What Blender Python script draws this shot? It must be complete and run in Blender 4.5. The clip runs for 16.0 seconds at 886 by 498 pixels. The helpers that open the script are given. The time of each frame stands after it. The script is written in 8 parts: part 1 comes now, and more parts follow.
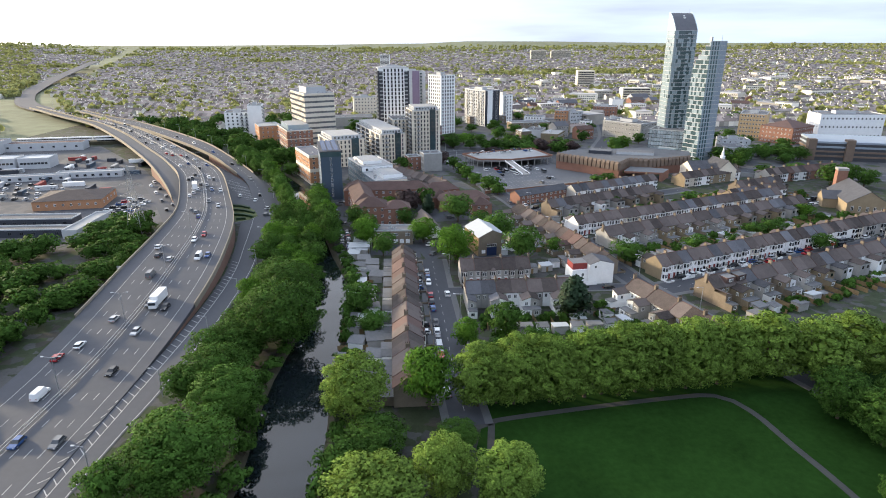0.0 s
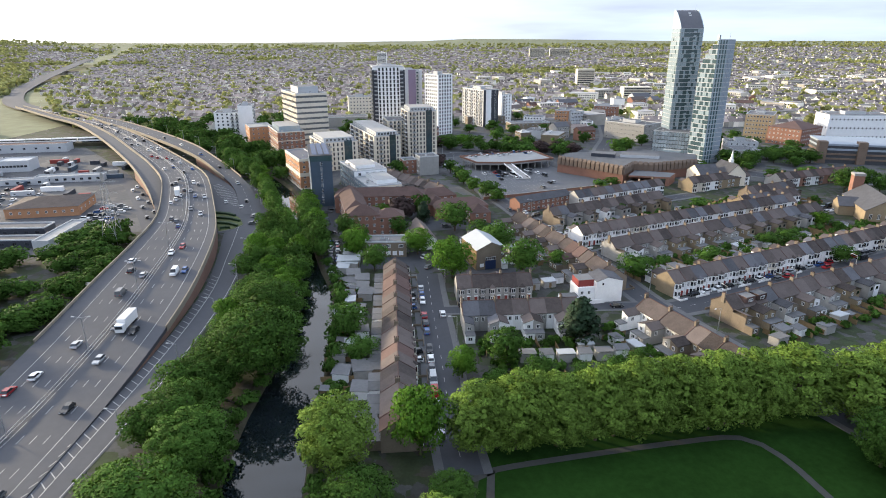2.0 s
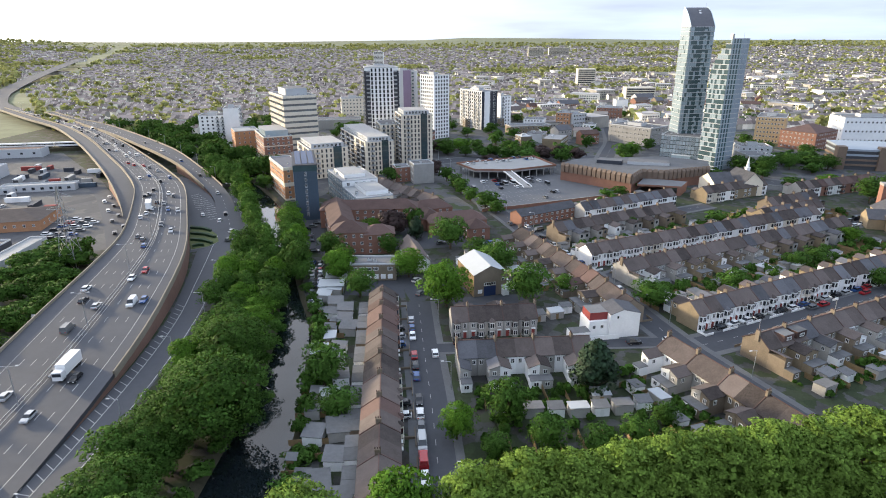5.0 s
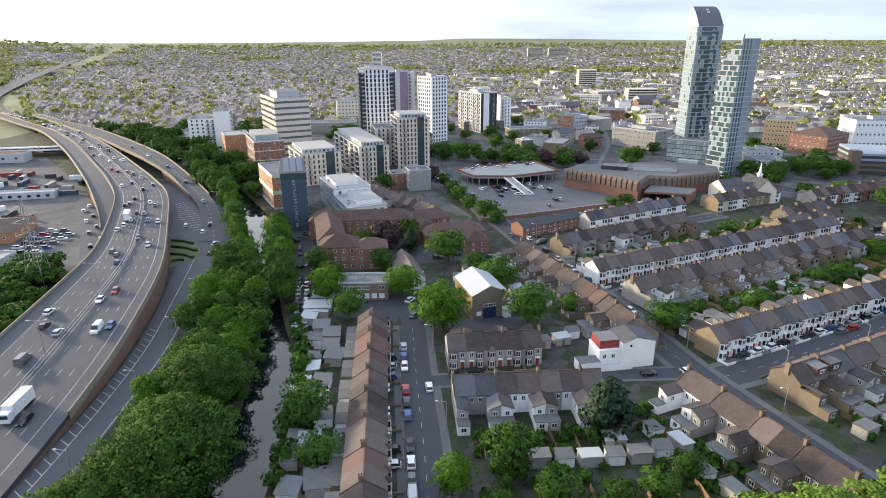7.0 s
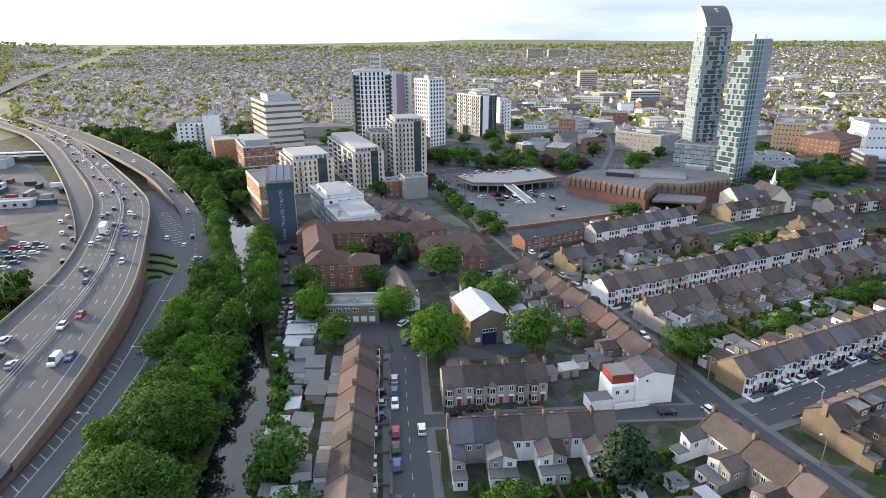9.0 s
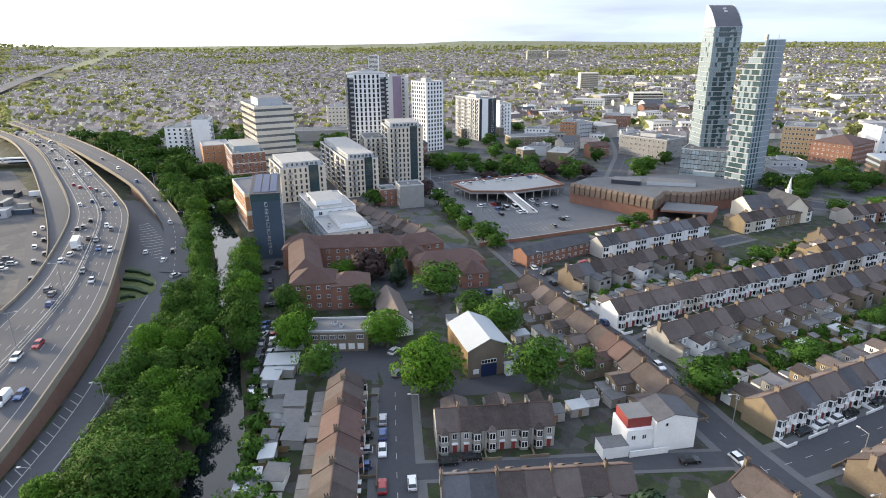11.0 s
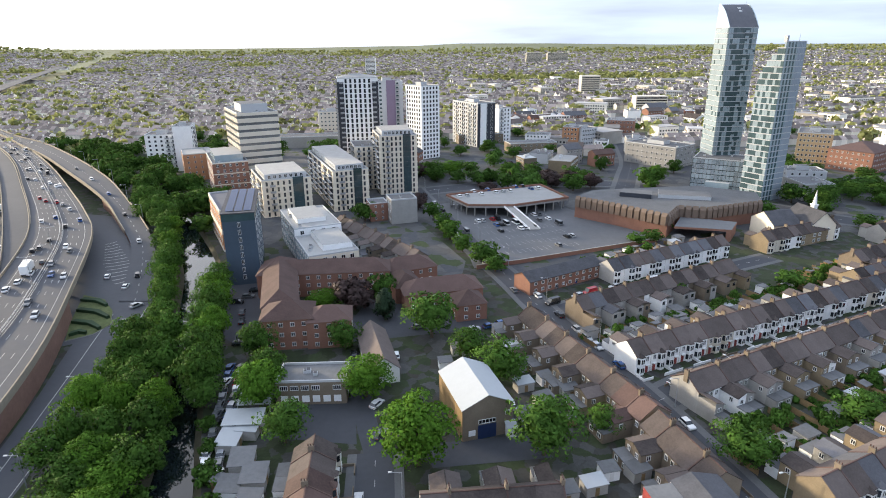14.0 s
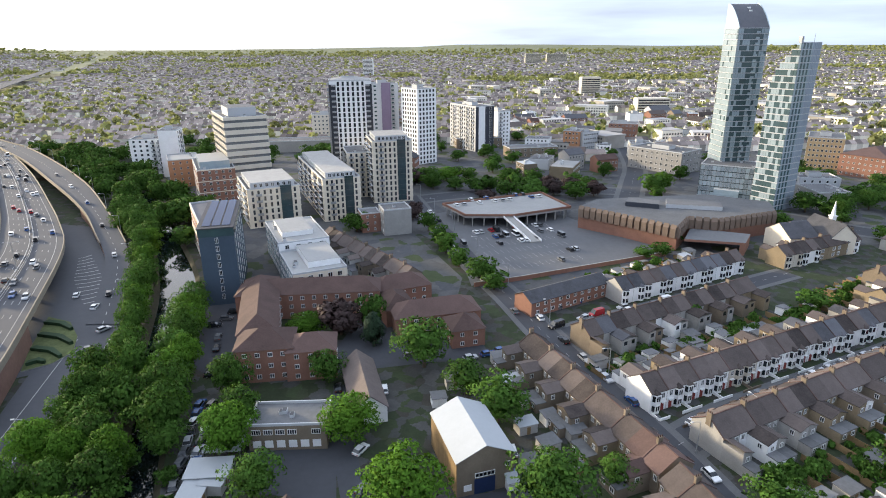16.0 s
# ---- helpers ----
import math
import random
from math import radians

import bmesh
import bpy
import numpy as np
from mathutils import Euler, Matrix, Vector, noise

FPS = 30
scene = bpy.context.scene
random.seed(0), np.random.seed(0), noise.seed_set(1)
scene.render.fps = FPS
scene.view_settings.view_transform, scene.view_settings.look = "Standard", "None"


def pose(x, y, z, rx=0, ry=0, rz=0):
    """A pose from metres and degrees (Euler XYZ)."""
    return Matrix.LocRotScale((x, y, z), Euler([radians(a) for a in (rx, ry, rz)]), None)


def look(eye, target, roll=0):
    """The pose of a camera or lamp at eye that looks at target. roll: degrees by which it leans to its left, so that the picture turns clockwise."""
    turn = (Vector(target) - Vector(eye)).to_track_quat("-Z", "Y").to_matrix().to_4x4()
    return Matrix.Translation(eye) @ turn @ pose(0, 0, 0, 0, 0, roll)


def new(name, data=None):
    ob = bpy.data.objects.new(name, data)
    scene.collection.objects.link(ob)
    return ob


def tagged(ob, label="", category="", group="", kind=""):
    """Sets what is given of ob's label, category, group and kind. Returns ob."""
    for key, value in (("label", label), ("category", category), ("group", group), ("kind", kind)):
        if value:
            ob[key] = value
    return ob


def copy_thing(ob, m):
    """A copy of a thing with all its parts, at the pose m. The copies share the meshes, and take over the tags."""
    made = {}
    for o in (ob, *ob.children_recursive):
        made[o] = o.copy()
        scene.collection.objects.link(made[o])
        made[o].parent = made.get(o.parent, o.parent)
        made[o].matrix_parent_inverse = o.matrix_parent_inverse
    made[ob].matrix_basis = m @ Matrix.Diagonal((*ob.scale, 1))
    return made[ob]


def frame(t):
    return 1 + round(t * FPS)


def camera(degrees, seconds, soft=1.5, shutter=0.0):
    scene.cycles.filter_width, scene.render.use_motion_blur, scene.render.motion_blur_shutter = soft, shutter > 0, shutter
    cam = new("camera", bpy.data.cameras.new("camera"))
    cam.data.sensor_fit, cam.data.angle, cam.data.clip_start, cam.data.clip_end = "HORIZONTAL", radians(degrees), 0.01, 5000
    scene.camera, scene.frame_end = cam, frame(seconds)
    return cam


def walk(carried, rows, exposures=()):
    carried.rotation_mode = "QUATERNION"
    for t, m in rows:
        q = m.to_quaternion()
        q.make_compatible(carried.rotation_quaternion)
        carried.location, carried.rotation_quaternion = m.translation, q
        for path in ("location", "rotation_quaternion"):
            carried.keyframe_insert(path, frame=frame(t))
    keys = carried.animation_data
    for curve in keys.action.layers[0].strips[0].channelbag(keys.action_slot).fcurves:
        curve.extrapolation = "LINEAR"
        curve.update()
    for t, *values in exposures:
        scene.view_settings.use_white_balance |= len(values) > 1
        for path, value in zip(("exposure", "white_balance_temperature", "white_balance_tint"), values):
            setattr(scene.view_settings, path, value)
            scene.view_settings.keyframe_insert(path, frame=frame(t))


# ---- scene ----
cam = camera(73.20, 16.0, 1.0)
PATH = [
    (0.0, pose(-4.55, 10.10, 85.08) @ pose(0, 0, 0, 0, 0, 0.388) @ pose(0, 0, 0, 70.704) @ pose(0, 0, 0, 0, 0, -0.198)),
    (0.5, pose(-4.32, 14.49, 85.16) @ pose(0, 0, 0, 0, 0, 0.335) @ pose(0, 0, 0, 70.642) @ pose(0, 0, 0, 0, 0, -0.177)),
    (1.0, pose(-4.08, 18.88, 85.23) @ pose(0, 0, 0, 0, 0, 0.288) @ pose(0, 0, 0, 70.588) @ pose(0, 0, 0, 0, 0, -0.161)),
    (1.5, pose(-3.83, 23.27, 85.28) @ pose(0, 0, 0, 0, 0, 0.246) @ pose(0, 0, 0, 70.543) @ pose(0, 0, 0, 0, 0, -0.149)),
    (2.0, pose(-3.58, 27.65, 85.32) @ pose(0, 0, 0, 0, 0, 0.208) @ pose(0, 0, 0, 70.505) @ pose(0, 0, 0, 0, 0, -0.141)),
    (2.5, pose(-3.31, 32.03, 85.35) @ pose(0, 0, 0, 0, 0, 0.175) @ pose(0, 0, 0, 70.475) @ pose(0, 0, 0, 0, 0, -0.137)),
    (3.0, pose(-3.04, 36.41, 85.36) @ pose(0, 0, 0, 0, 0, 0.145) @ pose(0, 0, 0, 70.452) @ pose(0, 0, 0, 0, 0, -0.137)),
    (3.5, pose(-2.77, 40.79, 85.37) @ pose(0, 0, 0, 0, 0, 0.120) @ pose(0, 0, 0, 70.435) @ pose(0, 0, 0, 0, 0, -0.140)),
    (4.0, pose(-2.48, 45.16, 85.36) @ pose(0, 0, 0, 0, 0, 0.097) @ pose(0, 0, 0, 70.425) @ pose(0, 0, 0, 0, 0, -0.146)),
    (4.5, pose(-2.19, 49.53, 85.35) @ pose(0, 0, 0, 0, 0, 0.078) @ pose(0, 0, 0, 70.420) @ pose(0, 0, 0, 0, 0, -0.155)),
    (5.0, pose(-1.90, 53.89, 85.32) @ pose(0, 0, 0, 0, 0, 0.061) @ pose(0, 0, 0, 70.421) @ pose(0, 0, 0, 0, 0, -0.167)),
    (5.5, pose(-1.60, 58.26, 85.29) @ pose(0, 0, 0, 0, 0, 0.046) @ pose(0, 0, 0, 70.427) @ pose(0, 0, 0, 0, 0, -0.180)),
    (6.0, pose(-1.29, 62.61, 85.25) @ pose(0, 0, 0, 0, 0, 0.034) @ pose(0, 0, 0, 70.437) @ pose(0, 0, 0, 0, 0, -0.195)),
    (6.5, pose(-0.97, 66.97, 85.21) @ pose(0, 0, 0, 0, 0, 0.024) @ pose(0, 0, 0, 70.452) @ pose(0, 0, 0, 0, 0, -0.212)),
    (7.0, pose(-0.65, 71.32, 85.16) @ pose(0, 0, 0, 0, 0, 0.015) @ pose(0, 0, 0, 70.470) @ pose(0, 0, 0, 0, 0, -0.229)),
    (7.5, pose(-0.33, 75.66, 85.11) @ pose(0, 0, 0, 0, 0, 0.007) @ pose(0, 0, 0, 70.492) @ pose(0, 0, 0, 0, 0, -0.248)),
    (8.0, pose(0.00, 80.00, 85.05) @ pose(0, 0, 0, 0, 0, -0.000) @ pose(0, 0, 0, 70.517) @ pose(0, 0, 0, 0, 0, -0.267)),
    (8.5, pose(0.33, 84.34, 84.99) @ pose(0, 0, 0, 0, 0, -0.006) @ pose(0, 0, 0, 70.545) @ pose(0, 0, 0, 0, 0, -0.287)),
    (9.0, pose(0.67, 88.67, 84.93) @ pose(0, 0, 0, 0, 0, -0.012) @ pose(0, 0, 0, 70.574) @ pose(0, 0, 0, 0, 0, -0.306)),
    (9.5, pose(1.02, 92.99, 84.87) @ pose(0, 0, 0, 0, 0, -0.018) @ pose(0, 0, 0, 70.606) @ pose(0, 0, 0, 0, 0, -0.325)),
    (10.0, pose(1.37, 97.31, 84.82) @ pose(0, 0, 0, 0, 0, -0.025) @ pose(0, 0, 0, 70.639) @ pose(0, 0, 0, 0, 0, -0.343)),
    (10.5, pose(1.72, 101.63, 84.76) @ pose(0, 0, 0, 0, 0, -0.032) @ pose(0, 0, 0, 70.673) @ pose(0, 0, 0, 0, 0, -0.361)),
    (11.0, pose(2.08, 105.94, 84.70) @ pose(0, 0, 0, 0, 0, -0.040) @ pose(0, 0, 0, 70.707) @ pose(0, 0, 0, 0, 0, -0.377)),
    (11.5, pose(2.44, 110.24, 84.65) @ pose(0, 0, 0, 0, 0, -0.049) @ pose(0, 0, 0, 70.742) @ pose(0, 0, 0, 0, 0, -0.392)),
    (12.0, pose(2.80, 114.54, 84.60) @ pose(0, 0, 0, 0, 0, -0.060) @ pose(0, 0, 0, 70.777) @ pose(0, 0, 0, 0, 0, -0.404)),
    (12.5, pose(3.17, 118.83, 84.55) @ pose(0, 0, 0, 0, 0, -0.073) @ pose(0, 0, 0, 70.811) @ pose(0, 0, 0, 0, 0, -0.415)),
    (13.0, pose(3.54, 123.12, 84.52) @ pose(0, 0, 0, 0, 0, -0.088) @ pose(0, 0, 0, 70.844) @ pose(0, 0, 0, 0, 0, -0.423)),
    (13.5, pose(3.91, 127.40, 84.48) @ pose(0, 0, 0, 0, 0, -0.105) @ pose(0, 0, 0, 70.875) @ pose(0, 0, 0, 0, 0, -0.428)),
    (14.0, pose(4.29, 131.68, 84.46) @ pose(0, 0, 0, 0, 0, -0.125) @ pose(0, 0, 0, 70.905) @ pose(0, 0, 0, 0, 0, -0.430)),
    (14.5, pose(4.66, 135.94, 84.44) @ pose(0, 0, 0, 0, 0, -0.149) @ pose(0, 0, 0, 70.933) @ pose(0, 0, 0, 0, 0, -0.429)),
    (15.0, pose(5.05, 140.21, 84.43) @ pose(0, 0, 0, 0, 0, -0.175) @ pose(0, 0, 0, 70.958) @ pose(0, 0, 0, 0, 0, -0.424)),
    (15.5, pose(5.43, 144.46, 84.44) @ pose(0, 0, 0, 0, 0, -0.206) @ pose(0, 0, 0, 70.980) @ pose(0, 0, 0, 0, 0, -0.415)),
    (16.0, pose(5.81, 148.71, 84.45) @ pose(0, 0, 0, 0, 0, -0.240) @ pose(0, 0, 0, 70.998) @ pose(0, 0, 0, 0, 0, -0.402)),
]
walk(cam, PATH, [(0.0, 0.66), (16.0, 0.63)])

# ---- world, sun, exposure ----
SUN_AZ, SUN_EL = 62.0, 11.0   # degrees to the left of +y, degrees above the horizon
sun_dir = Vector((-math.sin(radians(SUN_AZ)) * math.cos(radians(SUN_EL)), math.cos(radians(SUN_AZ)) * math.cos(radians(SUN_EL)), math.sin(radians(SUN_EL))))
world = bpy.data.worlds.new("sky")
scene.world = world
world.use_nodes = True
wn, wl = world.node_tree.nodes, world.node_tree.links
wn.clear()
w_out, w_bg = wn.new("ShaderNodeOutputWorld"), wn.new("ShaderNodeBackground")
w_sky, w_co = wn.new("ShaderNodeTexSky"), wn.new("ShaderNodeTexCoord")
w_sky.sky_type = 'NISHITA'
w_sky.sun_disc = False
w_sky.sun_elevation, w_sky.sun_rotation = radians(SUN_EL), radians(-SUN_AZ)
w_sky.air_density, w_sky.dust_density = 1.0, 2.5
w_map, w_noise, w_ramp = wn.new("ShaderNodeMapping"), wn.new("ShaderNodeTexNoise"), wn.new("ShaderNodeValToRGB")
w_map.inputs["Scale"].default_value = (1.5, 1.5, 14.0)
w_noise.inputs["Scale"].default_value, w_noise.inputs["Detail"].default_value = 2.2, 7.0
w_ramp.color_ramp.elements[0].position, w_ramp.color_ramp.elements[1].position = 0.34, 0.66
w_ramp.color_ramp.elements[0].color, w_ramp.color_ramp.elements[1].color = (0.62, 0.62, 0.62, 1), (0.97, 0.97, 0.97, 1)
w_mix = wn.new("ShaderNodeMixRGB")
w_mix.inputs["Color2"].default_value = (8.1, 9.6, 12.6, 1)
wl.new(w_co.outputs["Generated"], w_map.inputs["Vector"])
wl.new(w_map.outputs["Vector"], w_noise.inputs["Vector"])
wl.new(w_noise.outputs["Fac"], w_ramp.inputs["Fac"])
wl.new(w_ramp.outputs["Color"], w_mix.inputs["Fac"])
# an overcast sky is brighter towards the zenith than at the horizon
w_sep, w_grad, w_lift = wn.new("ShaderNodeSeparateXYZ"), wn.new("ShaderNodeMapRange"), wn.new("ShaderNodeVectorMath")
w_grad.inputs["From Min"].default_value, w_grad.inputs["From Max"].default_value = 0.0, 0.75
w_grad.inputs["To Min"].default_value, w_grad.inputs["To Max"].default_value = 0.74, 0.92
w_lift.operation = 'SCALE'
wl.new(w_co.outputs["Generated"], w_sep.inputs["Vector"])
wl.new(w_sep.outputs["Z"], w_grad.inputs["Value"])
wl.new(w_mix.outputs["Color"], w_lift.inputs[0])
wl.new(w_grad.outputs["Result"], w_lift.inputs["Scale"])
wl.new(w_sky.outputs["Color"], w_mix.inputs["Color1"])
w_dot, w_lobe, w_pow = wn.new("ShaderNodeVectorMath"), wn.new("ShaderNodeMapRange"), wn.new("ShaderNodeMath")
w_glow, w_sum = wn.new("ShaderNodeVectorMath"), wn.new("ShaderNodeVectorMath")
w_dot.operation, w_pow.operation, w_glow.operation, w_sum.operation = 'DOT_PRODUCT', 'POWER', 'SCALE', 'ADD'
w_dot.inputs[1].default_value = sun_dir
w_lobe.inputs["From Min"].default_value, w_lobe.inputs["From Max"].default_value = 0.1, 1.0
w_pow.inputs[1].default_value = 2.2
w_glow.inputs[0].default_value = (12.0, 10.8, 9.2)
wl.new(w_co.outputs["Generated"], w_dot.inputs[0])
wl.new(w_dot.outputs["Value"], w_lobe.inputs["Value"])
wl.new(w_lobe.outputs["Result"], w_pow.inputs[0])
wl.new(w_pow.outputs["Value"], w_glow.inputs["Scale"])
wl.new(w_lift.outputs["Vector"], w_sum.inputs[0])
wl.new(w_glow.outputs["Vector"], w_sum.inputs[1])
wl.new(w_sum.outputs["Vector"], w_bg.inputs["Color"])
w_bg.inputs["Strength"].default_value = 0.1
wl.new(w_bg.outputs["Background"], w_out.inputs["Surface"])

sun = new("sun", bpy.data.lights.new("sun", "SUN"))
sun.data.energy, sun.data.angle, sun.data.color = 5.0, radians(4.0), (1.0, 0.83, 0.58)
sun.matrix_world = look(sun_dir * 3000, (0, 0, 0))

# ---- materials ----
def mat(name, base, rough=0.8, metal=0.0, var=0.25, big=0.05, fine=1.5, bump=0.15, rand=0.0, island=0.0, leaf=0.0, spec=0.2):
    """A surface with large stains, fine grain and relief, both at world size; rand varies it object by object."""
    m = bpy.data.materials.new(name)
    m.use_nodes = True
    n, l = m.node_tree.nodes, m.node_tree.links
    b = n["Principled BSDF"]
    b.inputs["Roughness"].default_value, b.inputs["Metallic"].default_value = rough, metal
    b.inputs["Specular IOR Level"].default_value = spec
    geo = n.new("ShaderNodeNewGeometry")
    value = None
    def add(sock, amount):
        nonlocal value
        s = n.new("ShaderNodeMath"); s.operation = 'MULTIPLY_ADD'
        l.new(sock, s.inputs[0]); s.inputs[1].default_value = 2 * amount; s.inputs[2].default_value = -amount
        if value is None:
            o = n.new("ShaderNodeMath"); o.operation = 'ADD'; o.inputs[1].default_value = 1.0
            l.new(s.outputs[0], o.inputs[0]); value = o.outputs[0]
        else:
            o = n.new("ShaderNodeMath"); o.operation = 'ADD'
            l.new(s.outputs[0], o.inputs[0]); l.new(value, o.inputs[1]); value = o.outputs[0]
    small = None
    for scale, amount in ((big, var * 1.2), (fine, var)):
        t = n.new("ShaderNodeTexNoise")
        t.inputs["Scale"].default_value, t.inputs["Detail"].default_value, t.inputs["Roughness"].default_value = scale, 5.0, 0.65
        l.new(geo.outputs["Position"], t.inputs["Vector"])
        add(t.outputs["Fac"], amount); small = t
    if rand:
        o = n.new("ShaderNodeObjectInfo"); add(o.outputs["Random"], rand)
    if island:
        add(geo.outputs["Random Per Island"], island)
    mul = n.new("ShaderNodeVectorMath"); mul.operation = 'SCALE'
    mul.inputs[0].default_value = base
    l.new(value, mul.inputs["Scale"])
    l.new(mul.outputs["Vector"], b.inputs["Base Color"])
    if bump:
        bp = n.new("ShaderNodeBump"); bp.inputs["Strength"].default_value = bump; bp.inputs["Distance"].default_value = 0.1
        l.new(small.outputs["Fac"], bp.inputs["Height"]); l.new(bp.outputs["Normal"], b.inputs["Normal"])
    if leaf:
        tr, mx = n.new("ShaderNodeBsdfTranslucent"), n.new("ShaderNodeMixShader")
        mx.inputs[0].default_value = leaf
        l.new(mul.outputs["Vector"], tr.inputs["Color"])
        l.new(b.outputs[0], mx.inputs[1]); l.new(tr.outputs[0], mx.inputs[2])
        l.new(mx.outputs[0], n["Material Output"].inputs["Surface"])
    return m

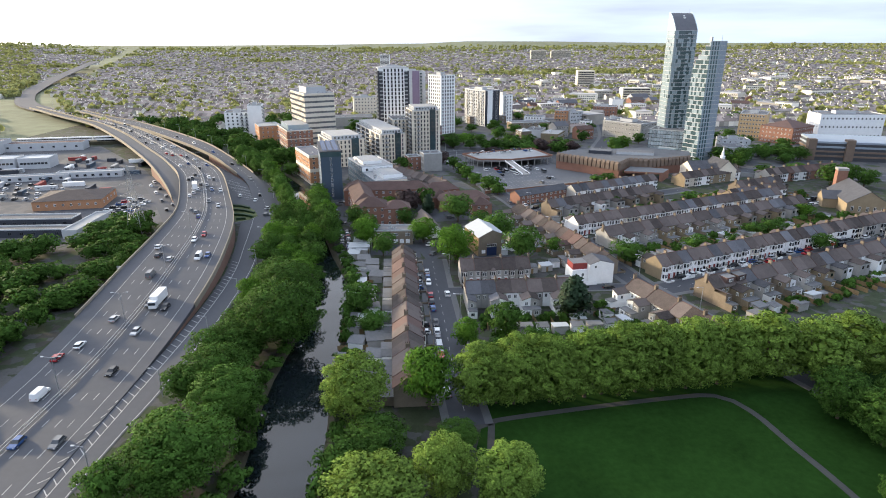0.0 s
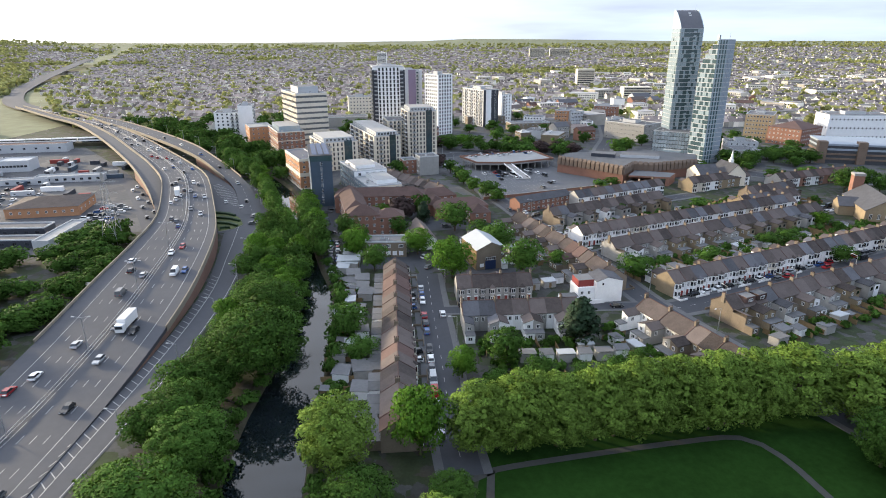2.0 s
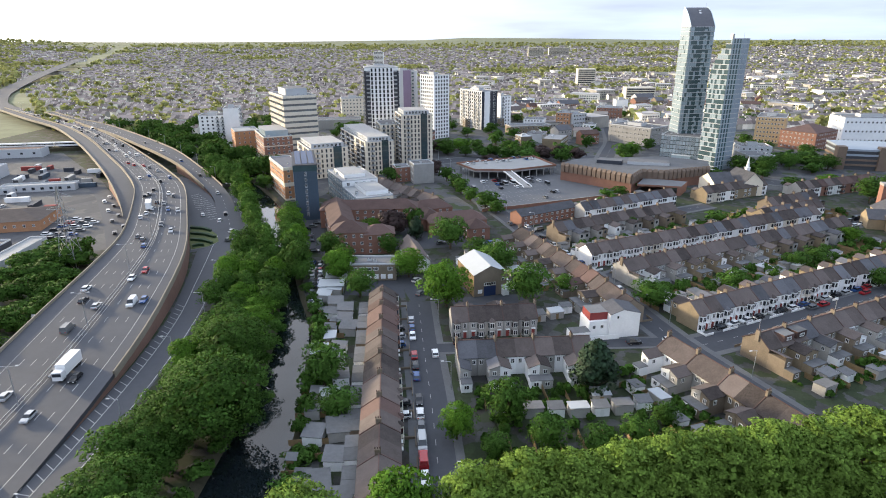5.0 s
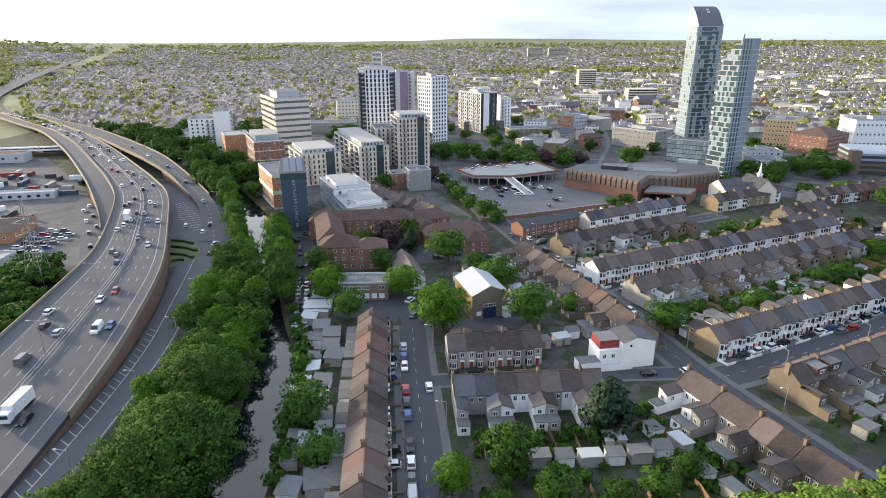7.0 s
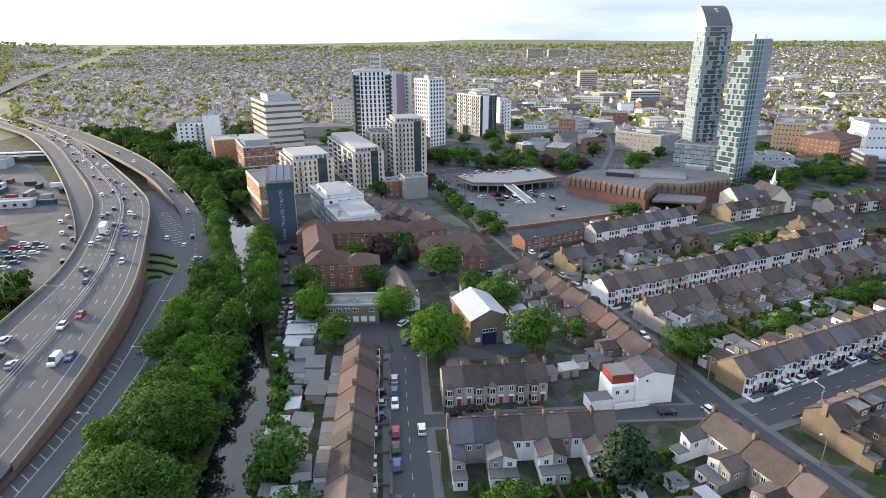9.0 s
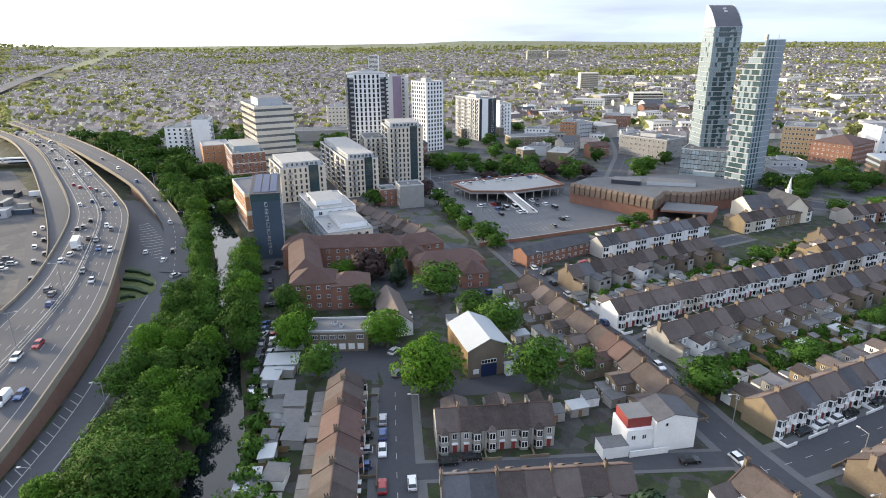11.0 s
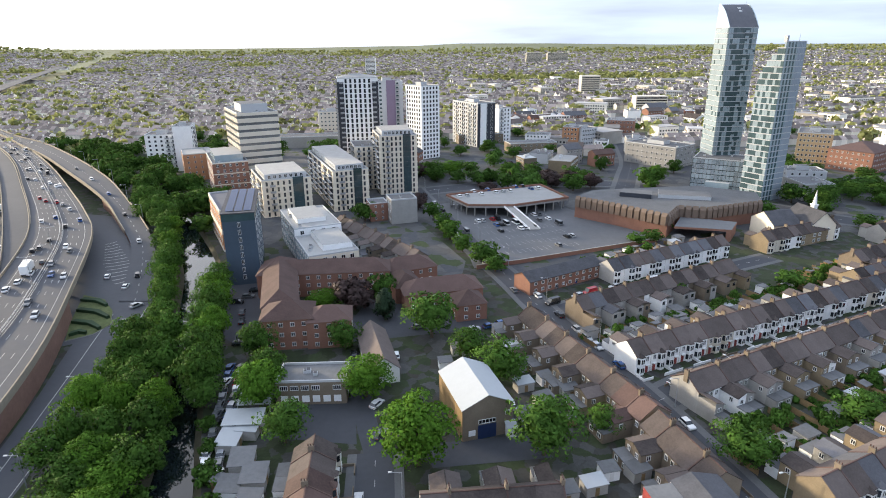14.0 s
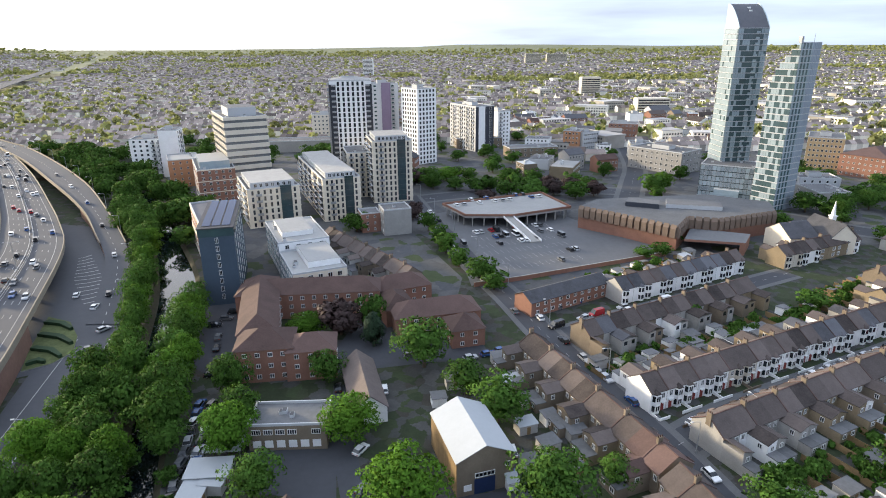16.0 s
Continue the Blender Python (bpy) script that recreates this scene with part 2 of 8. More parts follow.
M = dict(
    ground=mat("garden_earth_and_grass", (0.048, 0.055, 0.034), 0.95, var=0.5, big=0.08, fine=0.9, bump=0.4),
    # far ground lightened in its colour, in place of sunlight and haze far off
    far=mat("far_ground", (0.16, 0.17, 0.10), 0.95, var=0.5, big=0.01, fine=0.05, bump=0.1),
    grass=mat("mown_grass", (0.015, 0.042, 0.008), 0.95, var=0.5, big=0.07, fine=0.6, bump=0.2, spec=0.03),
    verge=mat("rough_grass", (0.10, 0.12, 0.05), 0.95, var=0.45, big=0.15, fine=1.2, bump=0.4),
    asphalt=mat("worn_asphalt", (0.060, 0.063, 0.071), 0.85, var=0.16, big=0.04, fine=0.6, bump=0.08),
    motorway=mat("motorway_asphalt", (0.076, 0.079, 0.088), 0.8, var=0.14, big=0.03, fine=0.5, bump=0.06),
    lot=mat("car_park_asphalt", (0.115, 0.118, 0.125), 0.85, var=0.16, big=0.05, fine=0.5, bump=0.08),
    pave=mat("concrete_paving", (0.115, 0.117, 0.12), 0.85, var=0.2, big=0.2, fine=2.0),
    path=mat("tarred_path", (0.06, 0.06, 0.055), 0.9, var=0.2, big=0.2, fine=1.5),
    line=mat("road_paint", (0.36, 0.36, 0.35), 0.6, var=0.35, big=0.3, fine=2.0, bump=0),
    concrete=mat("grey_concrete", (0.30, 0.29, 0.27), 0.8, var=0.2, big=0.06, fine=0.8),
    parapet=mat("tan_concrete_parapet", (0.27, 0.235, 0.18), 0.8, var=0.2, big=0.06, fine=0.8),
    retain=mat("red_brown_retaining_wall", (0.22, 0.13, 0.10), 0.85, var=0.25, big=0.1, fine=1.0),
    water=mat("river_water", (0.008, 0.012, 0.014), 0.03, var=0.3, big=0.05, fine=0.35, bump=0.012, spec=0.5),
    bank=mat("muddy_bank", (0.06, 0.055, 0.035), 0.95, var=0.5, big=0.2, fine=1.0, bump=0.4),
    brick=mat("yellow_stock_brick", (0.24, 0.19, 0.125), 0.85, var=0.22, big=0.3, fine=3.0, rand=0.12),
    redbrick=mat("red_brick", (0.24, 0.125, 0.09), 0.85, var=0.22, big=0.25, fine=3.0, rand=0.08),
    orange=mat("orange_brick", (0.42, 0.22, 0.12), 0.85, var=0.2, big=0.25, fine=3.0),
    brown=mat("brown_brick", (0.185, 0.15, 0.112), 0.85, var=0.25, big=0.3, fine=3.0, rand=0.15),
    pebble=mat("grey_pebbledash", (0.33, 0.32, 0.30), 0.9, var=0.2, big=0.3, fine=4.0, rand=0.15),
    white=mat("white_render", (0.80, 0.80, 0.79), 0.7, var=0.1, big=0.3, fine=2.0, rand=0.05, bump=0.05),
    cream=mat("cream_render", (0.60, 0.55, 0.46), 0.75, var=0.12, big=0.2, fine=2.0, rand=0.05, bump=0.05),
    cladding=mat("cream_stone_cladding", (0.70, 0.63, 0.51), 0.7, var=0.1, big=0.1, fine=1.0, bump=0.05),
    tile=mat("brown_roof_tiles", (0.088, 0.072, 0.066), 0.85, var=0.34, big=0.35, fine=2.5, rand=0.5, bump=0.3),
    redtile=mat("red_brown_roof_tiles", (0.096, 0.062, 0.054), 0.85, var=0.32, big=0.2, fine=2.5, rand=0.3, bump=0.3),
    slate=mat("grey_slate_roof", (0.085, 0.086, 0.095), 0.7, var=0.32, big=0.35, fine=2.5, rand=0.45, bump=0.25),
    flat=mat("grey_felt_roof", (0.13, 0.132, 0.135), 0.85, var=0.22, big=0.15, fine=1.2, rand=0.2),
    paleroof=mat("pale_membrane_roof", (0.31, 0.31, 0.30), 0.7, var=0.14, big=0.1, fine=1.0, rand=0.1),
    metalroof=mat("white_profiled_metal_roof", (0.37, 0.39, 0.405), 0.45, var=0.06, big=0.2, fine=1.0, bump=0.02),
    timber=mat("brown_timber_boards", (0.21, 0.145, 0.075), 0.8, var=0.3, big=0.5, fine=4.0, rand=0.15),
    glass=mat("window_glass", (0.025, 0.03, 0.036), 0.08, var=0.3, big=0.1, fine=0.3, rand=0.6, bump=0, spec=0.6),
    tealglass=mat("green_blue_glass", (0.06, 0.10, 0.11), 0.10, var=0.3, big=0.08, fine=0.3, rand=0.5, bump=0, spec=0.8),
    curtain=mat("pale_curtain_wall_glass", (0.30, 0.37, 0.40), 0.15, var=0.2, big=0.08, fine=0.4, rand=0.35, bump=0, spec=0.7),
    frame=mat("white_window_frame", (0.72, 0.72, 0.70), 0.5, var=0.06, bump=0),
    darkmetal=mat("dark_grey_metal", (0.05, 0.052, 0.058), 0.5, spec=0.4, var=0.15, bump=0),
    steel=mat("galvanised_steel", (0.36, 0.37, 0.38), 0.45, metal=0.6, var=0.12, bump=0),
    charcoal=mat("charcoal_cladding", (0.045, 0.05, 0.062), 0.55, var=0.15, big=0.1, fine=1.0, bump=0.03),
    blue=mat("slate_blue_cladding", (0.06, 0.085, 0.115), 0.55, var=0.15, big=0.1, fine=1.0, bump=0.03),
    officeglass=mat("grey_office_glass", (0.13, 0.14, 0.15), 0.15, var=0.3, big=0.1, fine=0.4, bump=0, spec=0.6),
    steelclad=mat("blue_grey_metal_cladding", (0.27, 0.31, 0.35), 0.5, var=0.15, big=0.1, fine=1.0, bump=0.02),
    purple=mat("mauve_cladding", (0.22, 0.17, 0.24), 0.6, var=0.12, big=0.1, fine=1.0, bump=0.03),
    greyclad=mat("pale_grey_cladding", (0.46, 0.47, 0.48), 0.6, var=0.1, big=0.1, fine=1.0, bump=0.03),
    yellow=mat("ochre_brick", (0.44, 0.33, 0.19), 0.8, var=0.15, big=0.1, fine=1.0),
    panel=mat("solar_cells", (0.035, 0.055, 0.11), 0.2, var=0.15, bump=0),
    ribbed=mat("brown_ribbed_panels", (0.17, 0.125, 0.095), 0.7, var=0.2, big=0.2, fine=1.5),
    redpaint=mat("dark_red_paint", (0.24, 0.05, 0.045), 0.6, var=0.15, bump=0.03),
    bluedoor=mat("navy_roller_door", (0.02, 0.035, 0.09), 0.5, var=0.15, bump=0.03),
    tyre=mat("black_rubber", (0.02, 0.02, 0.02), 0.8, var=0.2, bump=0),
    lamp_red=mat("red_lens", (0.35, 0.015, 0.015), 0.3, var=0.1, bump=0),
    lamp_white=mat("clear_lens", (0.7, 0.7, 0.68), 0.2, var=0.1, bump=0),
    bark=mat("bark", (0.09, 0.07, 0.05), 0.9, var=0.35, big=0.8, fine=5.0, bump=0.5),
    leaf_mid=mat("green_leaves", (0.056, 0.118, 0.021), 0.75, var=0.3, big=0.12, fine=0.6, island=0.4, rand=0.2, leaf=0.25, bump=0, spec=0.06),
    leaf_light=mat("light_green_leaves", (0.140, 0.220, 0.040), 0.75, var=0.2, big=0.12, fine=0.6, island=0.38, rand=0.12, leaf=0.25, bump=0, spec=0.06),
    leaf_bright=mat("bright_green_leaves", (0.074, 0.160, 0.018), 0.75, var=0.2, big=0.12, fine=0.6, island=0.38, rand=0.15, leaf=0.25, bump=0, spec=0.06),
    leaf_dark=mat("dark_green_needles", (0.03, 0.058, 0.028), 0.7, var=0.25, big=0.2, fine=0.8, island=0.4, rand=0.15, leaf=0.15, bump=0),
    leaf_copper=mat("copper_purple_leaves", (0.055, 0.035, 0.032), 0.6, var=0.25, big=0.2, fine=0.8, island=0.4, rand=0.15, leaf=0.15, bump=0),
    # pale olive base: the haze of distance is put into the leaf colour
    far_leaf_hazed=mat("far_leaves_haze_tint", (0.28, 0.29, 0.11), 0.8, var=0.45, big=0.006, fine=0.03, island=0.35, leaf=0.35, bump=0, spec=0.06),
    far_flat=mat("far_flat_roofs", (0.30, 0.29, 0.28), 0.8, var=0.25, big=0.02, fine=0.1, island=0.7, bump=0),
    # far roofs and walls: base colours raised to imitate sunlit, hazy distance
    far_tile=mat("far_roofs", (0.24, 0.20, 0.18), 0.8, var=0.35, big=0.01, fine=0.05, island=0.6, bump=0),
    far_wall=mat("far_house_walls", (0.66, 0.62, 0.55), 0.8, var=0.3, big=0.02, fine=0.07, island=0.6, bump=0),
)
def patchwork(name, colours, cell, rough=0.9):
    """Irregular plots of different ground, each with its own colour, broken up by noise."""
    m = mat(name, (1, 1, 1), rough, var=0.3, big=0.3, fine=1.5, bump=0.3)
    n, l = m.node_tree.nodes, m.node_tree.links
    geo, vor, ramp, mul = n.new("ShaderNodeNewGeometry"), n.new("ShaderNodeTexVoronoi"), n.new("ShaderNodeValToRGB"), n.new("ShaderNodeVectorMath")
    wob, add = n.new("ShaderNodeTexNoise"), n.new("ShaderNodeVectorMath")
    wob.inputs["Scale"].default_value, wob.inputs["Detail"].default_value, wob.inputs["Roughness"].default_value = 0.45, 6.0, 0.7
    add.operation = 'MULTIPLY_ADD'; add.inputs[1].default_value = (3.2, 3.2, 0)
    l.new(geo.outputs["Position"], wob.inputs["Vector"]); l.new(wob.outputs["Color"], add.inputs[0]); l.new(geo.outputs["Position"], add.inputs[2])
    vor.inputs["Scale"].default_value = 1 / cell
    l.new(add.outputs["Vector"], vor.inputs["Vector"])
    sep = n.new("ShaderNodeSeparateColor"); l.new(vor.outputs["Color"], sep.inputs[0]); l.new(sep.outputs[0], ramp.inputs["Fac"])
    ramp.color_ramp.interpolation = 'CONSTANT'
    e = ramp.color_ramp.elements
    while len(e) < len(colours):
        e.new(1.0)
    for k, c in enumerate(colours):
        e[k].position, e[k].color = k / len(colours), (*c, 1)
    b = n["Principled BSDF"]
    old = b.inputs["Base Color"].links[0].from_socket
    mul.operation = 'MULTIPLY'; l.new(old, mul.inputs[0]); l.new(ramp.outputs["Color"], mul.inputs[1]); l.new(mul.outputs["Vector"], b.inputs["Base Color"])
    return m
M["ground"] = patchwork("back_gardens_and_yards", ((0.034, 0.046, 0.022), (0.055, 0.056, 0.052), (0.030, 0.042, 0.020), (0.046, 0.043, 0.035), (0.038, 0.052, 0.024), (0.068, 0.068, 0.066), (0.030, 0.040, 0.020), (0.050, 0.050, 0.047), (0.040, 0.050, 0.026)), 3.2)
M["town"] = patchwork("town_yards_and_paving", ((0.072, 0.075, 0.082), (0.088, 0.089, 0.09), (0.066, 0.069, 0.075), (0.05, 0.066, 0.03), (0.08, 0.08, 0.08), (0.10, 0.10, 0.10)), 7.0)
M["yard"] = patchwork("industrial_yard_ground", ((0.085, 0.087, 0.093), (0.10, 0.10, 0.102), (0.078, 0.08, 0.085), (0.11, 0.11, 0.108)), 9.0)
CAR_PAINT = {k: mat(k + "_car_paint", c, 0.25, 0.0, var=0.04, bump=0, spec=0.7) for k, c in dict(
    white=(0.75, 0.75, 0.74), black=(0.015, 0.016, 0.018), silver=(0.42, 0.43, 0.44), grey=(0.12, 0.125, 0.13), red=(0.32, 0.02, 0.025), blue=(0.03, 0.08, 0.22)).items()}

# ---- mesh building ----
class MB:
    """Collects faces with material slots into one mesh."""
    def __init__(self):
        self.v, self.f, self.m = [], [], []

    def face(self, pts, mi=0):
        i = len(self.v)
        self.v.extend(tuple(p) for p in pts)
        self.f.append(tuple(range(i, i + len(pts))))
        self.m.append(mi)

    def box(self, x0, y0, z0, x1, y1, z1, mi=0, top=None):
        a, b, c, d = (x0, y0, z0), (x1, y0, z0), (x1, y1, z0), (x0, y1, z0)
        e, f, g, h = (x0, y0, z1), (x1, y0, z1), (x1, y1, z1), (x0, y1, z1)
        i = len(self.v)
        self.v.extend((a, b, c, d, e, f, g, h))
        for q in ((3, 2, 1, 0), (4, 5, 6, 7), (0, 1, 5, 4), (1, 2, 6, 5), (2, 3, 7, 6), (3, 0, 4, 7)):
            self.f.append(tuple(i + k for k in q))
            self.m.append(mi if q != (4, 5, 6, 7) or top is None else top)

    def prism(self, poly, z0, z1, mi=0, top=None):
        n, i = len(poly), len(self.v)
        if sum(poly[k][0] * poly[(k + 1) % n][1] - poly[(k + 1) % n][0] * poly[k][1] for k in range(n)) < 0:
            poly = poly[::-1]
        self.v.extend((x, y, z0) for x, y in poly)
        self.v.extend((x, y, z1) for x, y in poly)
        for k in range(n):
            j = (k + 1) % n
            self.f.append((i + k, i + j, i + n + j, i + n + k)); self.m.append(mi)
        self.f.append(tuple(i + n + k for k in range(n))); self.m.append(mi if top is None else top)
        self.f.append(tuple(i + k for k in reversed(range(n)))); self.m.append(mi)

    def tube(self, a, b, ra, rb, n=6, mi=0):
        a, b = Vector(a), Vector(b)
        d = (b - a).normalized()
        u = d.orthogonal().normalized()
        w = d.cross(u)
        i = len(self.v)
        for p, r in ((a, ra), (b, rb)):
            for k in range(n):
                q = p + (u * math.cos(2 * math.pi * k / n) + w * math.sin(2 * math.pi * k / n)) * r
                self.v.append(tuple(q))
        for k in range(n):
            j = (k + 1) % n
            self.f.append((i + k, i + j, i + n + j, i + n + k)); self.m.append(mi)
        self.f.append(tuple(i + n + k for k in range(n))); self.m.append(mi)
        self.f.append(tuple(i + k for k in reversed(range(n)))); self.m.append(mi)

    def gable(self, x0, y0, x1, y1, z, rise, over=0.3, thick=0.18, mi=0):
        """A pitched roof of two slabs with the ridge along x."""
        ym = (y0 + y1) / 2
        s = rise / (ym - y0)
        for sy in (-1, 1):
            ye = (y0 - over) if sy < 0 else (y1 + over)
            ze = z - over * s
            q = [(x0, ye, ze), (x1, ye, ze), (x1, ym, z + rise), (x0, ym, z + rise)]
            if sy > 0:
                q = q[::-1]
            self.slab(q, thick, mi)

    def slab(self, q, thick, mi=0):
        i, n = len(self.v), len(q)
        self.v.extend(q)
        self.v.extend((x, y, z + thick) for x, y, z in q)
        self.f.append(tuple(i + n + k for k in range(n))); self.m.append(mi)
        self.f.append(tuple(i + k for k in reversed(range(n)))); self.m.append(mi)
        for k in range(n):
            j = (k + 1) % n
            self.f.append((i + k, i + j, i + n + j, i + n + k)); self.m.append(mi)

    def hip(self, x0, y0, x1, y1, z, rise, over=0.4, mi=0):
        """A hipped roof, ridge along the longer side."""
        x0, y0, x1, y1 = x0 - over, y0 - over, x1 + over, y1 + over
        w, d = x1 - x0, y1 - y0
        if w >= d:
            r0, r1 = (x0 + d / 2, (y0 + y1) / 2, z + rise), (x1 - d / 2, (y0 + y1) / 2, z + rise)
            a, b, c, e = (x0, y0, z), (x1, y0, z), (x1, y1, z), (x0, y1, z)
            fs = ((a, b, r1, r0), (b, c, r1), (c, e, r0, r1), (e, a, r0))
        else:
            r0, r1 = ((x0 + x1) / 2, y0 + w / 2, z + rise), ((x0 + x1) / 2, y1 - w / 2, z + rise)
            a, b, c, e = (x0, y0, z), (x1, y0, z), (x1, y1, z), (x0, y1, z)
            fs = ((a, b, r0), (b, c, r1, r0), (c, e, r1), (e, a, r0, r1))
        for q in fs:
            self.face(q, mi)
        self.face((e, c, b, a), mi)

    def mesh(self, name, mats):
        me = bpy.data.meshes.new(name)
        me.from_pydata(self.v, [], self.f)
        for k in (mats if isinstance(mats, (list, tuple)) else [mats]):
            me.materials.append(k)
        me.polygons.foreach_set("material_index", self.m)
        me.update()
        return me


def part(name, mb, mats, parent=None, label="", at=None):
    """One mesh object under a thing or a part."""
    ob = new(name, mb.mesh(name, mats) if isinstance(mb, MB) else mb)
    ob.parent = parent
    if at is not None:
        ob.matrix_basis = at
    return tagged(ob, label)


def thing(name, label, category, m=None, group="", kind=""):
    ob = new(name)
    ob.empty_display_size = 0.5
    if m is not None:
        ob.matrix_basis = m
    return tagged(ob, label, category, group, kind)


def row_of(units, fr="frame", gl="glass", deep=0.12):
    """One storey's windows of a far wall: (x, width, z, height) each, in one row."""
    b = MB()
    for x, w, z, h in units:
        t = min(0.12, w * 0.1)
        b.box(x - w / 2, -deep, z, x + w / 2, 0, z + t); b.box(x - w / 2, -deep, z + h - t, x + w / 2, 0, z + h)
        b.box(x - w / 2, -deep, z + t, x - w / 2 + t, 0, z + h - t); b.box(x + w / 2 - t, -deep, z + t, x + w / 2, 0, z + h - t)
        b.face(((x - w / 2 + t, -0.04, z + t), (x + w / 2 - t, -0.04, z + t), (x + w / 2 - t, -0.04, z + h - t), (x - w / 2 + t, -0.04, z + h - t)), 1)
    return b, [M[fr], M[gl]]


WINDOWS = {}
def window_mesh(w, h, bars=1, fr="frame", gl="glass", deep=0.12):
    """A window unit in the xz plane facing -y: frame proud of the wall, pane set back in it."""
    key = (round(w, 2), round(h, 2), bars, fr, gl)
    if key not in WINDOWS:
        b, t = MB(), min(0.1, w * 0.09)
        xs = [-w / 2, -w / 2 + t]
        for k in range(bars):
            c = w * (k + 1) / (bars + 1) - w / 2
            xs += [c - t / 2, c + t / 2]
        xs += [w / 2 - t, w / 2]
        zs, nx = [0, t, h - t, h], len(xs)
        b.v = [(x, -deep, z) for z in zs for x in xs]
        for j in range(3):
            for i in range(nx - 1):
                q = (j * nx + i, j * nx + i + 1, (j + 1) * nx + i + 1, (j + 1) * nx + i)
                if j == 1 and i % 2:
                    n = len(b.v)
                    b.v += [(b.v[p][0], -deep * 0.4, b.v[p][2]) for p in q]
                    for p in range(4):
                        b.f.append((q[p], q[(p + 1) % 4], n + (p + 1) % 4, n + p)); b.m.append(0)
                    b.f.append((n, n + 1, n + 2, n + 3)); b.m.append(1)
                else:
                    b.f.append(q); b.m.append(0)
        n, cs = len(b.v), (0, nx - 1, 4 * nx - 1, 3 * nx)
        b.v += [(b.v[p][0], 0.0, b.v[p][2]) for p in cs]
        for p in range(4):
            b.f.append((cs[(p + 1) % 4], cs[p], n + p, n + (p + 1) % 4)); b.m.append(0)
        WINDOWS[key] = b.mesh("window", [M[fr], M[gl]])
    return WINDOWS[key]


def ribbon(left, right, z=0.05, thick=0.0):
    """A strip between two lines of (x, y) or (x, y, z) points."""
    b = MB()
    p = lambda q, o=0: (q[0], q[1], (q[2] if len(q) > 2 else z) + o)
    for k in range(len(left) - 1):
        b.face((p(left[k]), p(right[k]), p(right[k + 1]), p(left[k + 1])))
        if thick:
            b.face((p(left[k + 1], -thick), p(right[k + 1], -thick), p(right[k], -thick), p(left[k], -thick)))
            for a, c in ((left[k + 1], left[k]), (right[k], right[k + 1])):
                b.face((p(a), p(c), p(c, -thick), p(a, -thick)))
    return b


def smooth_line(pts, step=6.0):
    """A Catmull-Rom line through the points."""
    P = [Vector((*q, 0) if len(q) < 3 else q) for q in pts]
    P = [2 * P[0] - P[1]] + P + [2 * P[-1] - P[-2]]
    out = []
    for k in range(1, len(P) - 2):
        a, b, c, d = P[k - 1:k + 3]
        n = max(1, int((c - b).length / step))
        for i in range(n):
            t = i / n
            out.append(0.5 * ((2 * b) + (c - a) * t + (2 * a - 5 * b + 4 * c - d) * t * t + (3 * b - a - 3 * c + d) * t ** 3))
    out.append(P[-2])
    return out


def offset(line, d):
    """The line shifted d metres to its right."""
    out = []
    for k, q in enumerate(line):
        t = line[min(k + 1, len(line) - 1)] - line[max(k - 1, 0)]
        n = Vector((t.y, -t.x, 0)).normalized()
        out.append(q + n * d)
    return out


def along(line, s):
    """Place and heading s metres along the line."""
    for k in range(len(line) - 1):
        L = (line[k + 1] - line[k]).length
        if s <= L or k == len(line) - 2:
            t = (line[k + 1] - line[k]).normalized()
            return line[k] + t * s, math.degrees(math.atan2(t.y, t.x))
        s -= L


def length(line):
    return sum((line[k + 1] - line[k]).length for k in range(len(line) - 1))


def dashes(lines, width, dash=0.0, gap=0.0, lift=0.03):
    """Painted lines: continuous, or dashed where dash is given."""
    b = MB()
    up = Vector((0, 0, lift))
    for line in lines:
        if not dash:
            l, r = offset(line, -width / 2), offset(line, width / 2)
            for k in range(len(l) - 1):
                b.face((l[k] + up, r[k] + up, r[k + 1] + up, l[k + 1] + up))
        else:
            s, L = 0.0, length(line)
            while s + dash < L:
                p, a = along(line, s)
                q, _ = along(line, s + dash)
                n = Vector((math.sin(radians(a)), -math.cos(radians(a)), 0)) * width / 2
                b.face((p - n + up, p + n + up, q + n + up, q - n + up))
                s += dash + gap
    return b

# ---- ground, river, park ----
BANK_L = smooth_line([(-44, -400), (-46, 20), (-46, 105), (-50, 143), (-49, 187), (-52, 216), (-60, 252), (-75, 290), (-90, 335), (-101, 362), (-138, 436), (-190, 520)], 10)
BANK_R = smooth_line([(-32, -400), (-33, 20), (-32.5, 111), (-35.5, 143), (-39, 187), (-44, 220), (-53, 245), (-67, 289), (-80, 336), (-92, 368), (-124, 425), (-178, 520)], 10)

def x_at(line, y):
    for k in range(len(line) - 1):
        if line[k].y <= y <= line[k + 1].y:
            t = (y - line[k].y) / max(1e-6, line[k + 1].y - line[k].y)
            return line[k].x + t * (line[k + 1].x - line[k].x)
    return line[0].x if y < line[0].y else line[-1].x

def rise(x, y):
    """The height of the land: flat, rising to low hills far off."""
    d = math.hypot(x, y)
    if d < 1500:
        return 0.0
    t = min(1.0, (d - 1500) / 3200)
    a = math.atan2(x, y)
    return (62 + 10 * math.sin(a * 7 + 1) + 5 * math.sin(a * 17) + 3 * math.sin(a * 41)) * t * t

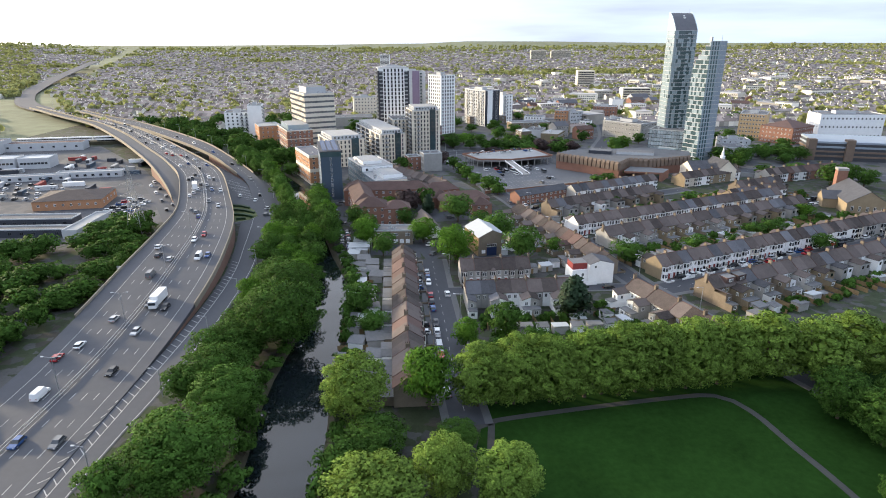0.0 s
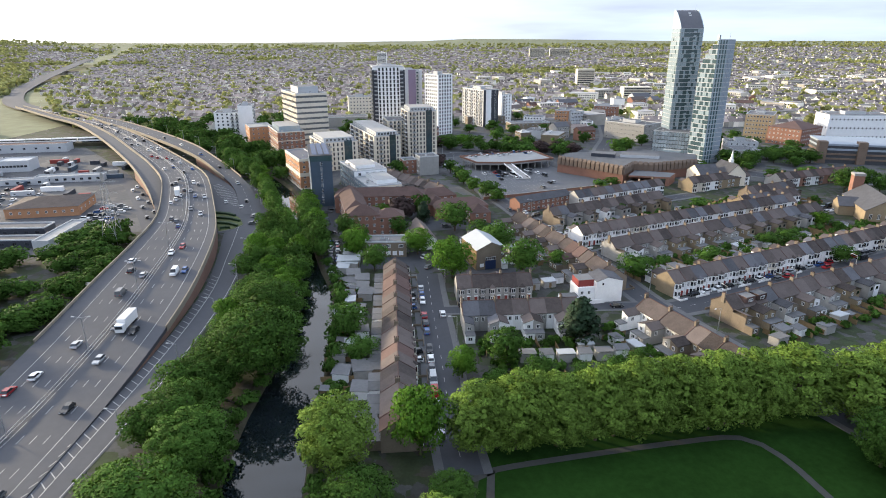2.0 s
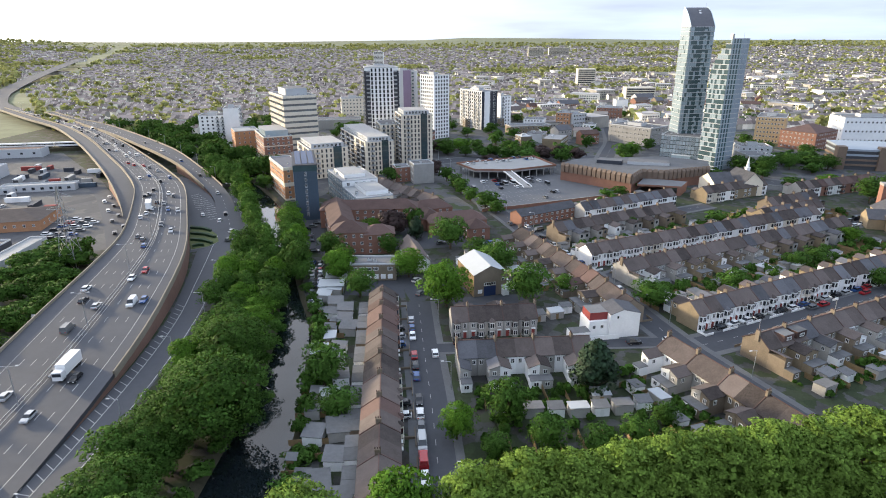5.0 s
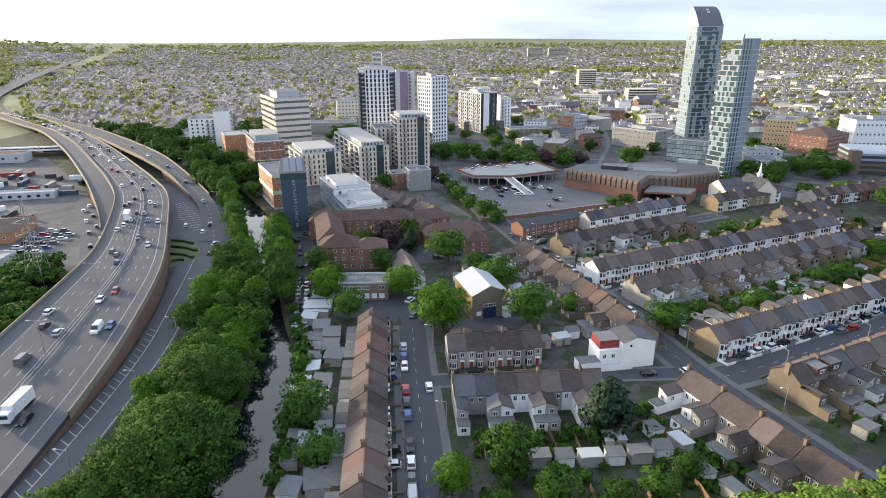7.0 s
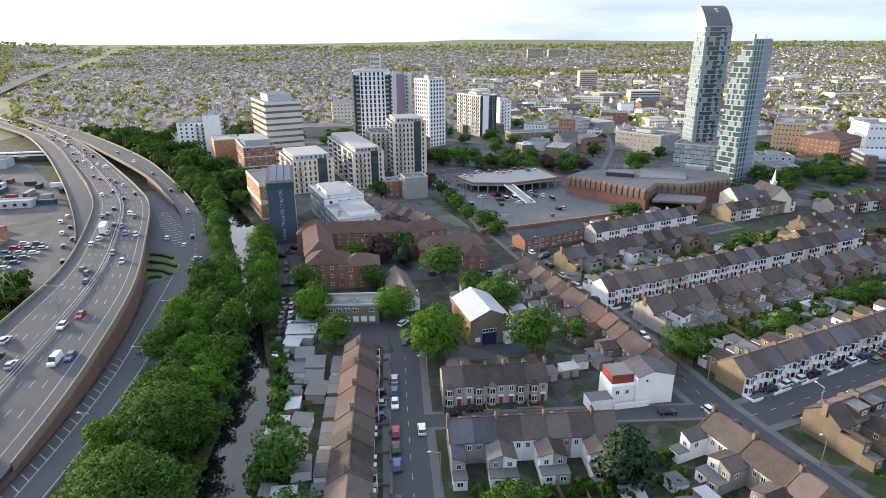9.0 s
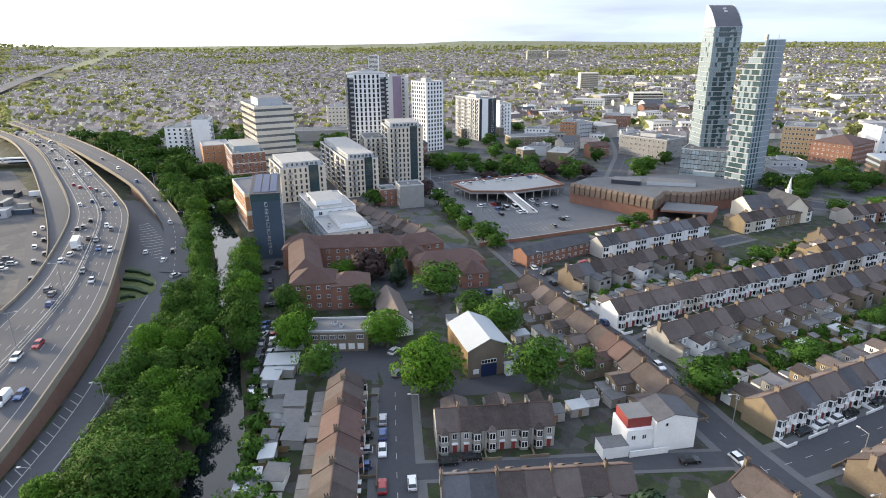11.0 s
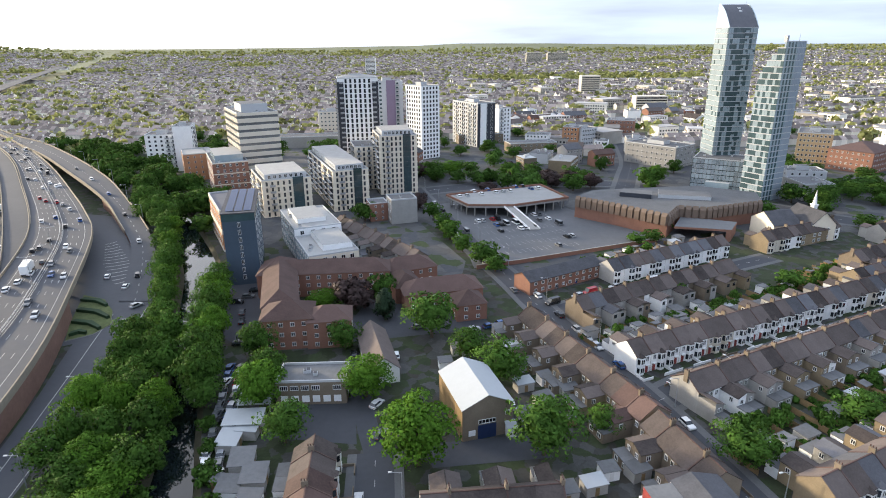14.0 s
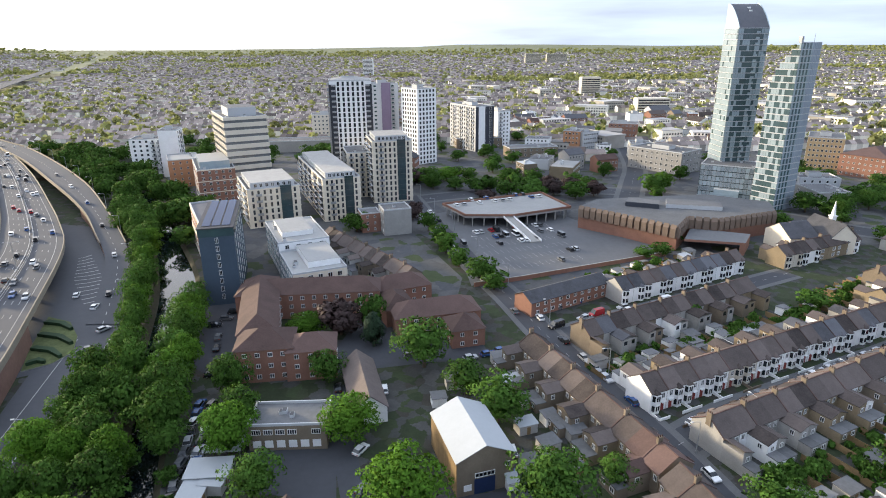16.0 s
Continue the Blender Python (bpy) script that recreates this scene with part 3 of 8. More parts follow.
def build_ground():
    b, rows = MB(), []
    ys = [-4000, -1500, -400] + list(range(-380, 521, 12)) + [540, 600, 700, 850, 1000, 1250, 1500, 1800, 2200, 2600, 3000, 3400, 3800, 4200, 4500, 4700]
    for y in ys:
        if -400 <= y <= 520:
            l, r, z = x_at(BANK_L, y), x_at(BANK_R, y), -2.6
        else:
            l, r, z = (-190.0, -178.0, 0.0) if y > 520 else (-44.0, -32.0, 0.0)
        xs = [(-4700, 0), (-3600, 0), (-2600, 0), (-1600, 0), (-800, 0), (-400, 0), (l - 3.5, 0), (l + 0.4, z), (r - 0.4, z), (r + 2.6, 0), (150, 0), (400, 0), (800, 0), (1600, 0), (2600, 0), (3600, 0), (4700, 0)]
        rows.append([(x, y, zz + rise(x, y)) for x, zz in xs])
    n = len(rows[0])
    for row in rows:
        b.v.extend(row)
    for j in range(len(rows) - 1):
        for i in range(n - 1):
            k = j * n + i
            b.f.append((k, k + 1, k + n + 1, k + n))
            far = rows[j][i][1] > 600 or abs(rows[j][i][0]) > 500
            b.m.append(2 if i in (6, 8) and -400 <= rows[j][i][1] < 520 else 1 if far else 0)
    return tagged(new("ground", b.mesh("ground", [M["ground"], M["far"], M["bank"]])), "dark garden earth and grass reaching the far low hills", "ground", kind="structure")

build_ground()
wl_, wr_ = [Vector((x_at(BANK_L, y) - 1.2, y, -1.5)) for y in range(-390, 515, 12)], [Vector((x_at(BANK_R, y) + 0.8, y, -1.5)) for y in range(-390, 515, 12)]
tagged(part("river_water", ribbon(wl_, wr_), M["water"]), "still dark river water mirroring the pale sky", "river", kind="structure")

PARK = MB()
PARK.face([(4, -300, 0.04), (400, -300, 0.04), (400, 150, 0.04), (104, 158, 0.04), (8, 150, 0.04), (2, 120, 0.04)])
tagged(part("park_lawn", PARK, M["grass"]), "mown green grass of the park field", "lawn", kind="structure")
for nm, pts, w in (("park_path", [(2, 127), (7, 130), (24, 134), (49, 139), (63, 140.5), (69, 134), (72, 121), (75, 108), (80, 80)], 1.7), ("park_path", [(6, 130), (5, 118), (4, 100), (3, 60)], 1.6)):
    c = smooth_line(pts, 4)
    tagged(part(nm, ribbon(offset(c, -w / 2), offset(c, w / 2), 0.07), M["path"]), "narrow grey tarred footpath across the park", "path", kind="structure")
    for ob in (bpy.context.scene.objects[-1],):
        for v in ob.data.vertices:
            v.co.z = 0.07

# ---- streets ----
STREETS = []
def street(name, pts, w, label, pave=2.0, mark=True):
    c = smooth_line(pts, 6)
    STREETS.append(name)
    for q in c:
        q.z = 0.13 - 0.006 * len(STREETS)
    ob = part(name, ribbon(offset(c, -w / 2), offset(c, w / 2)), M["asphalt"])
    tagged(ob, label, "road", kind="structure")
    if mark:
        part("lane_marking", dashes([c], 0.12, 2.0, 4.0), M["line"], ob)
    if pave:
        for s in (-1, 1):
            a, d = offset(c, s * w / 2), offset(c, s * (w / 2 + pave))
            for q in a + d:
                q.z = 0.12 - 0.005 * len(STREETS) + 0.002 * s
            k = part("pavement", ribbon(a, d, thick=0.12) if s > 0 else ribbon(d, a, thick=0.12), M["pave"])
            tagged(k, "grey concrete paving with a raised kerb", "pavement", kind="structure")
    return c

TERRACE_ST = street("terrace_street", [(0.5, 128), (-2.5, 150), (-5, 180), (-7.5, 205), (-10.5, 240)], 8.0, "grey asphalt street lined with parked cars")
LANE = street("back_lane", [(-6.5, 207.5), (15, 208.5), (40, 210), (63, 211)], 5.0, "short asphalt lane between house rows", 1.0, False)
MAIN_ST = street("main_street", [(96, 140), (86, 162), (75, 190), (67, 212), (60, 240), (54, 262), (45, 290), (37, 315), (30, 340), (19, 375), (10, 410), (-2, 450), (-12, 490)], 8.0, "long asphalt residential street with worn markings")
CROSS_A = street("cross_street", [(68, 207), (84, 213), (108, 224), (150, 244), (260, 296)], 9.0, "grey asphalt side street between white terraces")
CROSS_B = street("cross_street", [(58, 259), (75, 270), (100, 282), (150, 306), (230, 346)], 8.0, "grey asphalt side street lined with parked cars")
CROSS_C = street("cross_street", [(41, 311), (60, 322), (90, 337), (140, 362)], 7.0, "grey asphalt side street lined with parked cars")
street("high_street", [(110, 470), (128, 520), (145, 570), (160, 640), (185, 760), (230, 900)], 11.0, "busy grey asphalt high street between shops", 3.0)
street("ring_road", [(-30, 470), (20, 492), (80, 500), (130, 490), (180, 440), (220, 405), (330, 380)], 14.0, "wide grey asphalt ring road past the towers", 3.0)
street("yard_road", [(-10.5, 240), (-14, 252), (-18, 270), (-20, 285)], 5.0, "narrow worn asphalt service road", 0, False)
YARD = MB()
YARD.face([(-37, 246, 0.06), (-15, 243, 0.06), (-18, 262, 0.06), (-37, 259, 0.06)])
YARD.face([(-70, 300, 0.06), (-50, 285, 0.06), (-62, 338, 0.06), (-76, 336, 0.06)])
YARD.face([(-28, 290, 0.06), (20, 300, 0.06), (14, 322, 0.06), (-20, 330, 0.06)])
YARD.face([(2, 235, 0.06), (28, 238, 0.06), (24, 246, 0.06), (0, 243, 0.06)])
tagged(part("yard_surface", YARD, M["asphalt"]), "patched dark asphalt of back yards", "yard", kind="structure")
TOWN = MB()
TOWN.face([(-70, 470, 0.03), (-40, 455, 0.03), (-10, 425, 0.03), (14, 390, 0.03), (30, 345, 0.03), (150, 395, 0.03), (230, 395, 0.03), (420, 380, 0.03), (520, 640, 0.03), (300, 700, 0.03), (-150, 700, 0.03), (-190, 560, 0.03), (-120, 470, 0.03)])
TOWN.face([(-66, 330, 0.03), (-30, 325, 0.03), (10, 330, 0.03), (14, 360, 0.03), (-10, 425, 0.03), (-40, 455, 0.03), (-70, 470, 0.03), (-118, 440, 0.03), (-80, 360, 0.03)])
tagged(part("town_surface", TOWN, M["town"]), "grey paved and asphalt ground between town buildings", "pavement", kind="structure")
IND = MB()
IND.face([(-135, 296, 0.03), (-160, 340, 0.03), (-215, 420, 0.03), (-300, 520, 0.03), (-520, 520, 0.03), (-520, 262, 0.03), (-175, 262, 0.03), (-160, 290, 0.03)])
tagged(part("yard_surface", IND, M["yard"]), "worn grey yards of the industrial estate", "yard", kind="structure")
LOT = MB()
LOT.face([(17, 352, 0.06), (36, 358, 0.06), (100, 383, 0.06), (100, 395, 0.06), (72, 440, 0.06), (60, 474, 0.06), (4, 452, 0.06), (12, 405, 0.06)])
lot = tagged(part("car_park", LOT, M["lot"]), "large pale grey asphalt car park with bay lines", "car park", kind="structure")
bays = []
for r in range(6):
    o = Vector((28 + r * -1.2, 366 + r * 9.5, 0.06))
    for k in range(16):
        a = o + Vector((math.cos(radians(20)), math.sin(radians(20)), 0)) * (2.6 * k)
        bays.append([a, a + Vector((-math.sin(radians(20)), math.cos(radians(20)), 0)) * 4.6])
part("bay_marking", dashes(bays, 0.12), M["line"], lot)

# ---- the motorway ----
def z_main(y):
    t = max(0.0, min(1.0, (y - 135) / 135))
    e = max(0.0, min(1.0, (y - 560) / 220))
    return 0.25 + 7.8 * t * t * (3 - 2 * t) - 4.5 * e

def lift(pts, zf):
    out = smooth_line(pts, 8)
    for q in out:
        q.z = zf(q.y)
    return out

def resample(line, n):
    L = length(line)
    return [along(line, L * k / (n - 1))[0] for k in range(n)]

def road_deck(name, L, R, label, walls=(True, True), thick=1.2, n=90):
    L, R = resample(L, n), resample(R, n)
    ob = tagged(part(name, ribbon(L, R, thick=thick), [M["motorway"]]), label, "motorway", kind="structure")
    for on, line, s in zip(walls, (L, R), (-1, 1)):
        if on:
            a, c = offset(line, s * 0.0), offset(line, s * 0.35)
            b = MB()
            for k in range(len(a) - 1):
                if a[k].z < 2.2:
                    continue
                z0 = Vector((0, 0, -thick)); z1 = Vector((0, 0, 0.95))
                b.face((a[k] + z1, c[k] + z1, c[k + 1] + z1, a[k + 1] + z1))
                b.face((a[k + 1], a[k], a[k] + z1, a[k + 1] + z1))
                b.face((c[k] + z0, c[k + 1] + z0, c[k + 1] + z1, c[k] + z1))
            part("parapet", b, M["parapet"], ob, "tan concrete parapet")
    return ob, L, R

ML = lift([(-122, -60), (-120, 100), (-120, 141), (-122, 175), (-125, 213), (-128, 250), (-134, 284), (-148, 322), (-170, 371), (-196, 412), (-238, 470), (-290, 540), (-345, 604), (-420, 680), (-520, 775)], z_main)
MR = lift([(-86, -60), (-86, 100), (-86.5, 140), (-87, 170), (-88.5, 200), (-92, 228), (-101, 268), (-119, 315), (-145, 375), (-169, 412), (-197, 450), (-249, 518), (-309, 590), (-366, 655), (-430, 720), (-515, 795)], z_main)
main, ML, MR = road_deck("motorway", ML, MR, "curving elevated grey motorway with lane markings")
def between(f, a=None, b=None):
    return [(p.lerp(q, f)) for p, q in zip(a or ML, b or MR)]
part("lane_marking", dashes([between(f) for f in (0.24, 0.33, 0.42, 0.62, 0.71, 0.80)], 0.17, 3.0, 8.0), M["line"], main, "white dashed lane lines")
part("edge_marking", dashes([between(f) for f in (0.16, 0.485, 0.545, 0.89)], 0.17), M["line"], main, "white edge lines")
mid = between(0.515)
for o in (-0.5, 0.5):
    b, e = MB(), offset(mid, o)
    for k in range(len(e) - 1):
        for za, zb in ((0.45, 0.75),):
            b.face((e[k] + Vector((0, 0, za)), e[k + 1] + Vector((0, 0, za)), e[k + 1] + Vector((0, 0, zb)), e[k] + Vector((0, 0, zb))))
            f2 = offset(e, 0.12)
            b.face((e[k] + Vector((0, 0, zb)), e[k + 1] + Vector((0, 0, zb)), f2[k + 1] + Vector((0, 0, zb)), f2[k] + Vector((0, 0, zb))))
        if k % 2 == 0:
            b.tube(e[k], e[k] + Vector((0, 0, 0.75)), 0.07, 0.07, 4)
    part("crash_barrier", b, M["steel"], main, "steel median crash barrier")

# retaining walls and piers under the deck
b = MB()
for k in range(len(MR) - 1):
    for e in (MR, ML):
        if e[k].y < 300 and e[k].z > 0.6:
            q = [Vector((e[k].x, e[k].y, 0)), Vector((e[k + 1].x, e[k + 1].y, 0)), e[k + 1] - Vector((0, 0, 1.0)), e[k] - Vector((0, 0, 1.0))]
            b.face(q if e is MR else q[::-1])
part("retaining_wall", b, M["retain"], main, "red-brown retaining wall")
def pier(p, heading):
    b = MB()
    b.box(-0.6, -6, 0, 0.6, -4.6, p.z - 2); b.box(-0.6, 4.6, 0, 0.6, 6, p.z - 2); b.box(-0.9, -9, p.z - 2.2, 0.9, 9, p.z - 1.2)
    part("pier", b, M["concrete"], main, "concrete pier", Matrix.Translation((p.x, p.y, 0)) @ Matrix.Rotation(radians(heading), 4, 'Z'))
C0 = between(0.5)
for s in range(0, int(length(C0)), 28):
    p, a = along(C0, s)
    if 305 < p.y < 700:
        pier(p, a)

def z_right(y):
    t = max(0.0, min(1.0, (y - 345) / 150))
    return 0.3 + 7.9 * t * t * (3 - 2 * t)
RO = lift([(-97, 322), (-107, 348), (-124, 384), (-142, 412), (-162, 440), (-202, 493), (-258, 558), (-322, 625), (-373, 668), (-435, 728)], z_right)
RI = lift([(-108, 322), (-119, 350), (-132, 380), (-152, 410), (-176, 443), (-221, 494), (-279, 560), (-330, 612), (-380, 664), (-440, 722)], z_right)
ramp_r, RI, RO = road_deck("slip_road_ramp", RI, RO, "elevated grey slip road ramp curving down")
part("lane_marking", dashes([[p.lerp(q, 0.5) for p, q in zip(RI, RO)]], 0.2, 2.5, 5.0), M["line"], ramp_r)
b = MB()
for e in (RO, RI):
    for k in range(len(e) - 1):
        if e[k].z > 0.4 and e[k].y < 445:
            q = [Vector((e[k].x, e[k].y, 0)), Vector((e[k + 1].x, e[k + 1].y, 0)), e[k + 1], e[k]]
            b.face(q if e is RO else q[::-1])
part("retaining_wall", b, M["retain"], ramp_r)

def z_left(y):
    t = max(0.0, min(1.0, (y - 285) / 140))
    return 0.3 + 7.9 * t * t * (3 - 2 * t)
BL = lift([(-136, 290), (-152, 322), (-175, 362), (-217, 424), (-284, 516), (-356, 604), (-423, 666), (-520, 760)], z_left)
BR = lift([(-131, 288), (-145, 322), (-167, 366), (-193, 408), (-236, 468), (-289, 540), (-344, 604), (-420, 676), (-516, 768)], z_left)
ramp_l, BL, BR = road_deck("slip_road_ramp", BL, BR, "elevated grey slip road ramp with hatched paint")
b = MB()
for e in (BR, BL):
    for k in range(len(e) - 1):
        if e[k].z > 0.4 and e[k].y < 400:
            q = [Vector((e[k].x, e[k].y, 0)), Vector((e[k + 1].x, e[k + 1].y, 0)), e[k + 1], e[k]]
            b.face(q if e is BR else q[::-1])
part("retaining_wall", b, M["retain"], ramp_l)

# ground-level slip roads and the roundabout
def flat_road(name, L, R, label, z=0.06):
    ob = part(name, ribbon(L, R, z), M["motorway"])
    return tagged(ob, label, "slip road", kind="structure")
SL, SR = smooth_line([(-86, -60), (-86, 100), (-86.7, 140), (-87, 170), (-88, 200), (-91, 228), (-98, 260), (-106, 290), (-110, 310)], 8), smooth_line([(-80, -60), (-79.5, 100), (-78, 140), (-77.5, 170), (-78.5, 200), (-81.5, 232), (-86.5, 260), (-90, 293), (-95, 317)], 8)
SL, SR = resample(SL, 60), resample(SR, 60)
slip = flat_road("slip_road", [Vector((q.x, q.y, 0.06)) for q in SL], [Vector((q.x, q.y, 0.06)) for q in SR], "grey ground-level slip road beside the motorway wall")
part("edge_marking", dashes([[p.lerp(q, f) + Vector((0, 0, 0.06)) for p, q in zip(SL, SR)] for f in (0.34, 0.93)], 0.2), M["line"], slip)
chev = []
for k in range(46):
    y = 92 + k * 3.2
    xa = x_at(SL, y) + 0.4
    xb = xa + (x_at(SR, y) - xa) * 0.31
    chev.append([Vector((xa, y + 2.0, 0.07)), Vector((xb, y, 0.07))])
    if y < 150:
        chev.append([Vector((xa - 3.0 * (1 - (y - 92) / 60), y + 0.2, 0.28)), Vector((xa - 0.6, y + 2.0, 0.28))])
part("hatch_marking", dashes(chev, 0.2), M["line"], slip, "white hatched chevrons")
RB = MB()
RB.face([(-92, 300, 0.055), (-92, 325, 0.055), (-98, 345, 0.055), (-122, 386, 0.055), (-160, 430, 0.055), (-195, 440, 0.055), (-170, 380, 0.055), (-135, 325, 0.055), (-112, 288, 0.055)])
junction = tagged(part("junction_surface", RB, M["motorway"]), "grey asphalt junction under the elevated road", "road", kind="structure")
cv = []
for k in range(14):
    o = Vector((-116 - 2.2 * k, 340 + 3.6 * k, 0.06)) + Vector((0, 0, 0.01))
    w = 4.5 * (1 - abs(k - 6) / 11)
    cv += [[o + Vector((-w, -1.5, 0)), o], [o, o + Vector((w * 0.9, 2.6, 0))]]
part("hatch_marking", dashes(cv, 0.4), M["line"], junction, "white painted chevrons")
isl = thing("traffic_island", "kerbed island of pale dry grass with low dark hedges", "traffic island")
b = MB(); b.prism([(-123.5, 328), (-114, 324), (-106, 314), (-101.5, 304), (-103.5, 297.5), (-109.5, 293), (-115, 305), (-119.5, 317)], 0.05, 0.3, 0, 1)
part("grass", b, [M["concrete"], M["verge"]], isl)
for xa, ya, xb, yb in ((-121, 323, -110, 318), (-117.6, 314.5, -104.5, 308.5), (-114, 305.5, -103, 300.5), (-110, 296.5, -105.5, 297.5)):
    p, q = Vector((xa, ya)), Vector((xb, yb))
    n = Vector((-(q - p).y, (q - p).x)).normalized() * 0.9
    c = (p + q) / 2 + n * 1.5
    b = MB(); b.prism([(p - n), (c - n), (q - n * 0.6), (q + n * 0.6), (c + n), (p + n)], 0.3, 1.3)
    part("hedge", b, M["leaf_dark"], isl, "low clipped dark hedge")
LS_L = smooth_line([(-124, 215), (-131, 250), (-140, 282), (-158, 315), (-180, 352), (-206, 392), (-230, 420)], 8)
LS_R = smooth_line([(-118, 215), (-121, 250), (-131, 285), (-146, 318), (-168, 352), (-192, 388), (-216, 418)], 8)
LS_L, LS_R = [[Vector((q.x, q.y, 0.09)) for q in resample(e, 30)] for e in (LS_L, LS_R)]
flat_road("slip_road", LS_L, LS_R, "grey ground-level slip road with queuing cars", 0.07)
street("local_road", [(-330, 322), (-250, 330), (-212, 362), (-196, 385)], 8.0, "grey asphalt road to the industrial yards", 0, False)
street("bridge_road", [(-104, 470), (-128, 462), (-150, 450), (-170, 440)], 8.0, "asphalt road over the river by the flats", 1.5, False)
far_road = smooth_line([(-515, 783, 3), (-590, 860, 2.5), (-660, 960, 2.5), (-735, 1090, 3), (-890, 1420, 9), (-1150, 2040, 24)], 30)
tagged(part("far_motorway", ribbon(offset(far_road, -13), offset(far_road, 13), thick=1.0), M["motorway"]), "grey motorway running on to the distance", "motorway", kind="structure")

# ---- trees ----
def tree_proto(name, label, h, r, leaf, seed, trunk=0.22, shape="round", blobs=46, per=58, size=0.55, group="trees"):
    """A tapered trunk with limbs and a crown of many leaf clumps."""
    rng = np.random.default_rng(seed)
    th = h * trunk
    root = thing(name, label, "tree", group=group)
    t = MB()
    t.tube((0, 0, -0.2), (0.1, 0, th), r * 0.055 + 0.12, r * 0.045 + 0.08, 8)
    t.tube((0.1, 0, th), (0.0, 0.1, h * 0.8), r * 0.045 + 0.08, 0.05, 6)
    for k in range(7):
        a = k * 2.4
        t.tube((0.05, 0, th + 0.05 * k * h * 0.5), (math.cos(a) * r * 0.65, math.sin(a) * r * 0.65, th + h * (0.2 + 0.07 * k)), r * 0.025 + 0.05, 0.03, 5)
    part("trunk", t, M["bark"], root)
    zc, hz = (th * 0.75 + h) / 2, (h - th * 0.75) / 2
    v, f = [], []
    def quads(c, n, s):
        u = np.cross(n, rng.normal(size=n.shape)); u /= np.linalg.norm(u, axis=1)[:, None]
        w = np.cross(n, u)
        a = s[:, None] * u; e = (s * rng.uniform(0.5, 0.9, len(s)))[:, None] * w
        return np.stack([c - a - e * 0.4, c + a - e, c + a * 0.8 + e, c - a * 0.6 + e], 1).reshape(-1, 3)
    pts, nrm = [], []
    for k in range(blobs):
        d = rng.normal(size=3); d /= np.linalg.norm(d)
        rad = rng.uniform(0.5, 0.92) if blobs < 80 else rng.uniform(0.66, 0.95)
        c = d * rad * np.array([r, r, hz])
        if shape == "cone":
            q = (c[2] + hz) / (2 * hz); c[:2] *= 1.15 * (1 - 0.85 * q)
        elif shape == "dome":
            c[2] = c[2] * 0.8 + 0.15 * hz if c[2] > 0 else c[2]
            c[:2] *= 1.08
        elif shape == "poplar":
            q = (c[2] + hz) / (2 * hz)
            c[:2] *= 1.12 - 0.45 * q * q
        elif shape == "willow":
            c[2] = c[2] if c[2] > 0 else c[2] * 1.05
        br = r * rng.uniform(0.24, 0.42) * min(1.0, (60 / blobs) ** 0.45)
        n = rng.normal(size=(per, 3)); n /= np.linalg.norm(n, axis=1)[:, None]
        n[:, 2] = np.where(n[:, 2] < -0.3, -n[:, 2], n[:, 2])
        out = c / (np.linalg.norm(c) + 1e-6)
        n = n + 0.35 * out; n /= np.linalg.norm(n, axis=1)[:, None]
        p = c + n * br * rng.uniform(0.8, 1.12, (per, 1)) * np.array([1, 1, 0.85 if shape != "willow" else 1.25])
        nn = n + 0.55 * rng.normal(size=n.shape); nn /= np.linalg.norm(nn, axis=1)[:, None]
        pts.append(quads(p, nn, rng.uniform(0.6, 1.2, per) * size))
        nrm.append(0.55 * out + 0.75 * n + 0.35 * nn + np.array([0, 0, 0.1]))
    # darker inside, so that the crown is closed
    per2 = 260 if blobs < 60 else 700
    n = rng.normal(size=(per2, 3)); n /= np.linalg.norm(n, axis=1)[:, None]
    p = n * np.array([r, r, hz]) * rng.uniform(0.45, 0.72, (per2, 1))
    if shape == "cone":
        p[:, :2] *= (1.1 * (1 - 0.85 * (p[:, 2] + hz) / (2 * hz)))[:, None]
    pts.append(quads(p, n, np.full(per2, r * (0.12 if blobs < 60 else 0.075))))
    nrm.append(n)
    v = np.concatenate(pts) + np.array([0, 0, zc])
    me = bpy.data.meshes.new("crown")
    me.from_pydata(v.tolist(), [], np.arange(len(v)).reshape(-1, 4).tolist(), shade_flat=False)
    nrm = np.concatenate(nrm)
    nrm /= np.linalg.norm(nrm, axis=1)[:, None]
    if name == "broadleaf_tree" and blobs < 40:
        CROWN.append((v, nrm, h, r))
    me.normals_split_custom_set(np.repeat(nrm, 4, axis=0).tolist())
    me.materials.append(M[leaf]); me.update()
    part("crown", me, None, root)
    return root

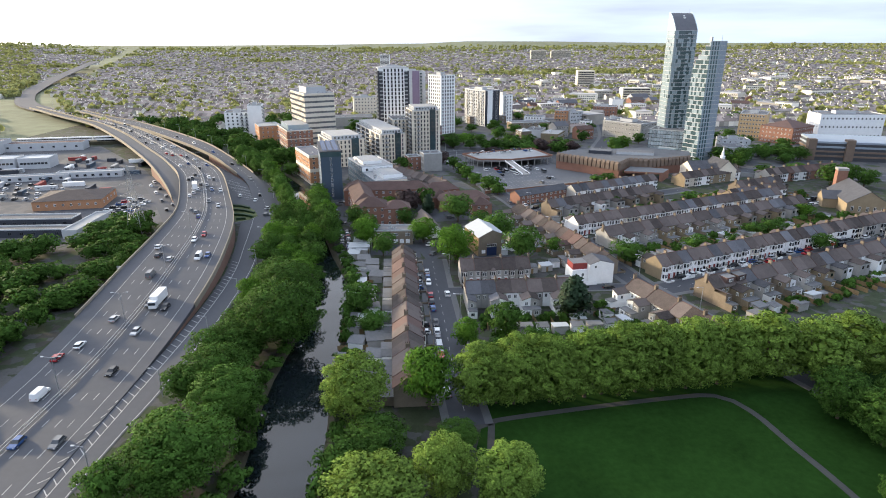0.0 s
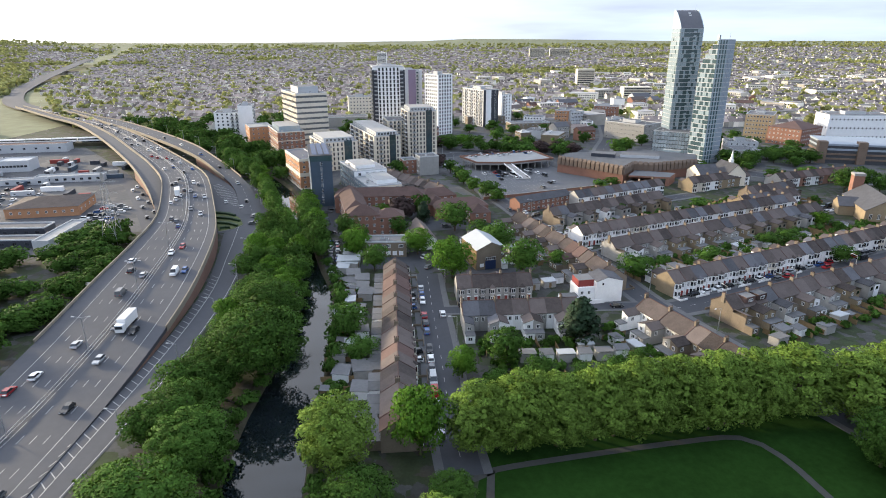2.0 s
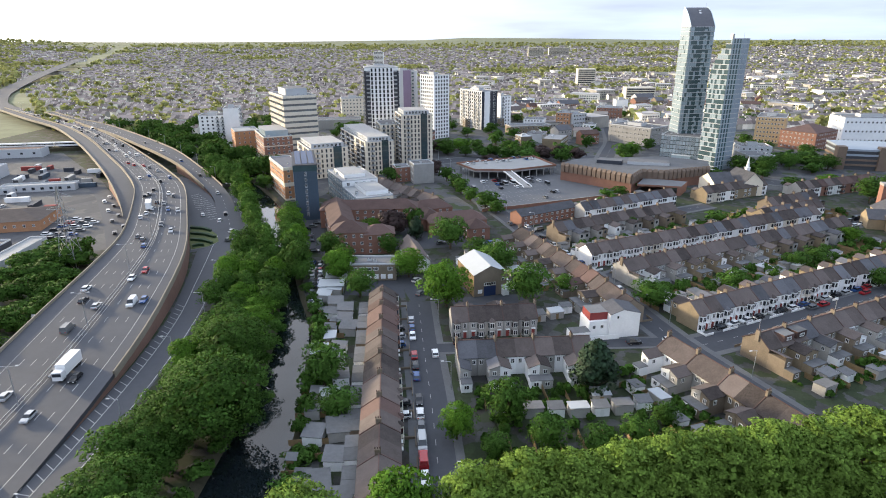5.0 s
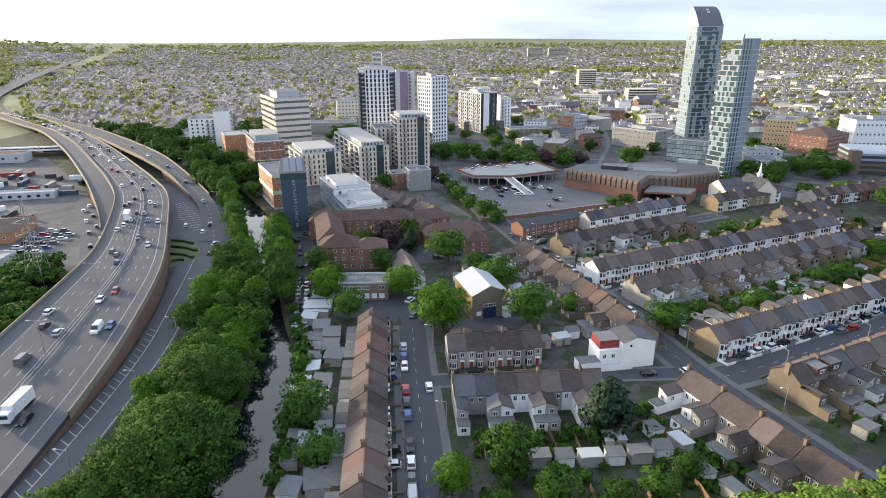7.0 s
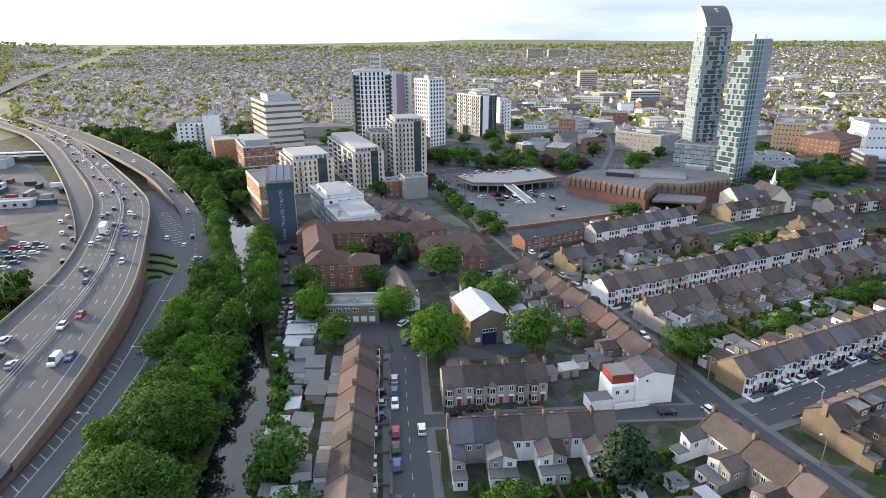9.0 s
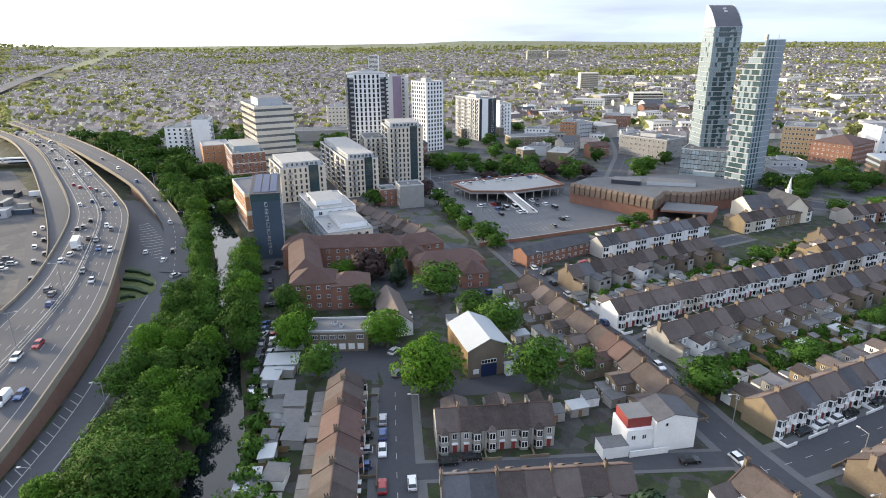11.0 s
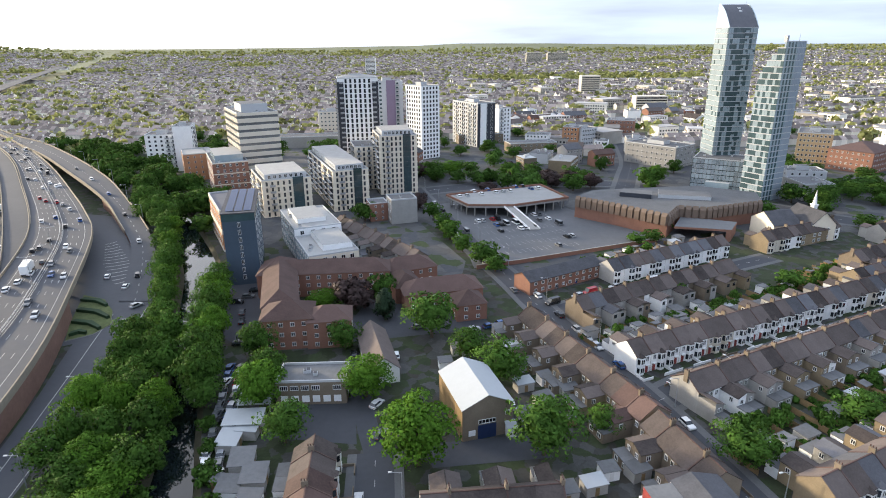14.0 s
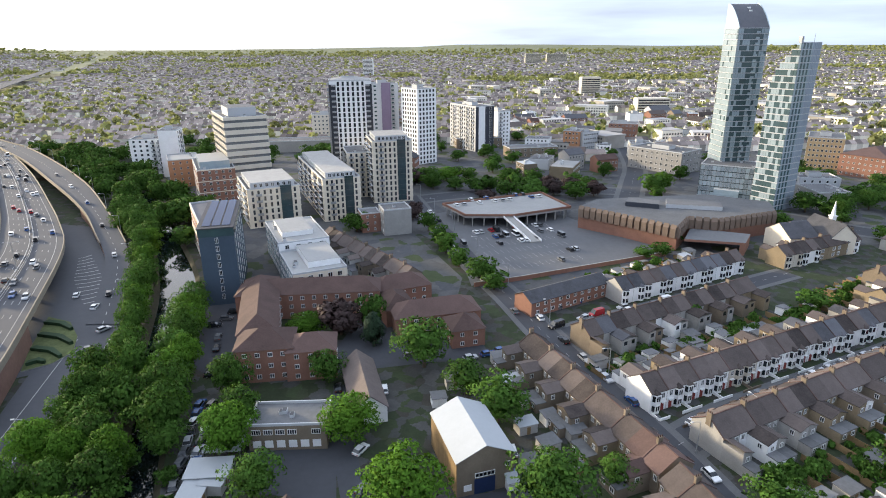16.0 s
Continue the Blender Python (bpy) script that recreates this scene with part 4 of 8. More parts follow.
TREES, CROWN = {}, []
KINDS = dict(
    far=[("broadleaf_tree", "mature broadleaf tree with a green crown", 12, 6.0, "leaf_mid", s, 0.15, "dome", 28, 30, 0.55) for s in (21, 22, 23)],
    mid=[("broadleaf_tree", "mature broadleaf tree with a full green crown", 14, 6.5, "leaf_mid", s, 0.16, "dome", 52, 42, 0.35) for s in (1, 2, 3)],
    fine=[("broadleaf_tree", "mature broadleaf tree with a full green crown", 14, 6.5, "leaf_mid", s, 0.14, "dome", 210, 62, 0.18) for s in (31, 32)],
    light=[("willow_tree", "tall pale green willow tree by the water", 17, 6.0, "leaf_light", s, 0.08, "willow", 170, 70, 0.2) for s in (4, 5)],
    bright=[("lime_tree", "rounded bright green tree in full leaf", 13, 6.0, "leaf_bright", s, 0.14, "dome", 78, 50, 0.27) for s in (6, 7)],
    poplar=[("hornbeam_tree", "dense light green tree in the park-side row", 20, 6.2, "leaf_light", s, 0.06, "poplar", 190, 62, 0.22) for s in (8, 9, 10)],
    conifer=[("conifer_tree", "dark green conifer between the back gardens", 16, 6.0, "leaf_dark", 11, 0.08, "cone", 56, 60, 0.45)],
    copper=[("copper_beech_tree", "dark purple copper-leaved tree", 12, 6.0, "leaf_copper", 12, 0.15, "round", 46, 56, 0.5)],
    bush=[("garden_bush", "rough green bush by the river bank", 4.5, 3.2, "leaf_mid", s, 0.05, "dome", 16, 28, 0.36) for s in (13, 14)],
)
tree_rng = random.Random(5)
def tree(kind, x, y, h, r, z=0.0):
    k = tree_rng.randrange(len(KINDS[kind]))
    spec = KINDS[kind][k]
    s, w = h / spec[2], r / spec[3]
    m = Matrix.Translation((x, y, z)) @ Matrix.Rotation(tree_rng.uniform(0, 6.28), 4, 'Z') @ Matrix.Diagonal((w, w, s, 1))
    if (kind, k) not in TREES:
        TREES[kind, k] = tree_proto(*spec)
        TREES[kind, k].matrix_basis = m
        return
    ob = TREES[kind, k]
    keep = ob.scale.copy()
    ob.scale = (1, 1, 1)
    copy_thing(ob, m)
    ob.scale = keep

def wood(label, spots):
    """Many tree crowns grown into one another, as one sheet of leaves."""
    V, N = [], []
    for x, y, h, r in spots:
        v, n, h0, r0 = CROWN[tree_rng.randrange(len(CROWN))]
        a = tree_rng.uniform(0, 6.28)
        R = np.array([[math.cos(a), -math.sin(a), 0], [math.sin(a), math.cos(a), 0], [0, 0, 1]])
        V.append((v * np.array([r / r0, r / r0, h / h0])) @ R.T + np.array([x, y, 0])); N.append(n @ R.T)
    V, N = np.concatenate(V), np.concatenate(N)
    me = bpy.data.meshes.new("wood")
    me.from_pydata(V.tolist(), [], np.arange(len(V)).reshape(-1, 4).tolist(), shade_flat=False)
    me.normals_split_custom_set(np.repeat(N, 4, axis=0).tolist())
    me.materials.append(M["leaf_mid"]); me.update()
    tagged(part("wood", me, None), label, "trees", kind="stuff")

# park side and the river banks
for x, y, h, r in ((3, 134, 19, 6.5), (12, 135, 21, 6.8), (21, 136, 20, 6.8), (30, 138, 21, 7), (39, 139, 22, 7), (48, 141, 21, 7), (57, 142, 22, 7), (66, 144, 21, 7)):
    tree("poplar", x, y + 2, h * 0.92, r)
    tree("poplar", x + 4.6, y + 3.4, h * 0.86, r * 0.9)
for x, y, h, r in ((80, 150, 19, 9), (92, 148, 18, 9), (104, 152, 18, 9), (116, 150, 17, 8), (128, 146, 17, 8), (142, 148, 18, 9)):
    tree("poplar", x, y, h, r)
for x, y, h, r in ((88, 131, 13, 6), (92, 121, 13, 7), (101, 128, 13, 6), (84, 100, 7, 6), (92, 102, 8, 6), (105, 112, 11, 6)):
    tree("fine", x, y, h, r)
tree("light", -26, 130, 17, 7.5); tree("bright", -9, 135, 16, 6.5); tree("fine", -2, 121, 5.5, 4.5); tree("light", 7, 103, 13, 6.5)
tree("light", -18, 98, 13, 9.5); tree("light", -5, 106, 13, 6); tree("fine", -20, 118, 8, 6.5); tree("mid", -27, 112, 7, 5); tree("light", -10, 86, 11, 7); tree("light", -25, 84, 11, 8)
tree("fine", -52, 166, 20, 11); tree("fine", -58, 196, 15, 9); tree("fine", -63, 158, 12, 8); tree("fine", -63, 141, 13, 8); tree("fine", -58, 110, 15, 10); tree("fine", -63, 106, 11, 7)
tree("fine", -56, 130, 13, 8); tree("fine", -61, 180, 12, 8)
bank = random.Random(3)
for k in range(46):
    y = 70 + k * 8.2
    lo, hi = (x_at(SR, y) if y < 317 else x_at(RO, y)) + 4, x_at(BANK_L, y) - (6.5 if y < 230 else 1.5)
    if y < 190 and k % 2:
        continue
    if y < 230:
        lo += 4
    for x in ([bank.uniform(lo, hi)] if hi - lo < 9 else [bank.uniform(lo, lo + 4), (lo + hi) / 2, bank.uniform(hi - 4, hi)] if y > 200 else [bank.uniform(lo, lo + 5), bank.uniform(hi - 6, hi)]):
        tree(bank.choice(("mid", "mid", "bright", "mid", "mid")), x, y + bank.uniform(-3, 3), bank.uniform(9, 14) if y > 230 else bank.uniform(7, 11), bank.uniform(4.2, 6.0) if y < 240 else bank.uniform(3.8, 5.0))
for k in range(18):
    y = 96 + k * 9
    tree("bush", x_at(BANK_R, y) + bank.uniform(2.5, 4.5), y, bank.uniform(2.5, 5), bank.uniform(2, 3.5))
    tree("bush", x_at(BANK_L, y) - bank.uniform(1, 3), y + 4, bank.uniform(2.5, 5), bank.uniform(2.2, 3.5))
for k in range(7):
    y = 258 + k * 11
    tree(bank.choice(("mid", "bright")), x_at(BANK_R, y) + bank.uniform(3, 5), y, bank.uniform(8, 12), bank.uniform(3.5, 4.8))
for k in range(7):
    y = 262 + k * 11
    tree(("mid", "mid", "bright")[k % 3], x_at(BANK_R, y) + 1.6, y, bank.uniform(11, 15), bank.uniform(4.6, 5.8))
# among the houses
for kind, x, y, h, r in (("bright", -1, 236, 15.5, 7.8), ("bright", -15, 262, 11, 6.2), ("mid", 26, 239, 14, 7.0), ("mid", 19, 268, 12, 6.2), ("bright", -40, 256, 13, 5.6), ("mid", -31, 244, 10, 5.0), ("mid", -40, 263, 12, 5),
    ("mid", 1, 294, 14, 7.6), ("conifer", 36, 184, 15, 6.8), ("mid", 13, 172, 11, 5.2), ("bright", 1, 166, 9, 3.9), ("mid", 67, 235, 9.5, 5.8), ("mid", 101, 250, 7, 5.5), ("mid", -33, 188, 11, 6.0),
    ("mid", -27, 176, 7, 4.6), ("mid", -16, 316, 12, 4.6), ("mid", -24, 287, 9, 4.8), ("bright", -35, 312, 8, 5.5), ("copper", -25, 314, 11, 6.5), ("conifer", -14, 306, 11, 4.2), ("mid", 21, 356, 10, 5.4),
    ("mid", 13, 372, 7.5, 4.5), ("mid", 8, 388, 9, 5), ("mid", -47, 280, 12, 5.0), ("mid", 130, 330, 6.5, 5.0), ("mid", 85, 322, 6.5, 3.6), ("mid", 136, 272, 6, 5.5), ("mid", 147, 277, 6, 5.5), ("mid", 12, 280, 9, 5),
    ("mid", -108, 402, 9, 6.5), ("mid", 56, 482, 10, 8), ("mid", 45, 487, 10, 7), ("mid", 83, 480, 10, 7), ("copper", 95, 486, 9, 6), ("copper", 72, 490, 9, 6), ("mid", 131, 492, 12, 7), ("bright", 140, 500, 11, 6),
    ("mid", 196, 448, 11, 7), ("mid", 203, 440, 9, 6), ("mid", 235, 468, 9, 8), ("mid", 250, 474, 9, 8), ("mid", 262, 480, 9, 8), ("bright", 226, 400, 8, 7), ("mid", 108, 398, 5, 4), ("mid", 98, 384, 5, 4.5),
    ("mid", 90, 381, 4.5, 4), ("mid", 41, 246, 7, 3.6), ("mid", 155, 252, 7, 5), ("bright", 175, 300, 7, 5), ("copper", -8, 440, 9, 5), ("mid", 28, 500, 9, 7), ("mid", 15, 505, 8, 6), ("mid", 0, 512, 9, 7), ("bright", 10, 530, 9, 7),
    ("mid", 275, 350, 12, 9), ("bright", 290, 358, 12, 9), ("mid", 60, 500, 8, 6), ("copper", 84, 500, 8, 6)):
    tree("far" if kind == "mid" and y > 300 else kind, x, y, h, r)
# west of the motorway
scrub = []
for k in range(116):
    y = bank.uniform(105, 290)
    scrub.append((-131 - (y > 250) * 14 - bank.uniform(0, 62 if y < 255 else 20), y, bank.uniform(5, 9.5), bank.uniform(4, 6.5)))
for k in range(46):
    y = bank.uniform(100, 262)
    scrub.append((-131 - bank.uniform(0, 10) - (y > 245) * 6, y, bank.uniform(3.5, 7), bank.uniform(3, 4.6)))
wood("dense green scrub and trees beside the motorway", scrub)
grove = []
for k in range(84):
    y = bank.uniform(425, 640)
    grove.append((x_at(RO, y) + 9 + bank.uniform(0, 46), y, bank.uniform(9, 15), bank.uniform(4.5, 7)))
for k in range(40):
    x, y = bank.uniform(-260, -70), bank.uniform(590, 690)
    if not (-150 < x < -78 and y > 632):
        grove.append((x, y, bank.uniform(8, 13), bank.uniform(5, 8)))
clear = [(-195, 565, 20), (-176, 556, 14), (-152, 528, 17), (-116, 500, 30), (-125, 492, 22), (-92, 520, 22), (-120, 470, 14), (-140, 458, 12)]
wood("dense dark green trees between the ramp and the flats", [g for g in grove if all(math.hypot(g[0] - p, g[1] - q) > t for p, q, t in clear) and g[0] > x_at(RO, g[1]) + 8])
# planting round the town centre
for k in range(64):
    x, y = bank.uniform(-30, 150), bank.uniform(478, 540)
    if abs(y - 494) > 9 and not (95 < x < 150 and y > 500):
        tree(bank.choice(("far", "far", "bush", "far", "copper")), x, y, bank.uniform(5, 9), bank.uniform(3.5, 6))
for x, y in ((-20, 340), (25, 348), (5, 400), (0, 420), (-34, 420), (-60, 415), (-100, 455), (-135, 470), (-60, 520), (-10, 535), (60, 590), (90, 600), (110, 610), (205, 540), (250, 520), (270, 500), (215, 530), (240, 440), (200, 425), (170, 425), (180, 405), (205, 400), (-120, 580), (-100, 600), (-80, 640), (20, 600), (40, 615), (-20, 660), (-100, 660)):
    tree("far", x, y, bank.uniform(6, 10), bank.uniform(4, 6.5))

# ---- terraced houses ----
W, D, EAVE, RIDGE = 5.2, 8.4, 5.5, 8.4
def chimney(b, x, y, z0, z1):
    b.box(x - 0.3, y - 0.6, z0, x + 0.3, y + 0.6, z1)
    b.box(x - 0.36, y - 0.66, z1 - 0.3, x + 0.36, y + 0.66, z1 - 0.12)
    for k in (-0.5, 0, 0.5):
        b.tube((x, y + k, z1), (x, y + k, z1 + 0.45), 0.14, 0.11, 6, 1)

def house_proto(front, back, roof, bay=True, dormer=False, ext=True, label="", door="redpaint", w=W, lean=False, twin=False, low=False):
    root = thing("terraced_house", label, "house", group="terraced houses")
    b = MB()
    g = [(0.04, 0, 0), (0.04, D, 0), (0.04, D, EAVE), (0.04, D / 2, RIDGE - 0.05), (0.04, 0, EAVE)]
    e = [(w - 0.04, y, z) for _, y, z in g]
    b.face(g[::-1][::1], 1); b.face(e, 1)
    b.face((g[0], e[0], e[4], g[4]), 0); b.face((e[1], g[1], g[2], e[2]), 1); b.face((g[0], g[1], e[1], e[0]), 1)
    part("wall", b, [M[front], M[back]], root)
    b = MB(); b.gable(0, 0, w, D, EAVE, RIDGE - EAVE)
    b.box(-0.12, D / 2 - 0.13, RIDGE + 0.08, w - 0.12, D / 2 + 0.13, RIDGE + 0.26, 1)
    for s in () if twin else (0, 1):
        pts = [(w - 0.14, -0.3 if not s else D + 0.3, EAVE - 0.2 + 0.2), (w + 0.14, -0.3 if not s else D + 0.3, EAVE), (w + 0.14, D / 2, RIDGE + 0.14), (w - 0.14, D / 2, RIDGE + 0.14)]
        b.slab(pts if not s else pts[::-1], 0.16, 1)
    part("roof", b, [M[roof], M["redtile"]], root)
    win, big = window_mesh(1.0, 1.5), window_mesh(1.35, 1.6)
    def flush(b, z):
        b.box(0.98, -0.9, z, 2.32, -0.86, z + 1.6, 3); b.face(((1.08, -0.92, z + 0.1), (2.22, -0.92, z + 0.1), (2.22, -0.92, z + 1.5), (1.08, -0.92, z + 1.5)), 2)
    if bay:
        b = MB()
        b.prism([(0.5, 0.1), (0.95, -0.85), (2.35, -0.85), (2.8, 0.1)], 0, EAVE - 0.25, 0)
        for z in (0.7, 3.3):
            for xa, ya, xb, yb in ((0.57, -0.08, 0.88, -0.74), (2.42, -0.74, 2.73, -0.08)):
                b.face(((xa - 0.04, ya - 0.02, z), (xb - 0.04, yb - 0.02, z), (xb - 0.04, yb - 0.02, z + 1.5), (xa - 0.04, ya - 0.02, z + 1.5)) if xa < 1 else ((xa + 0.04, ya - 0.02, z), (xb + 0.04, yb - 0.02, z), (xb + 0.04, yb - 0.02, z + 1.5), (xa + 0.04, ya - 0.02, z + 1.5)), 2)
        q = [(0.4, 0.05, EAVE - 0.25), (0.85, -1.05, EAVE - 0.25), (2.45, -1.05, EAVE - 0.25), (2.9, 0.05, EAVE - 0.25)]
        b.face((q[0], q[1], (1.65, 0.3, EAVE + 0.75)), 1); b.face((q[1], q[2], (1.65, 0.3, EAVE + 0.75)), 1); b.face((q[2], q[3], (1.65, 0.3, EAVE + 0.75)), 1)
        b.face(q[::-1], 1)
        if lean:
            flush(b, 0.7); flush(b, 3.3)
        bo = part("bay", b, [M[front], M[roof], M["glass"], M["frame"]], root)
        for z in (0.7, 3.3) if not lean else ():
            part("window", big, None, bo, at=Matrix.Translation((1.65, -0.85, z)))
    else:
        for z in (0.8, 3.3):
            part("window", window_mesh(1.7, 1.5, 2), None, root, at=Matrix.Translation((1.7, 0, z)))
    if not lean:
        part("window", win, None, root, at=Matrix.Translation((3.95, 0, 3.35)))
    if lean:
        if not twin:
            b = MB(); chimney(b, w, D / 2 + 0.2, EAVE + 1.0, RIDGE + 1.2)
            part("chimney", b, [M["brown"], M["redtile"]], root, "brick chimney stack with clay pots")
        b = MB(); x0, x1, y1, ze = w * 0.46, w - 0.06, D + 5.0, 4.7
        b.box(x0, D, 0, x1, y1, ze); b.slab([(x0 - 0.25, D, ze - 0.1), (x0 - 0.25, y1 + 0.2, ze - 0.1), (x1, y1 + 0.2, ze + 1.0), (x1, D, ze + 1.0)][::-1], 0.15, 1)
        b.box(x0 + 0.8, y1, 2.9, x1 - 0.8, y1 + 0.05, 4.1, 2)
        part("extension", b, [M[back], M[roof], M["glass"]], root)
        return root
    b = MB(); b.box(3.45, -0.08, 0, 4.4, 0, 2.1); b.box(3.3, -0.7, 2.35, 4.55, 0, 2.5, 1); b.box(3.35, -0.05, 0, 3.44, -0.0, 2.35, 1)
    part("door", b, [M[door], M["frame"]], root)
    b = MB(); b.box(0.1, -3.6, 0, 3.2, -3.4, 0.8); b.box(-0.02, -3.6, 0, 0.14, -0.1, 0.75)
    part("garden_wall", b, M["brown" if front != "white" else "white"], root)
    if not twin:
        b = MB(); chimney(b, w, D / 2 + 0.2, EAVE + 1.0, RIDGE + 1.2)
        part("chimney", b, [M["brown"], M["redtile"]], root, "brick chimney stack with clay pots")
    for x in (1.0,) if ext else (1.1, 3.8):
        part("window", window_mesh(0.95, 1.35), None, root, at=Matrix.Translation((x, D, 3.4)) @ Matrix.Rotation(math.pi, 4, 'Z'))
    if low:
        b = MB(); b.box(0.9, D, 0, w - 0.1, D + 3.4, 2.5, 0, 1); b.box(0.8, D, 2.5, w - 0.05, D + 3.55, 2.65, 1)
        lo = part("rear_room", b, [M["white" if front in ("brick", "cream") else back], M["flat"]], root)
        part("window", window_mesh(1.6, 1.3, 2), None, lo, at=Matrix.Translation((w / 2, D + 3.4, 0.8)) @ Matrix.Rotation(math.pi, 4, 'Z'))
    elif ext:
        x0, x1, y1, ze = w * 0.46, w - 0.06, D + 5.0, 4.7
        b = MB(); b.box(x0, D, 0, x1, y1, ze)
        b.face(((x0, y1, ze), (x1, y1, ze), (x1, y1, ze + 0.95)), 0)
        eo = part("extension", b, M[back], root)
        b = MB(); b.slab([(x0 - 0.25, D, ze - 0.1), (x0 - 0.25, y1 + 0.2, ze - 0.1), (x1, y1 + 0.2, ze + 1.0), (x1, D, ze + 1.0)][::-1], 0.15)
        part("extension_roof", b, M[roof], eo)
        part("window", window_mesh(1.0, 1.2), None, eo, at=Matrix.Translation(((x0 + x1) / 2, y1, 2.9)) @ Matrix.Rotation(math.pi, 4, 'Z'))
        part("window", window_mesh(1.0, 1.2), None, eo, at=Matrix.Translation((x0, y1 - 1.8, 2.9)) @ Matrix.Rotation(-math.pi / 2, 4, 'Z'))
        b = MB(); b.box(x0 - 0.1, y1, 0, x1, y1 + 2.8, 2.5, 0, 1); b.box(x0 - 0.2, y1, 2.5, x1 + 0.05, y1 + 2.95, 2.65, 1)
        lo = part("rear_room", b, [M["white" if front == "white" else back], M["flat"]], root)
        part("window", window_mesh(1.3, 1.2), None, lo, at=Matrix.Translation(((x0 + x1) / 2, y1 + 2.8, 0.9)) @ Matrix.Rotation(math.pi, 4, 'Z'))
    if dormer:
        b = MB(); b.box(0.6, D * 0.56, EAVE + 0.9, w - 0.6, D - 0.3, RIDGE - 0.05, 0, 1)
        do = part("dormer", b, [M["redtile" if dormer == 1 else "slate"], M["flat"]], root, "flat-roofed loft dormer")
        part("window", window_mesh(1.8, 1.0, 2), None, do, at=Matrix.Translation((w / 2, D - 0.3, EAVE + 1.2)) @ Matrix.Rotation(math.pi, 4, 'Z'))
    return root

HOUSE_KINDS = [
    ("white", "brick", "tile", True, False, True, "white rendered terraced house with a two-storey bay"),
    ("white", "pebble", "slate", True, False, True, "white painted terraced house under a grey slate roof"),
    ("cream", "brick", "tile", True, False, True, "cream rendered terraced house with brown roof tiles"),
    ("pebble", "pebble", "tile", True, False, True, "grey pebbledashed terraced house with a bay"),
    ("redbrick", "brown", "redtile", True, False, True, "red brick terraced house with a bay window"),
    ("brick", "brick", "tile", True, 1, True, "yellow brick terraced house with a loft dormer"),
    ("white", "white", "tile", True, False, True, "white terraced house with white rear rooms"),
    ("pebble", "brown", "slate", False, 2, True, "grey terraced house with a slate-hung dormer"),
    ("brick", "brown", "tile", False, False, True, "plain yellow brick terraced house"),
]
HOUSES = {}
house_rng = random.Random(11)
def place_house(k, m, lean=False, twin=False, low=False):
    key = (k, lean, twin, low)
    if key not in HOUSES:
        HOUSES[key] = house_proto(*HOUSE_KINDS[k], lean=lean, twin=twin, low=low)
        HOUSES[key].matrix_basis = m
    else:
        ob = HOUSES[key]
        keep, ob.scale = ob.scale.copy(), (1, 1, 1)
        copy_thing(ob, m)
        ob.scale = keep

SHRUBS = []
FENCE = MB()
FENCE.box(-0.03, D + 7.4, 0, 0.03, D + 16.2, 1.6)
FENCE_ME = FENCE.mesh("fence_panels", M["timber"])
SHEDS = {}
def shed(kind, m):
    """Small outbuildings in the back gardens."""
    if kind not in SHEDS:
        wall, roof, w, d, h, lab = {"white": ("white", "flat", 3.6, 3.0, 2.4, "small white garden outbuilding with a felt roof"), "timber": ("timber", "flat", 2.4, 2.0, 2.1, "small brown timber garden shed"),
            "grey": ("pebble", "flat", 4.4, 3.4, 2.5, "grey rendered garage with a flat roof"), "pale": ("pebble", "metalroof", 4.6, 3.2, 2.4, "low shed under pale metal sheeting")}[kind]
        ob = thing("garden_shed", lab, "shed", m, "garden sheds")
        b = MB(); b.box(-w / 2, -d / 2, 0, w / 2, d / 2, h)
        part("wall", b, M[wall], ob)
        b = MB(); b.slab([(-w / 2 - 0.2, -d / 2 - 0.2, h), (w / 2 + 0.2, -d / 2 - 0.2, h), (w / 2 + 0.2, d / 2 + 0.2, h + 0.3), (-w / 2 - 0.2, d / 2 + 0.2, h + 0.3)], 0.12)
        part("roof", b, M[roof], ob)
        b = MB(); b.box(-0.45, -d / 2 - 0.05, 0, 0.45, -d / 2, 1.95)
        part("door", b, M["frame" if kind == "white" else "timber"], ob)
        SHEDS[kind] = ob
    else:
        copy_thing(SHEDS[kind], m)

